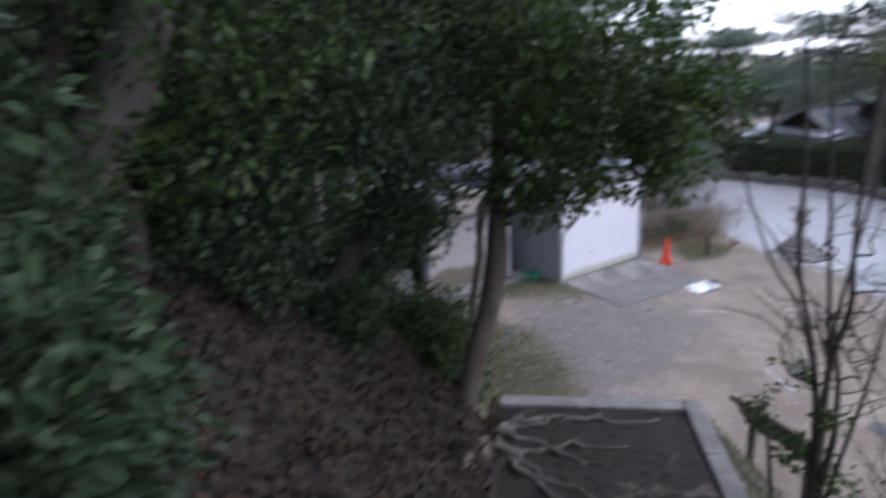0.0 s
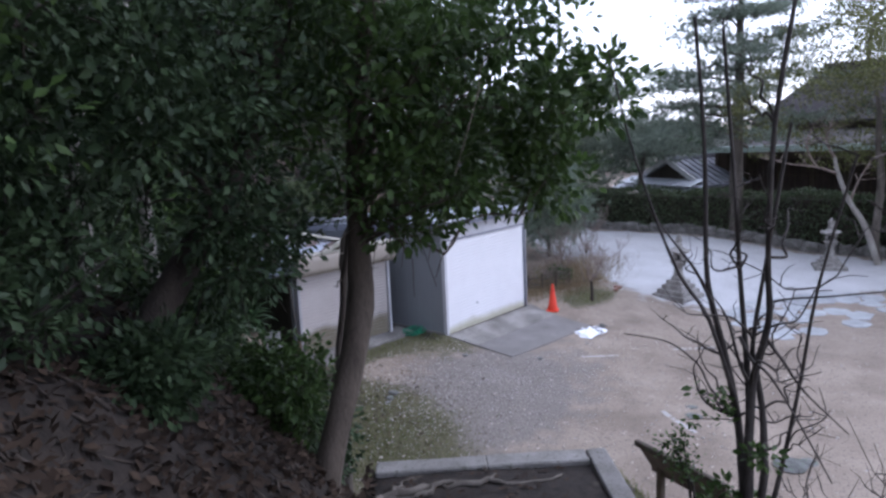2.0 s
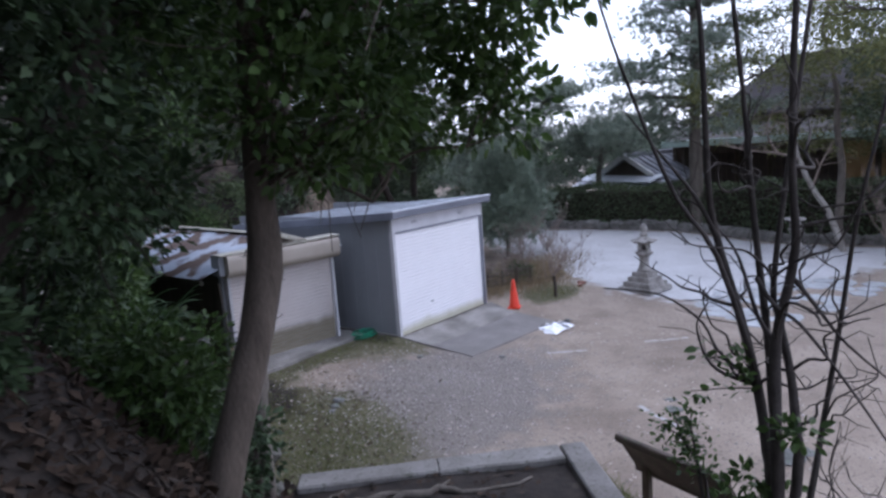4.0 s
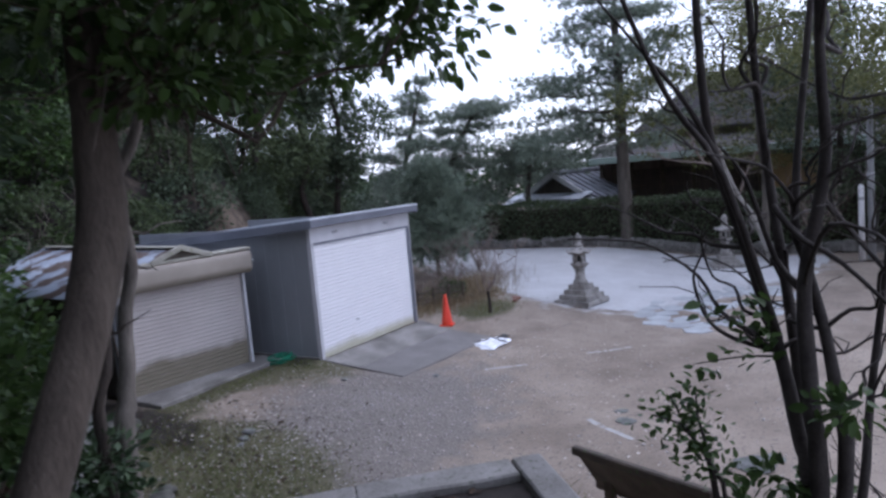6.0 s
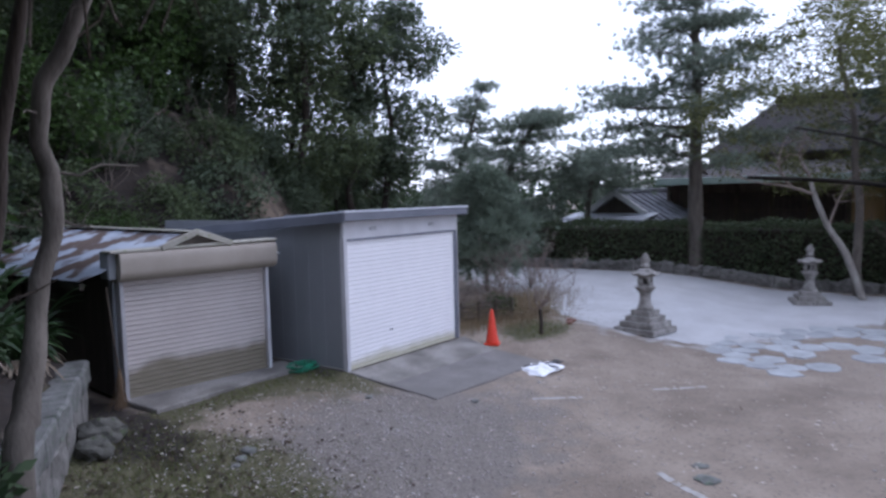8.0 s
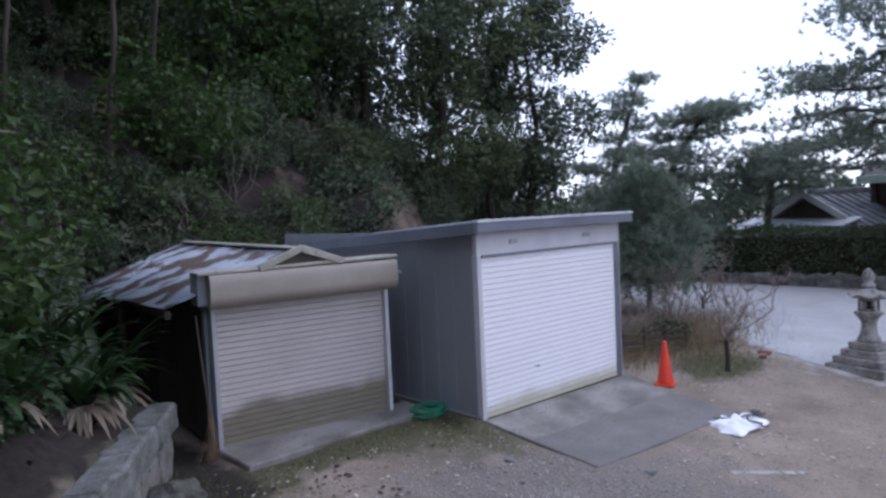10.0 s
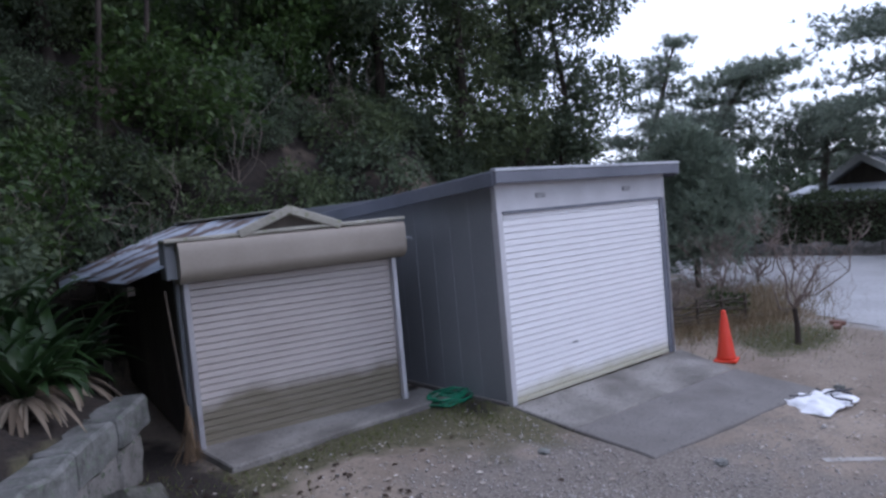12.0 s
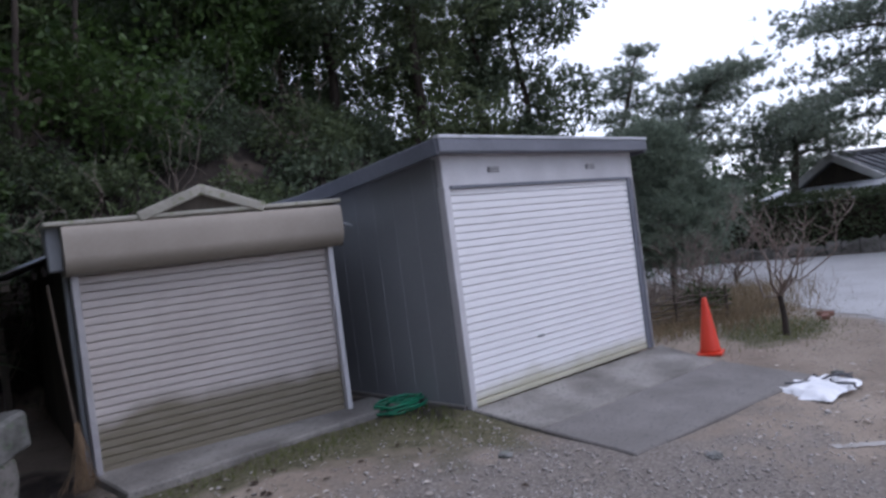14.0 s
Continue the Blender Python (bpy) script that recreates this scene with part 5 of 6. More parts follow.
def plant_out(models, places):
    rng = random.Random(9)
    for n, (x, y, size) in enumerate(places):
        src = models[n % len(models)]
        m = pose(x, y, spot(x, y) - 0.1 * size, rng.uniform(-6, 6), rng.uniform(-6, 6), rng.uniform(0, 360)) @ Matrix.Diagonal((size, size, size * rng.uniform(0.85, 1.2), 1))
        if n < len(models):
            src.matrix_basis = m
        else:
            copy_thing(src, m)


models = [shrub_model("evergreen_shrub", "dense dark evergreen shrub on the hillside", 71, LEAF_SHRUB), shrub_model("evergreen_shrub", "dense dark evergreen shrub on the hillside", 72, LEAF_WOOD),
          shrub_model("evergreen_shrub", "loose glossy green shrub on the hillside", 73, LEAF_SHRUB, count=90), shrub_model("evergreen_shrub", "tall green shrub on the hillside", 74, LEAF_GLOSSY, squash=1.1, count=105)]
rng_h = random.Random(31)
places = []
while len(places) < 138:
    x, y = rng_h.uniform(-8.5, 7.5), rng_h.uniform(-1.0, 11.0)
    d = float(hill(np.array([x]), np.array([y]))[0][0])
    size = rng_h.uniform(0.55, 1.3)
    bare_spot = math.hypot((x - 4.2) / 1.3, (y - 6.3) / 1.0) < 1 or any(math.hypot(x - a, y - b) < c for a, b, c in SOIL)
    uu = (x - CORNER[0]) * U[0] + (y - CORNER[1]) * U[1]
    if d > 0.55 + size * 0.4 and not bare_spot and (uu > 3.2 or d > 2.5) and all(math.hypot(x - a, y - b) > 0.3 * (size + c) for a, b, c in places):
        places.append((x, y, size))
places.sort(key=lambda p: p[1])
plant_out(models, places)


for n, (x, y) in enumerate(((-2.6, 5.4), (-3.6, 4.6), (-1.5, 6.0), (3.0, 7.4), (-4.4, 3.9), (0.2, 6.6))):
    rng_b = np.random.default_rng(630 + n)
    bush = thing("bare_bush", "leafless pale twigs among the hillside shrubs", "shrub", (x, y, spot(x, y) - 0.05), group="bare bushes on the hillside")
    for k in range(6):
        tip = Vector((rng_b.normal(0, 0.6), rng_b.normal(-0.3, 0.5), rng_b.uniform(0.9, 1.9)))
        line = bent((0, 0, 0), tip, 7, 0.06, rng_b)
        twigs = [(line, taper(0.009, 0.003, 8))] + [(bent(line[i], line[i] + Vector(rng_b.normal(0, 0.22, 3)) + Vector((0, 0, 0.15)), 3, 0.06, rng_b), taper(0.005, 0.002, 4)) for i in (3, 4, 5, 6)]
        child("branch", limb_mesh("branch", twigs, TWIG_PALE, 5, 0.05), bush)


# trees of the wooded slope
def wood_tree(x, y, height, crown_low, spread, seed, mat, bark=BARK, count=170, leaf=0.145, per=70, lean=(0, 0), label="tall evergreen tree on the wooded slope"):
    z = spot(x, y) - 0.2
    rng = np.random.default_rng(seed)
    tip = (x + lean[0], y + lean[1], z + height)
    line = bent((x, y, z), tip, 8, 0.02, rng)
    c = Vector((x, y, z)).lerp(Vector(tip), 0.65)
    lumps = [((c.x + rng.normal(0, 0.5) * spread, c.y + rng.normal(0, 0.5) * spread, z + crown_low + (height - crown_low) * f), (spread * s, spread * s, spread * s * 0.7), int(count / 5)) for f, s in ((0.15, 0.75), (0.4, 0.85), (0.6, 0.9), (0.8, 0.75), (1.0, 0.55))]
    return broadleaf(label, [tuple(p) for p in line], taper(0.14, 0.04, 9), lumps, per, leaf, mat, bark, seed, clump=0.42, simple=True, limbs=12)


for n, (x, y, h, low, spread, mat) in enumerate((
        (-6.5, 5.5, 6.5, 1.8, 1.7, LEAF_WOOD), (-4.6, 7.5, 6.5, 2.2, 1.7, LEAF_WOOD), (-2.0, 9.5, 6.0, 2.0, 1.8, LEAF_SHRUB), (0.6, 10.3, 6.0, 1.8, 1.8, LEAF_WOOD), (2.6, 9.6, 6.6, 1.2, 2.0, LEAF_WOOD),
        (4.9, 8.7, 6.4, 1.6, 2.0, LEAF_SHRUB), (5.9, 7.2, 8.0, 1.2, 1.9, LEAF_WOOD), (7.3, 8.6, 8.6, 0.6, 2.2, LEAF_SHRUB), (8.4, 7.7, 7.4, 0.6, 1.35, LEAF_SHRUB), (9.6, 7.2, 8.4, 3.2, 1.35, LEAF_SHRUB), (10.4, 10.6, 3.8, 0.3, 1.7, LEAF_SHRUB), (12.6, 12.5, 3.6, 0.4, 1.8, LEAF_WOOD),
        (6.8, 11.5, 9.5, 1.0, 2.4, LEAF_WOOD), (2.0, 12.5, 7.5, 1.0, 2.4, LEAF_WOOD), (-0.8, 12.5, 7.5, 1.0, 2.4, LEAF_SHRUB), (-3.4, 10.5, 7.5, 1.2, 2.3, LEAF_WOOD), (-6.0, 8.5, 7.5, 1.2, 2.2, LEAF_SHRUB), (-8.0, 6.0, 7.5, 1.2, 2.2, LEAF_WOOD), (-8.0, 3.0, 6.5, 1.6, 1.8, LEAF_SHRUB), (-9.5, 0.5, 6.0, 1.4, 1.8, LEAF_WOOD), (4.3, 12.0, 7.0, 1.6, 2.0, LEAF_WOOD), (4.6, 10.6, 7.5, 0.8, 2.2, LEAF_WOOD), (7.0, 13.4, 9.5, 0.4, 2.9, LEAF_WOOD), (9.3, 11.2, 7.4, 0.3, 2.3, LEAF_WOOD), (5.2, 14.0, 8.0, 0.3, 3.0, LEAF_WOOD), (15.5, 15.0, 5.0, 0.3, 2.2, LEAF_SHRUB))):
    wood_tree(x, y, h, low, spread, 100 + n, mat)
for n, (x, y) in enumerate(((-3.4, 7.2), (-0.7, 8.2), (1.5, 9.2), (-5.6, 4.9), (3.6, 9.0), (-1.9, 7.0))):
    z = spot(x, y)
    slim_tree("slender bare trunk on the wooded slope", [(x, y, z), (x + 0.1, y, z + 1.4), (x + 0.25, y - 0.1, z + 3.0), (x + 0.3, y, z + 5.5)], [0.06, 0.05, 0.045, 0.03], BARK, 140 + n)


# ---- pines ----
def needles(name, centres, ways, size, mat, rng, per=11, width=0.011):
    """Tufts of needles: each needle is a thin blade that springs from its tuft."""
    n = len(centres)
    c = np.repeat(centres, per, axis=0)
    w = np.repeat(ways / (np.linalg.norm(ways, axis=1, keepdims=True) + 1e-9), per, axis=0)
    d = w * 0.75 + rng.normal(0, 0.55, (n * per, 3))
    d /= np.linalg.norm(d, axis=1, keepdims=True)
    side = np.cross(d, rng.normal(0, 1, (n * per, 3)))
    side /= np.linalg.norm(side, axis=1, keepdims=True) + 1e-9
    s = size * rng.uniform(0.7, 1.2, (n * per, 1))
    verts = np.stack([c - side * width, c + side * width, c + d * s], 1)
    return bulk(name, verts.reshape(-1, 3), np.arange(n * per * 3).reshape(-1, 3), mat)


def pine(label, trunk, radii, branches, mat, seed, tuft=0.2, pad=(0.55, 0.16), per_pad=70, width=0.012, bark=BARK_GREY):
    """A pine: tiers of branches that end in flat pads of needles. branches: rows of height along the trunk (0 to 1), bearing in degrees, length, rise."""
    rng = np.random.default_rng(seed)
    base = Vector(trunk[0])
    tree = thing("pine_tree", label, "pine tree", tuple(base), group="pines by the road")
    line = [Vector(p) - base for p in trunk]
    child("trunk", limb_mesh("trunk", [(line, radii)], bark, 12, 0.07, seed), tree)
    centres, ways = [], []
    for f, bearing, length, rise in branches:
        k = min(int(f * (len(line) - 1)), len(line) - 2)
        p = line[k].lerp(line[k + 1], f * (len(line) - 1) - k)
        a = radians(bearing)
        end = p + Vector((math.cos(a) * length, math.sin(a) * length, rise))
        path = bent(p, end, 6, 0.05, rng)
        group = [(path, taper(0.03 + 0.012 * length, 0.008, 7))]
        for i in range(2, 7):
            for _ in range(2 if length > 0.8 else 1):
                tip = path[i] + Vector((rng.normal(0, 0.25), rng.normal(0, 0.25), rng.uniform(0.0, 0.16))) * min(1.0, length)
                group.append((bent(path[i], tip, 2, 0.05, rng), taper(0.01, 0.004, 3)))
                q = rng.normal(0, 1, (per_pad // 4, 3)) * (pad[0] * 0.5, pad[0] * 0.5, pad[1]) * min(1.0, 0.4 + 0.5 * length)
                centres.append(np.array(tip) + q)
                ways.append(q * (1, 1, 0.3) + (0, 0, 0.22))
        child("branch", limb_mesh("branch", group, bark, 5, 0.05), tree)
    child("foliage", needles("foliage", np.concatenate(centres), np.concatenate(ways), tuft, mat, rng, width=width), tree)
    return tree


def tiers(count, low, high, longest, shortest, seed, skip=()):
    rng = random.Random(seed)
    out = []
    for n in range(count):
        f = low + (high - low) * n / (count - 1)
        out.append((f, n * 137.5 + rng.uniform(-25, 25), (longest + (shortest - longest) * n / (count - 1)) * rng.uniform(0.7, 1.15), rng.uniform(-0.1, 0.35)))
    return out


pine("tall old pine with layered pads of needles behind the hedge", [(14.35, -0.85, -0.4), (14.3, -0.82, 1.7), (14.2, -0.85, 3.6), (14.1, -0.9, 5.4), (14.3, -0.8, 7.0), (14.2, -0.85, 8.6)], [0.26, 0.21, 0.18, 0.15, 0.11, 0.05],
     tiers(17, 0.36, 0.98, 2.5, 1.3, 3) + [(0.5, 100, 2.9, -0.3), (0.46, 80, 2.6, -0.5), (0.55, 120, 2.8, 0.0), (0.62, 95, 2.5, 0.1), (0.4, 110, 2.4, -0.6)], NEEDLE, 201, tuft=0.2, pad=(1.0, 0.08), per_pad=84, width=0.015)
pine("crooked pine with a broad crown by the road", [(13.9, 6.6, -0.2), (14.0, 6.3, 1.4), (14.4, 5.9, 2.7), (14.2, 5.5, 3.7), (14.6, 5.0, 4.7), (14.7, 4.6, 5.3)], [0.16, 0.14, 0.12, 0.1, 0.08, 0.04],
     tiers(17, 0.2, 0.98, 2.1, 0.9, 4) + tiers(7, 0.12, 0.5, 2.2, 1.7, 14), NEEDLE, 202, tuft=0.2, pad=(0.8, 0.1), per_pad=60, width=0.014)
pine("slender pine with a ragged top", [(14.6, 8.6, -0.2), (14.6, 8.3, 2.0), (14.5, 7.9, 3.8), (14.7, 7.4, 5.4), (14.7, 7.0, 6.6)], [0.14, 0.12, 0.09, 0.06, 0.02],
     tiers(17, 0.15, 0.98, 2.0, 0.4, 5) + tiers(8, 0.08, 0.5, 2.1, 1.7, 15), NEEDLE, 203, tuft=0.2, pad=(0.6, 0.12), per_pad=48, width=0.013)
pine("pine with hanging boughs beside the road", [(16.4, 3.6, -0.2), (16.3, 3.6, 1.8), (16.2, 3.4, 2.9), (16.0, 3.3, 3.8)], [0.13, 0.11, 0.08, 0.03],
     tiers(12, 0.5, 0.98, 1.6, 0.9, 6), NEEDLE, 204, tuft=0.2, pad=(0.7, 0.14), per_pad=60, width=0.014)
pine("young bushy blue-green pine beside the shed", [(8.65, 3.12, -0.15), (8.65, 3.12, 0.6), (8.6, 3.15, 1.5), (8.65, 3.12, 2.3), (8.6, 3.12, 3.0)], [0.07, 0.06, 0.05, 0.035, 0.015],
     tiers(34, 0.26, 0.98, 1.15, 0.4, 7), NEEDLE_BLUE, 205, tuft=0.2, pad=(0.55, 0.28), per_pad=95, width=0.01)

# broadleaf trees beyond the road
wood_tree(13.6, -5.2, 7.4, 3.2, 2.5, 160, LEAF_OLIVE, BARK_GREY, count=190, leaf=0.1, per=95, lean=(-0.3, 0.2), label="olive-leaved tree beside the road")
wood_tree(11.8, -8.8, 7.8, 3.8, 2.3, 164, LEAF_OLIVE, BARK_GREY, count=190, leaf=0.1, per=95, label="tall olive-leaved tree beyond the yard")
wood_tree(16.3, -7.0, 7.5, 3.0, 2.2, 165, LEAF_SHRUB, count=150, label="broad evergreen tree beyond the hedge")
wood_tree(15.5, -9.5, 5.2, 0.6, 2.0, 161, LEAF_SHRUB, label="broad evergreen tree beyond the yard")
wood_tree(13.4, -10.5, 5.5, 1.0, 2.0, 162, LEAF_OLIVE, label="olive-leaved tree beyond the yard")
wood_tree(17.5, -11.5, 6.5, 1.0, 2.4, 163, LEAF_DARK, label="broad evergreen tree beyond the yard")


# bare shrub on the grass beside the apron
def build_bare_shrub(at, height, seed, label, mat=TWIG_PALE, stems=9, trunk=0.32, spread=0.75):
    rng = np.random.default_rng(seed)
    base = Vector((at[0], at[1], spot(*at) - 0.03))
    plant = thing("bare_shrub", label, "shrub", tuple(base))
    top = Vector((0.01, 0.02, trunk))
    child("trunk", limb_mesh("trunk", [([Vector((0, 0, 0)), Vector((0.015, 0, trunk * 0.5)), top], [0.045, 0.035, 0.032])], BARK, 8, 0.08), plant)
    for n in range(stems):
        a = 2 * math.pi * n / stems + rng.normal(0, 0.3)
        end = Vector((math.cos(a) * spread * rng.uniform(0.5, 1.1), math.sin(a) * spread * rng.uniform(0.5, 1.1), height * rng.uniform(0.7, 1.05)))
        path = bent(top, end, 7, 0.05, rng)
        group = [(path, taper(0.014, 0.0025, 8))]
        for _ in range(8):
            q = path[rng.integers(2, 7)]
            tip = q + Vector((rng.normal(0, 0.16), rng.normal(0, 0.16), rng.uniform(0.08, 0.36)))
            twig = bent(q, tip, 4, 0.06, rng)
            group.append((twig, taper(0.006, 0.0018, 5)))
            group.append((bent(twig[2], twig[2] + Vector(rng.normal(0, 0.1, 3)) + Vector((0, 0, 0.08)), 2, 0.05, rng), taper(0.003, 0.0012, 3)))
        child("branch", limb_mesh("branch", group, mat, 5, 0.04), plant)
    return plant


build_bare_shrub((4.48, -0.74), 1.75, 81, "leafless small tree with a short trunk and thin upright branches", stems=10, spread=0.85, trunk=0.5)
build_bare_shrub((7.6, 2.0), 1.5, 82, "leafless reddish shrub beside the young pine", stems=11, trunk=0.15)
build_bare_shrub((9.6, 2.3), 1.6, 83, "leafless reddish shrub at the edge of the road", stems=12, trunk=0.12, spread=0.9)
build_bare_shrub((5.4, 0.9), 0.8, 84, "dry tangled shrub beside the shed", stems=14, trunk=0.05, spread=0.6)
build_bare_shrub((4.6, 1.3), 0.75, 85, "dry tangled shrub beside the shed", stems=14, trunk=0.05, spread=0.5)
build_bare_shrub((12.4, -6.4), 2.6, 86, "leafless pale shrub at the far side of the yard", stems=12, trunk=0.5, spread=1.3)
build_bare_shrub((-4.3, -7.9), 1.9, 87, "leafless shrub with thin dark branches below the landing", mat=TWIG, stems=10, trunk=0.3, spread=0.9)
build_bare_shrub((-3.6, -8.6), 2.2, 88, "leafless shrub with thin dark branches below the landing", mat=TWIG, stems=10, trunk=0.3, spread=1.0)


def build_leaning_bare_tree():
    """Pale, leafless and leaning; it stands beside the far lantern."""
    base = Vector((12.9, -5.35, spot(12.9, -5.35) - 0.1))
    tree = thing("bare_tree", "pale leafless tree leaning over the far stone lantern", "tree", tuple(base))
    rng = np.random.default_rng(89)
    trunk = [base, (12.75, -4.95, 0.8), (12.56, -4.57, 1.49), (12.43, -4.26, 2.32), (12.4, -4.16, 2.77)]
    child("trunk", limb_mesh("trunk", [curve([Vector(p) - base for p in trunk], taper(0.1, 0.045, 5))], BARK_PALE, 9, 0.06), tree)
    for pts in ([(12.43, -4.26, 2.32), (12.12, -3.76, 2.53), (11.71, -3.14, 2.65), (11.27, -2.46, 2.87)], [(12.4, -4.16, 2.77), (12.31, -3.94, 3.3), (12.45, -4.06, 3.89)],
                [(12.12, -3.76, 2.53), (12.0, -3.51, 3.1), (12.15, -3.63, 3.77)], [(12.56, -4.57, 1.49), (12.75, -4.75, 2.15), (12.97, -5.0, 2.73)]):
        line = [Vector(p) - base for p in pts]
        group = [curve(line, taper(0.04, 0.01, len(line)))]
        for _ in range(9):
            k = rng.integers(0, len(line) - 1)
            q = line[k].lerp(line[k + 1], rng.random())
            group.append((bent(q, q + Vector((rng.normal(0, 0.3), rng.normal(0, 0.4), rng.uniform(0.0, 0.6))), 5, 0.07, rng), taper(0.014, 0.004, 6)))
        child("branch", limb_mesh("branch", group, TWIG_PALE, 6, 0.05), tree)
    return tree


build_leaning_bare_tree()


def build_verge():
    """Rotten logs that edge the grass, and a few broken bricks."""
    rng = np.random.default_rng(95)
    for a, b, w in (((4.35, 1.0), (5.5, 0.42), 0.05), ((5.3, 0.62), (6.4, 0.1), 0.045)):
        log = thing("log", "rotten brown log edging the grass", "log", (a[0], a[1], spot(*a)), group="logs on the verge")
        line = bent((0, 0, w * 0.8), (b[0] - a[0], b[1] - a[1], w * 0.8 + spot(*b) - spot(*a)), 7, 0.02, rng)
        child("bole", limb_mesh("bole", [(line, [w] * 8)], BROWN_WOOD, 9, 0.12), log)
    for x, y, turn in ((5.78, -0.72, 20), (6.05, -0.62, 75)):
        brick = thing("brick", "broken red brick lying at the edge of the grass", "brick", (x, y, spot(x, y)), turn, "bricks on the verge")
        part("body", rough_block((0.2, 0.1, 0.06), 0.012, x * 7, bevel=0.008, cuts=1), BRICK, brick).matrix_basis = pose(0, 0, 0.028)


build_verge()
bank_shrub(5.55, 0.85, 0.27, 640, LEAF_GLOSSY, "small green shrub growing behind the verge", "shrubs on the verge")


def build_low_fence():
    """A low rustic fence: rods woven between stakes."""
    fence = thing("low_fence", "low weathered wattle fence of stakes and woven rods", "fence", (3.25, 1.1, spot(3.25, 1.1)), -22)
    for k in range(6):
        part("stake", block((0.04, 0.04, 0.48), (k * 0.42, 0, 0.22), 0.01), BROWN_WOOD, fence)
    rng = np.random.default_rng(96)
    for n, z in enumerate((0.09, 0.15, 0.21, 0.27, 0.33, 0.39)):
        line = [Vector((-0.06 + 0.105 * i, 0.036 * (-1) ** (i // 4 + n), z + rng.normal(0, 0.008))) for i in range(22)]
        child("rail", limb_mesh("rail", [(line, [0.014] * 22)], BROWN_WOOD, 6, 0.08), fence)
    return fence


build_low_fence()


# ---- hedge, low wall and houses beyond the road ----
def build_hedge():
    rng = np.random.default_rng(91)
    x0, y0, x1, y1, thick, low, high = 14.55, 9.5, 14.9, -8.6, 1.0, -0.25, 1.45
    hedge = thing("hedge", "long clipped dark green hedge behind a low stone wall", "hedge")
    way = Vector((x1 - x0, y1 - y0, 0))
    length = way.length
    yaw = math.degrees(math.atan2(way.y, way.x))
    hedge.matrix_basis = pose(x0, y0, low, 0, 0, yaw)
    h = high - low
    part("core", block((length, thick * 0.8, h - 0.15), (length / 2, 0, (h - 0.15) / 2), 0.05), BARK, hedge)
    n = 30000
    s = rng.uniform(0, length, n)
    face = rng.uniform(0, 1, n)
    y = np.where(face < 0.62, -thick / 2, np.where(face < 0.72, thick / 2, rng.uniform(-thick / 2, thick / 2, n)))
    z = np.where(face < 0.72, rng.uniform(0, h, n), h)
    bump = 0.09 * np.sin(s * 2.1) + 0.06 * np.sin(s * 5.3 + z * 3)
    c = np.stack([s, y * (1 + bump) + rng.normal(0, 0.05, n), z * (1 + 0.35 * bump) + rng.normal(0, 0.05, n)], 1)
    wayz = np.stack([rng.normal(0, 1, n), np.sign(y) * 0.8 + rng.normal(0, 0.6, n), rng.normal(0.3, 0.6, n)], 1)
    child("foliage", leaves("foliage", c, wayz, 0.11, LEAF_HEDGE, rng, True), hedge)
    return hedge


build_hedge()


def build_low_wall():
    wall = thing("low_wall", "low wall of rough grey stones under the hedge", "wall", kind="structure")
    rng = random.Random(12)
    kinds = []
    for k in range(6):
        bm = rough_block((0.5, 0.34, 0.36), 0.07, k * 4.1, bevel=0.06, cuts=1)
        me = bpy.data.meshes.new("stone")
        bm.to_mesh(me)
        bm.free()
        me.materials.append(STONE)
        kinds.append(me)
    y = 9.4
    while y > -8.4:
        w = rng.uniform(0.32, 0.6)
        x = 13.95 + (9.4 - y) * 0.02
        child("stone", rng.choice(kinds), wall, m=pose(x + rng.uniform(-0.05, 0.05), y - w / 2, spot(x, y) + rng.uniform(0.08, 0.17), rng.uniform(-8, 8), rng.uniform(-8, 8), 90 + rng.uniform(-12, 12)) @ Matrix.Diagonal((w / 0.5, 1, rng.uniform(0.85, 1.15), 1)))
        y -= w * 0.94
    return wall


build_low_wall()


def roof_plane(name, corners, mat, parent, ribs, label="", lift=0.05, rib_mat=None):
    """A roof slope with raised ribs of tile running from eave to ridge. Corners: eave a, eave b, ridge b, ridge a."""
    a, b, c, d = (Vector(p) for p in corners)
    up = (b - a).cross(d - a).normalized()
    up = up if up.z > 0 else -up
    bm = bmesh.new()
    vs = [bm.verts.new(p) for p in (a, b, c, d)] + [bm.verts.new(p - up * 0.12) for p in (a, b, c, d)]
    bm.faces.new(vs[:4])
    bm.faces.new(vs[4:][::-1])
    for i in range(4):
        bm.faces.new((vs[i], vs[4 + i], vs[4 + (i + 1) % 4], vs[(i + 1) % 4]))
    bmesh.ops.recalc_face_normals(bm, faces=bm.faces)
    ob = part(name, bm, mat, parent, label)
    limbs = []
    for k in range(ribs):
        f = (k + 0.5) / ribs
        limbs.append(([a.lerp(b, f) + up * 0.01, a.lerp(b, f).lerp(d.lerp(c, f), 0.5) + up * 0.01, d.lerp(c, f) + up * 0.01], [lift] * 3))
    child("tiling", limb_mesh("tiling", limbs, rib_mat or mat, 6, 0.0), ob, "rows of round tiles")["kind"] = "stuff"
    return ob


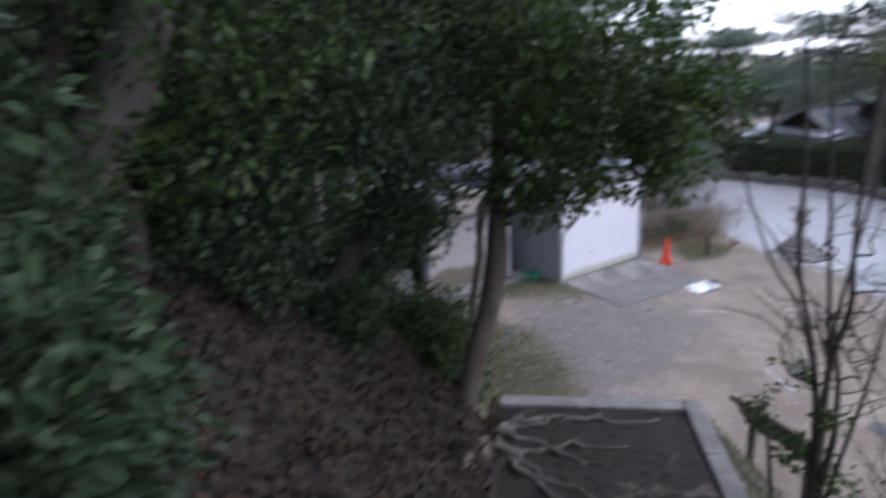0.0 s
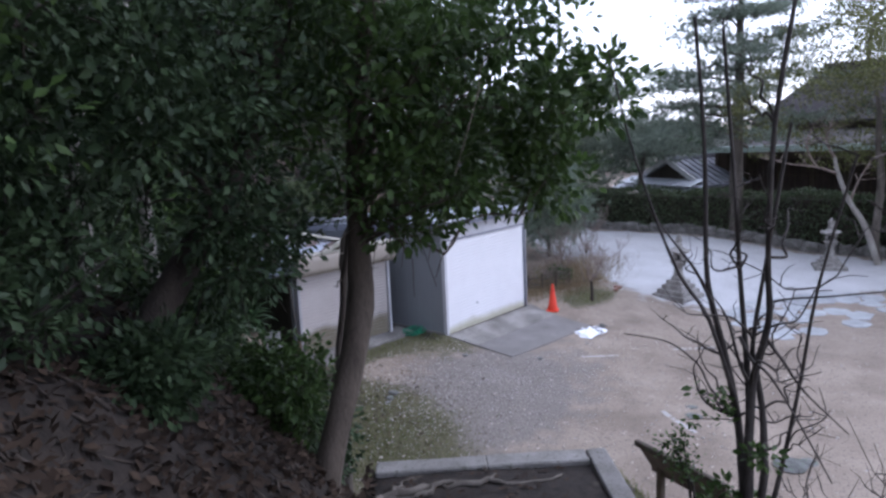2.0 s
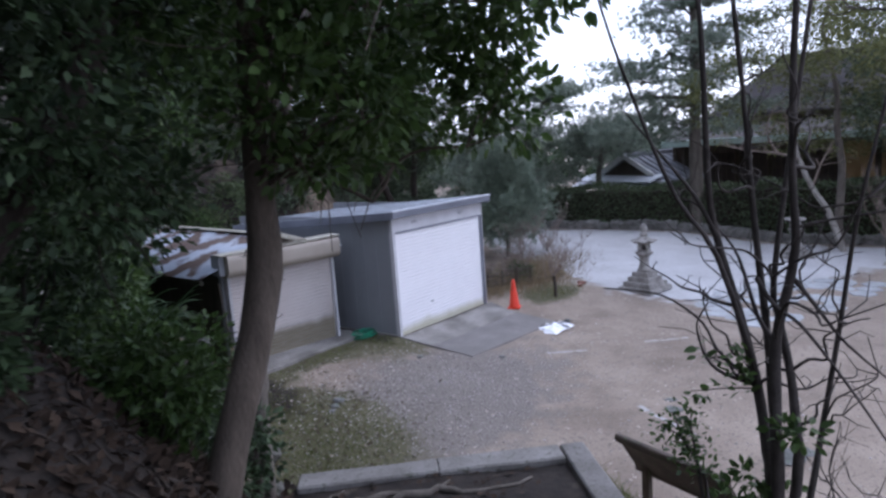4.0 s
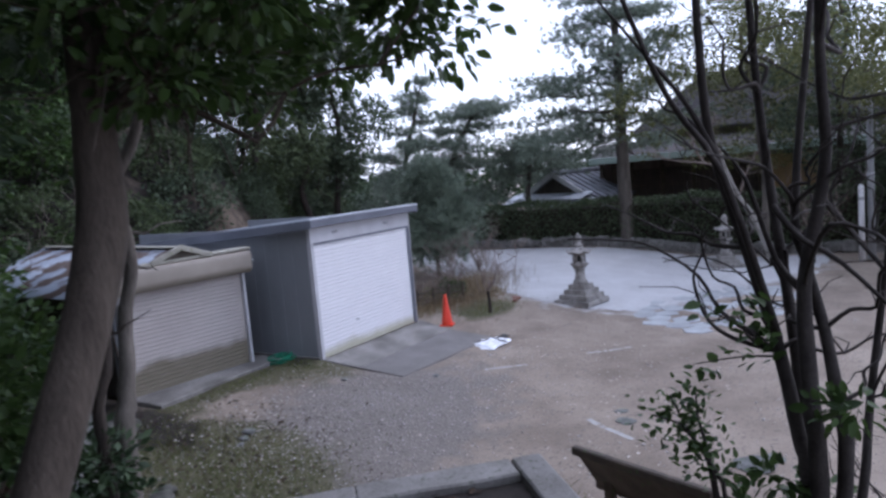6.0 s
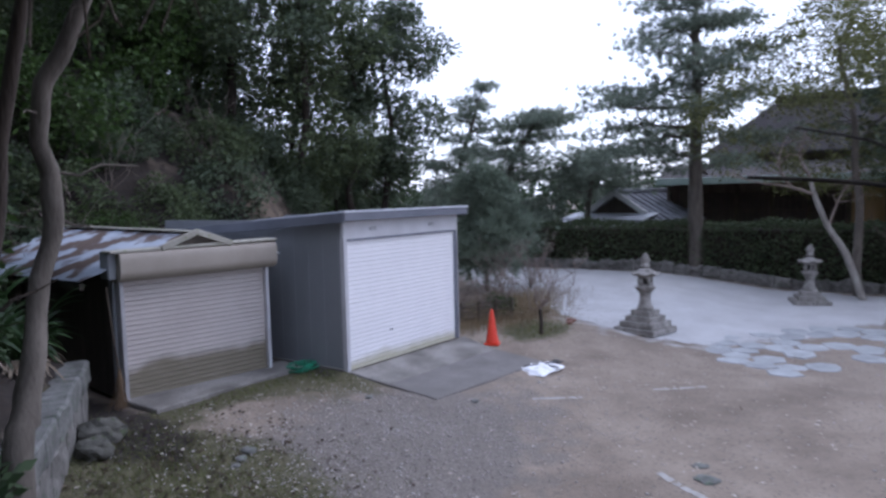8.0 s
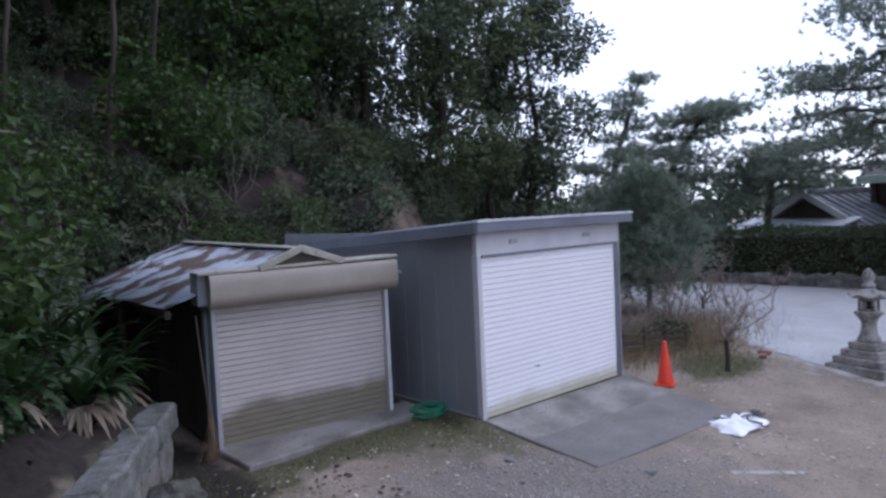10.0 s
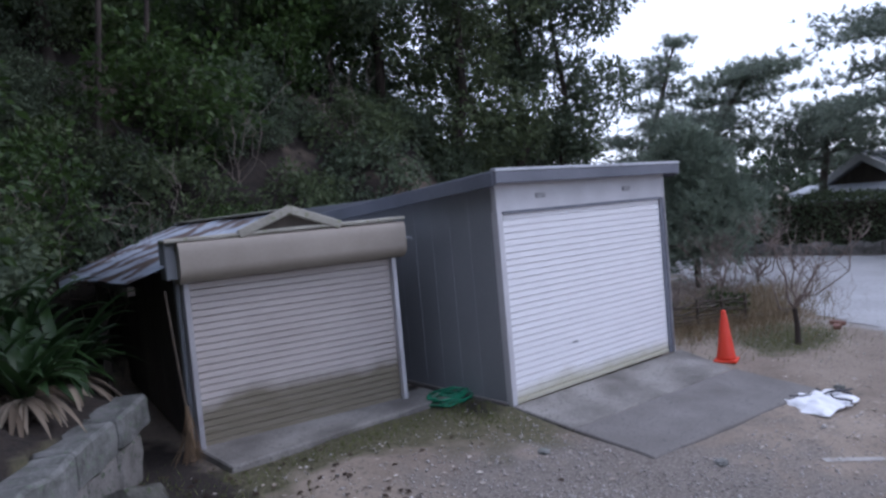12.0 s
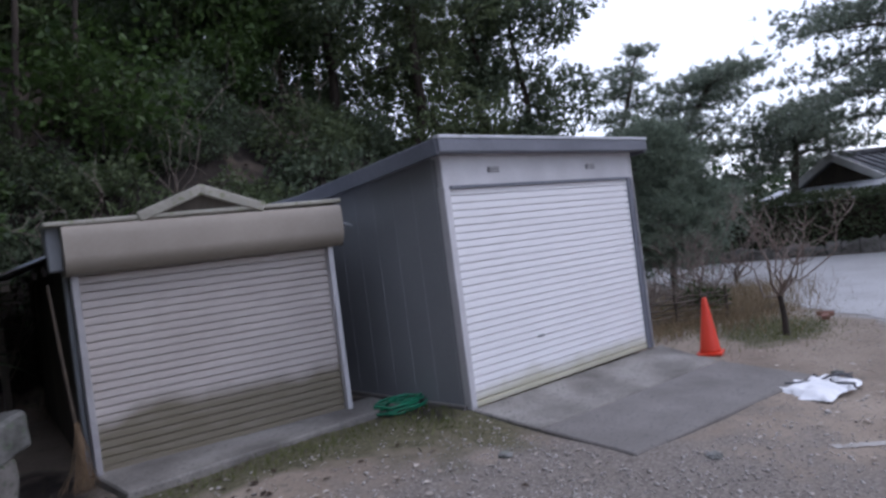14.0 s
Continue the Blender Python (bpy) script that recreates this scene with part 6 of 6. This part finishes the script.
def build_gabled_house():
    """Local x to the back, y along the gable front to the left as seen from the road."""
    house = thing("gabled_house", "low house with a tiled gable roof and pale barge boards", "house", (16.85, 2.75, -0.3), -20)
    part("wall", block((4.5, 3.0, 1.9), (2.6, 0, 0.95), 0.02), HOUSE_WOOD, house, "dark board wall")
    half, eave, apex = 1.4, 2.02, 2.78
    roof_plane("roof", [(0.0, half, eave), (5.2, half, eave), (5.2, 0, apex), (0.0, 0, apex)], TILE, house, 14, "grey tiled roof slope")
    roof_plane("roof", [(5.2, -half - 0.5, eave - 0.2), (0.0, -half - 0.5, eave - 0.2), (0.0, 0, apex), (5.2, 0, apex)], TILE, house, 14, "grey tiled roof slope")
    for s in (1, -1):
        length = math.hypot(half, apex - eave) + 0.15
        tilt = -s * math.degrees(math.atan2(apex - eave, half))
        part("barge_board", block((0.07, length, 0.2), (-0.05, s * half / 2, (eave + apex) / 2 + 0.02), 0.008, turn=pose(0, 0, 0, tilt, 0, 0)), POLE_WHITE, house, "pale barge board")
    part("gable_wall", prism([(-1.3, 1.95), (1.3, 1.95), (0, 2.62)], -0.05, 0.0), DARK_WOOD, house, "dark gable infill").matrix_basis = pose(0.08, 0, 0, 90, 0, 90)
    for z, reach in ((2.0, 0.35), (1.78, 0.75)):
        part("pent_roof", block((0.9, 3.5 + reach, 0.05), (-reach * 0.5 - 0.1, 0.1, z - 0.06), 0.01, turn=pose(0, 0, 0, 0, -14, 0)), METAL_ROOF, house, "pale sheet pent roof")
    part("ridge", block((5.3, 0.22, 0.18), (2.6, 0, apex + 0.06), 0.05, 2), TILE, house, "ridge of stacked tiles")
    return house


build_gabled_house()


def build_long_house():
    """Local x to the back, y along the front (towards the left as seen from the road)."""
    house = thing("long_house", "old wooden house with green copper eave and dark roof", "house", (18.3, -4.0, -0.3), 7.5)
    L = 11.0
    part("wall", block((6.0, L - 0.6, 3.3), (4.0, 0, 1.65), 0.02), HOUSE_WOOD, house, "dark board wall")
    rng = random.Random(3)
    for k in range(9):
        y = L / 2 - 0.8 - k * 1.15
        part("post", block((0.16, 0.16, 3.1), (0.95, y + 0.55, 1.55), 0.01), BROWN_WOOD, house)
        if k in (5, 6):
            part("plaster_panel", block((0.06, 0.95, 1.3), (0.97, y, 2.2), 0.01), OCHRE, house, "ochre plaster panel")
        elif k in (0,):
            part("plaster_panel", block((0.06, 0.4, 1.6), (0.97, y, 2.2), 0.01), BROWN_WOOD, house, "brown timber panel")
        else:
            window = part("window", block((0.05, 0.98, 1.25), (0.96, y, 2.05), 0.01), LATTICE, house, "dark lattice window")
            for j in range(5):
                part("lattice_bar", block((0.04, 0.035, 1.25), (0.925, y - 0.4 + j * 0.2, 2.05), 0.005), BROWN_WOOD, window)
            part("lattice_bar", block((0.04, 0.98, 0.04), (0.925, y, 2.05), 0.005), BROWN_WOOD, window)
    part("low_wall_panel", block((0.07, L - 0.8, 1.2), (0.97, 0, 0.6), 0.01), HOUSE_WOOD, house)
    roof_plane("pent_roof", [(0.0, -L / 2, 3.17), (0.0, L / 2, 3.17), (1.6, L / 2, 3.75), (1.6, -L / 2, 3.75)], SHINGLE, house, 34, "grey lower roof slope", lift=0.035)
    part("copper_eave", block((0.14, L + 0.1, 0.24), (-0.07, 0, 3.12), 0.02, 2), COPPER, house, "green copper edge of the eave")
    part("upper_wall", block((3.0, L - 2.2, 0.7), (3.4, -0.4, 3.9), 0.02), HOUSE_WOOD, house)
    # steep hipped main roof, dark like old thatch
    bm = bmesh.new()
    foot = [bm.verts.new(p) for p in ((1.3, -L / 2 + 0.3, 4.0), (1.3, L / 2 - 1.2, 4.0), (7.2, L / 2 - 1.2, 4.0), (7.2, -L / 2 + 0.3, 4.0))]
    top = [bm.verts.new(p) for p in ((4.0, -L / 2 + 2.6, 6.1), (4.0, L / 2 - 3.6, 6.1), (4.5, L / 2 - 3.6, 6.1), (4.5, -L / 2 + 2.6, 6.1))]
    bm.faces.new(foot[::-1])
    bm.faces.new(top)
    for i in range(4):
        bm.faces.new((foot[i], foot[(i + 1) % 4], top[(i + 1) % 4], top[i]))
    bmesh.ops.recalc_face_normals(bm, faces=bm.faces)
    bmesh.ops.bevel(bm, geom=bm.edges[:], offset=0.12, segments=2, affect="EDGES")
    part("main_roof", bm, THATCH, house, "dark steep thatch-like roof")
    part("roof_crest", block((0.7, 4.8, 0.3), (4.25, -0.5, 6.2), 0.1, 2), THATCH, house)
    return house


build_long_house()


def build_poles():
    pole = thing("utility_pole", "slim grey steel pole at the edge of the yard", "pole", (13.0, -7.72, spot(13.0, -7.72)))
    part("shaft", lathe([(0.09, 0), (0.085, 1.5), (0.075, 4.6), (0.05, 4.62)], 16), POLE_GREY, pole, smooth=True)
    part("band", lathe([(0.1, 2.2), (0.1, 2.28)], 16), METAL_FRAME, pole)
    part("base_plate", block((0.24, 0.24, 0.04), (0, 0, 0.03), 0.008), POLE_GREY, pole)
    post = thing("marker_post", "white painted marker post at the edge of the yard", "post", (12.72, -7.5, spot(12.72, -7.5)))
    part("shaft", lathe([(0.07, 0), (0.07, 1.95), (0.05, 2.0), (0.01, 2.02)], 16), POLE_WHITE, post, smooth=True)
    part("band", lathe([(0.075, 1.6), (0.075, 1.68)], 16), POLE_GREY, post)


build_poles()


def build_red_hall():
    hall = thing("red_hut", "small red-walled hut with a dark roof", "hut", (17.6, -10.0, -0.4), 10)
    part("wall", block((2.0, 2.6, 1.3), (0, 0, 0.65), 0.02), RED, hall, "red lacquered board wall")
    for y in (-1.25, -0.42, 0.42, 1.25):
        part("post", block((0.12, 0.12, 1.35), (-0.98, y, 0.67), 0.01), RED, hall)
    roof_plane("roof", [(-1.5, -1.7, 1.3), (-1.5, 1.7, 1.3), (0, 1.7, 1.95), (0, -1.7, 1.95)], TILE, hall, 12, "dark tiled roof", lift=0.03)
    roof_plane("roof", [(1.5, 1.7, 1.3), (1.5, -1.7, 1.3), (0, -1.7, 1.95), (0, 1.7, 1.95)], TILE, hall, 12, "dark tiled roof", lift=0.03)
    return hall


build_red_hall()


def build_far_woods():
    """Low distant woods that close the horizon."""
    rng = np.random.default_rng(77)
    ends, cores = [], []
    for k in range(110):
        a = math.radians(-105 + 210 * (k + rng.uniform(-0.5, 0.5)) / 110)
        d = rng.uniform(42, 62)
        h, r = rng.uniform(2.2, 4.2), rng.uniform(1.8, 3.2)
        c = np.array((d * math.cos(a), d * math.sin(a), 0.0))
        q = rng.normal(0, 1, (26, 3))
        q /= np.linalg.norm(q, axis=1, keepdims=True)
        ends.append(c + q * (r, r, h * 0.5) + (0, 0, h * 0.45))
    pts, ways = clump_points(np.concatenate(ends), 0.9, 12, rng)
    woods = tagged(new("far_woods", leaves("far_woods", pts, ways, 0.75, LEAF_DARK, rng, True)), "distant dark woods closing the horizon", "woods", kind="stuff")
    return woods


build_far_woods()


# pale flat stones lying about the yard
for n, (x, y, s) in enumerate(((-1.0, -6.6, 0.22), (-0.75, -6.75, 0.12), (-0.2, -5.05, 0.13), (0.1, -4.9, 0.09))):
    boulder((x, y), s, n + 30.3, STONE_PALE, "pale flat stone sunk in the yard", 0.12)
stake = thing("wooden_stake", "short dark wooden stake below the landing", "stake", (-4.75, -7.78, spot(-4.75, -7.78) - 0.05))
part("shaft", lathe([(0.045, 0), (0.045, 1.3), (0.038, 1.31)], 12), BROWN_WOOD, stake, smooth=True)


# ---- plants beside the small shed ----
def strap_leaves(name, base_points, count, length, width, mat, rng, rise=0.8, sag=0.9):
    """Long arching leaves that spring from a crown."""
    verts, faces = [], []
    for n in range(count):
        b = Vector(base_points[n % len(base_points)])
        a = rng.uniform(0, 2 * math.pi)
        size = length * rng.uniform(0.6, 1.15)
        out = Vector((math.cos(a), math.sin(a), 0))
        up = rise * rng.uniform(0.5, 1.2)
        across = Vector((-math.sin(a), math.cos(a), 0))
        off = len(verts)
        for i in range(8):
            f = i / 7
            p = b + out * (size * f * 0.8) + Vector((0, 0, size * (up * f - sag * f * f)))
            w = width * math.sin(math.pi * min(1, 0.12 + 0.88 * f)) * 0.5 + 0.002
            verts += [p + across * w + Vector((0, 0, w * 0.5)), p, p - across * w + Vector((0, 0, w * 0.5))]
        for i in range(7):
            k = off + 3 * i
            faces += [(k, k + 1, k + 4, k + 3), (k + 1, k + 2, k + 5, k + 4)]
    return bulk(name, [tuple(v) for v in verts], faces, mat, smooth=True)


def build_strap_plant(at, seed, green, dry, size=0.85):
    rng = np.random.default_rng(seed)
    base = (at[0], at[1], spot(*at))
    plant = thing("broad_leaved_plant", "clump of broad arching green leaves with withered ones below", "plant", base, group="clumps beside the small shed")
    crowns = [(rng.normal(0, 0.14), rng.normal(0, 0.14), 0.05) for _ in range(5)]
    child("leaf_fan", strap_leaves("leaf_fan", crowns, green, size, 0.1, LEAF_CYCAD, rng, 1.35, 0.8), plant, "green arching leaves")
    if dry:
        child("withered_fan", strap_leaves("withered_fan", crowns, dry, size * 0.72, 0.055, LEAF_DRY, rng, 0.4, 0.75), plant, "pale withered leaves")
    return plant


for n, (x, y, g, d, s) in enumerate(((-3.55, 1.75, 50, 75, 0.8), (-3.95, 1.15, 42, 60, 0.7), (-4.2, 1.85, 55, 8, 1.0), (-3.6, 2.5, 50, 8, 0.95), (-4.6, 1.1, 44, 10, 0.9), (-4.8, 0.3, 34, 8, 0.75), (-4.9, 2.2, 50, 0, 1.1))):
    build_strap_plant((x, y), 300 + n, g, d, s)


# ---- roots, litter, gravel and grass ----
def build_roots():
    roots = thing("tree_roots", "bare gnarled roots crossing the earth landing", "roots", kind="")
    rng = np.random.default_rng(401)
    ways = [((-0.75, -2.05), (-0.3, -1.0)), ((-0.75, -2.0), (-1.2, -1.0)), ((-0.9, -2.1), (-1.7, -1.2)), ((-0.6, -1.95), (-0.35, -0.45)), ((-1.0, -2.1), (-0.9, -0.8)), ((-0.7, -2.0), (-0.25, -1.7)), ((-1.2, -1.9), (-2.0, -1.3))]
    for (u0, v0), (u1, v1) in ways:
        a, b = uv(u0, v0), uv(u1, v1)
        line = bent((a[0], a[1], 0), (b[0], b[1], 0), 16, 0.03, rng)
        pts = [Vector((p.x, p.y, spot(p.x, p.y) + 0.012 + 0.03 * math.sin(i * 0.9) * (1 - i / 16))) for i, p in enumerate(line)]
        child("root", limb_mesh("root", [(pts, taper(0.04, 0.008, len(pts)))], BARK_GREY, 8, 0.12, int(abs(u0) * 10)), roots)
    return roots


build_roots()


def scatter_leaves(name, label, category, xs, ys, size, mat, seed, lift=0.012, flat_ways=0.15):
    rng = np.random.default_rng(seed)
    z = terrain(xs, ys) + lift
    n = len(xs)
    ways = np.stack([rng.normal(0, 1, n), rng.normal(0, 1, n), rng.normal(0, flat_ways, n)], 1)
    return tagged(new(name, leaves(name, np.stack([xs, ys, z], 1), ways, size, mat, rng, True, 1.2, 3.0)), label, category, kind="stuff")


rng_l = np.random.default_rng(500)
lu, lv = rng_l.uniform(-7, 1.0, 16000), -2.05 - np.abs(rng_l.normal(0, 1.6, 16000))
lx, ly = CORNER[0] + lu * U[0] + lv * V[0], CORNER[1] + lu * U[1] + lv * V[1]
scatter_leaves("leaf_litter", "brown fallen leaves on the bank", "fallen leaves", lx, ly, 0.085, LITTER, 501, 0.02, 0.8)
lu, lv = rng_l.uniform(-3, 0, 700), rng_l.uniform(-2.1, -0.3, 700) - 0.3 * rng_l.random(700)
scatter_leaves("landing_litter", "brown fallen leaves on the landing", "fallen leaves", CORNER[0] + lu * U[0] + lv * V[0], CORNER[1] + lu * U[1] + lv * V[1], 0.06, LITTER, 502)
hx, hy = rng_l.uniform(-7, 7, 9000), rng_l.uniform(-2.5, 10, 9000)
keep = hill(hx, hy)[0] > 0.25
scatter_leaves("slope_litter", "brown fallen leaves on the hillside", "fallen leaves", hx[keep], hy[keep], 0.08, LITTER, 503, 0.015, 0.4)
yx, yy = rng_l.uniform(-5.2, 3.5, 650), rng_l.uniform(-6.0, 0.3, 650)
keep = (hill(yx, yy)[0] < -0.25) & (((yx > -0.1) & (yx < 2.9) & (yy > -1.75)) == False)
scatter_leaves("yard_litter", "scattered dry leaves on the yard", "fallen leaves", yx[keep], yy[keep], 0.055, LITTER_PALE, 504)
yx, yy = rng_l.normal(-3.4, 0.9, 900), rng_l.normal(-0.9, 1.1, 900)
keep = hill(yx, yy)[0] < -0.2
scatter_leaves("wall_litter", "dry leaves gathered below the retaining wall", "fallen leaves", yx[keep], yy[keep], 0.06, LITTER, 505)


def scatter_twigs():
    """Fallen twigs and root ends on the bank."""
    rng = np.random.default_rng(531)
    limbs = []
    for _ in range(260):
        u, v = rng.uniform(-6.5, 1.0), -2.15 - abs(rng.normal(0, 1.1))
        x, y = uv(u, v)
        a, size = rng.uniform(0, math.pi), rng.uniform(0.15, 0.7)
        line = bent((x, y, 0), (x + math.cos(a) * size, y + math.sin(a) * size, 0), 6, 0.06, rng)
        limbs.append(([Vector((p.x, p.y, spot(p.x, p.y) + 0.012)) for p in line], taper(rng.uniform(0.005, 0.016), 0.003, 7)))
    return tagged(new("fallen_twigs", limb_mesh("fallen_twigs", limbs, BARK, 5, 0.08)), "fallen twigs and root ends on the bank", "twigs", kind="stuff")


scatter_twigs()


def scatter_pebbles(name, label, xs, ys, sizes, seed):
    rng = np.random.default_rng(seed)
    shape = np.array([(1, 0, 0), (0.2, 0.95, 0.1), (-0.9, 0.3, 0), (-0.3, -0.9, 0.05), (0.1, 0.1, 0.75), (0, 0, -0.5)])
    tri = np.array([(0, 1, 4), (1, 2, 4), (2, 3, 4), (3, 0, 4), (1, 0, 5), (2, 1, 5), (3, 2, 5), (0, 3, 5)])
    n = len(xs)
    a = rng.uniform(0, 2 * math.pi, n)
    ca, sa = np.cos(a)[:, None], np.sin(a)[:, None]
    k = shape[None] * rng.uniform(0.6, 1.3, (n, 1, 3)) * sizes[:, None, None]
    verts = np.stack([k[..., 0] * ca - k[..., 1] * sa, k[..., 0] * sa + k[..., 1] * ca, k[..., 2]], -1)
    verts += np.stack([xs, ys, terrain(xs, ys) + 0.004], 1)[:, None]
    return tagged(new(name, bulk(name, verts.reshape(-1, 3), (tri[None] + (np.arange(n) * 6)[:, None, None]).reshape(-1, 3), PEBBLE)), label, "gravel", kind="stuff")


def on_yard(x, y):
    u = (x - CORNER[0]) * U[0] + (y - CORNER[1]) * U[1]
    v = (x - CORNER[0]) * V[0] + (y - CORNER[1]) * V[1]
    slab = ((x > -0.1) & (x < 3.1) & (y > -1.8)) | ((x > -2.8) & (x < -0.1) & (y > 0.55)) | (y > 0.9)
    stair = (u < 2.6) & (v > -2.2) & (v < 1.4)
    return (hill(x, y)[0] < -0.3) & ~slab & ~stair


px, py = np.concatenate([rng_l.normal(-1.4, 1.5, 5000), rng_l.uniform(-5, 8, 2500)]), np.concatenate([rng_l.normal(-1.9, 1.0, 5000), rng_l.uniform(-8, 0.5, 2500)])
keep = on_yard(px, py)
px, py = px[keep], py[keep]
scatter_pebbles("yard_gravel", "loose grey gravel on the sandy yard", px, py, np.abs(rng_l.normal(0.0, 0.007, len(px))) + 0.004, 511)
px, py = rng_l.normal(-0.4, 1.2, 1500), rng_l.normal(-1.8, 0.7, 1500)
keep = on_yard(px, py)
scatter_pebbles("pale_stones", "pale broken stones lying in the gravel", px[keep], py[keep], rng_l.uniform(0.006, 0.015, int(keep.sum())), 512)
for n, (x, y, s) in enumerate(((-2.78, -1.18, 0.07), (-2.62, -1.1, 0.09), (-2.9, -1.25, 0.05), (0.35, -1.95, 0.06), (-0.55, -0.9, 0.06), (3.0, -1.8, 0.06))):
    boulder((x, y), s, n + 20.3, STONE_PALE, "small pale flat stone on the yard", 0.35)


def grass(name, label, xs, ys, height, mat, seed):
    rng = np.random.default_rng(seed)
    n = len(xs)
    c = np.stack([xs, ys, terrain(xs, ys) - 0.005], 1)
    tip = np.stack([rng.normal(0, 0.45, n), rng.normal(0, 0.45, n), np.ones(n)], 1) * (height * rng.uniform(0.5, 1.3, (n, 1)))
    a = rng.uniform(0, math.pi, n)
    side = np.stack([np.cos(a), np.sin(a), np.zeros(n)], 1) * 0.004
    verts = np.stack([c - side, c + side, c + tip], 1)
    return tagged(new(name, bulk(name, verts.reshape(-1, 3), np.arange(n * 3).reshape(-1, 3), mat)), label, "grass", kind="stuff")


def tuft_places(spots, each, rng):
    out = [np.stack([rng.normal(x, rx, int(each * rx * ry * 4)), rng.normal(y, ry, int(each * rx * ry * 4))], 1) for x, y, rx, ry in spots]
    return np.concatenate(out)


g = tuft_places([(4.7, -0.55, 0.55, 0.3), (5.6, 1.2, 1.3, 0.8), (-3.5, -0.6, 0.5, 0.8), (-1.2, 0.42, 0.8, 0.13), (-4.4, -2.6, 0.5, 0.6), (-3.6, -2.0, 0.7, 0.6), (-0.35, 0.1, 0.15, 0.25)], 2600, rng_l)
g = g[hill(g[:, 0], g[:, 1])[0] < -0.05]
grass("short_grass", "short sparse grass at the edges of the yard", g[:, 0], g[:, 1], 0.05, GRASS, 521)
g = tuft_places([(4.4, 1.0, 0.7, 0.5), (5.6, 0.4, 0.8, 0.4), (7.4, 1.4, 0.9, 0.5)], 1500, rng_l)
grass("dry_grass", "dry brown grass around the shrubs", g[:, 0], g[:, 1], 0.28, DRY_GRASS, 522)
gu, gv = rng_l.uniform(-3, 1.2, 3000), 0.05 + np.abs(rng_l.normal(0, 0.45, 3000))
grass("bank_grass", "short grass on the bank beside the landing", CORNER[0] + gu * U[0] + gv * V[0], CORNER[1] + gu * U[1] + gv * V[1], 0.09, GRASS, 523)


# ---- flagstones and worn lines on the yard ----
def build_flags():
    paving = thing("flagstone_paving", "irregular pale flagstones set in the yard near the lantern", "paving", kind="structure")
    rng = random.Random(17)
    outline = [(6.6, -2.95), (5.2, -3.7), (4.6, -5.1), (5.8, -5.7), (7.6, -6.3), (9.5, -6.6), (9.8, -5.4), (8.5, -4.2)]
    n = 0
    y = -6.6
    while y < -2.9:
        x = 4.4 + rng.uniform(0, 0.3)
        while x < 10:
            w, h = rng.uniform(0.38, 0.72), 0.46
            cx, cy = x + w / 2, y + h / 2 + rng.uniform(-0.06, 0.06)
            if bool(inside_outline(np.array([cx]), np.array([cy]), outline)[0]) and rng.random() > 0.12:
                k = rng.randint(5, 7)
                pts = [(cx + math.cos(2 * math.pi * i / k + 0.4) * w * 0.63 * rng.uniform(0.85, 1.05), cy + math.sin(2 * math.pi * i / k + 0.4) * h * 0.66 * rng.uniform(0.85, 1.05)) for i in range(k)]
                z = spot(cx, cy)
                bm = prism(pts, z - 0.05, z + 0.016)
                bmesh.ops.bevel(bm, geom=[e for e in bm.edges if e.verts[0].co.z > z and e.verts[1].co.z > z], offset=0.012, segments=1, affect="EDGES")
                part("flagstone", bm, FLAG, paving)
                n += 1
            x += w + 0.04
        y += 0.48
    return paving


build_flags()


def worn_line(a, b, width):
    n, verts, faces = 24, [], []
    a, b = Vector((*a, 0)), Vector((*b, 0))
    side = Vector((-(b - a).y, (b - a).x, 0)).normalized() * width / 2
    for i in range(n + 1):
        p = a.lerp(b, i / n)
        for s in (1, -1):
            q = p + side * s * (1 + 0.5 * noise.noise((i * 0.9, s * 5.0, a.x)))
            verts.append((q.x, q.y, spot(q.x, q.y) + 0.006))
    for i in range(n):
        if noise.noise((i * 0.6, a.x * 3, 1.0)) > -0.3:
            faces.append((2 * i, 2 * i + 1, 2 * i + 3, 2 * i + 2))
    return tagged(new("parking_line", mesh("parking_line", verts, faces, PAINT_LINE)), "worn white parking line on the yard", "marking", kind="structure")


worn_line((2.72, -3.5), (3.3, -4.1), 0.08)
worn_line((1.0, -2.45), (1.6, -2.9), 0.07)
worn_line((-0.3, -4.6), (-0.75, -5.3), 0.08)
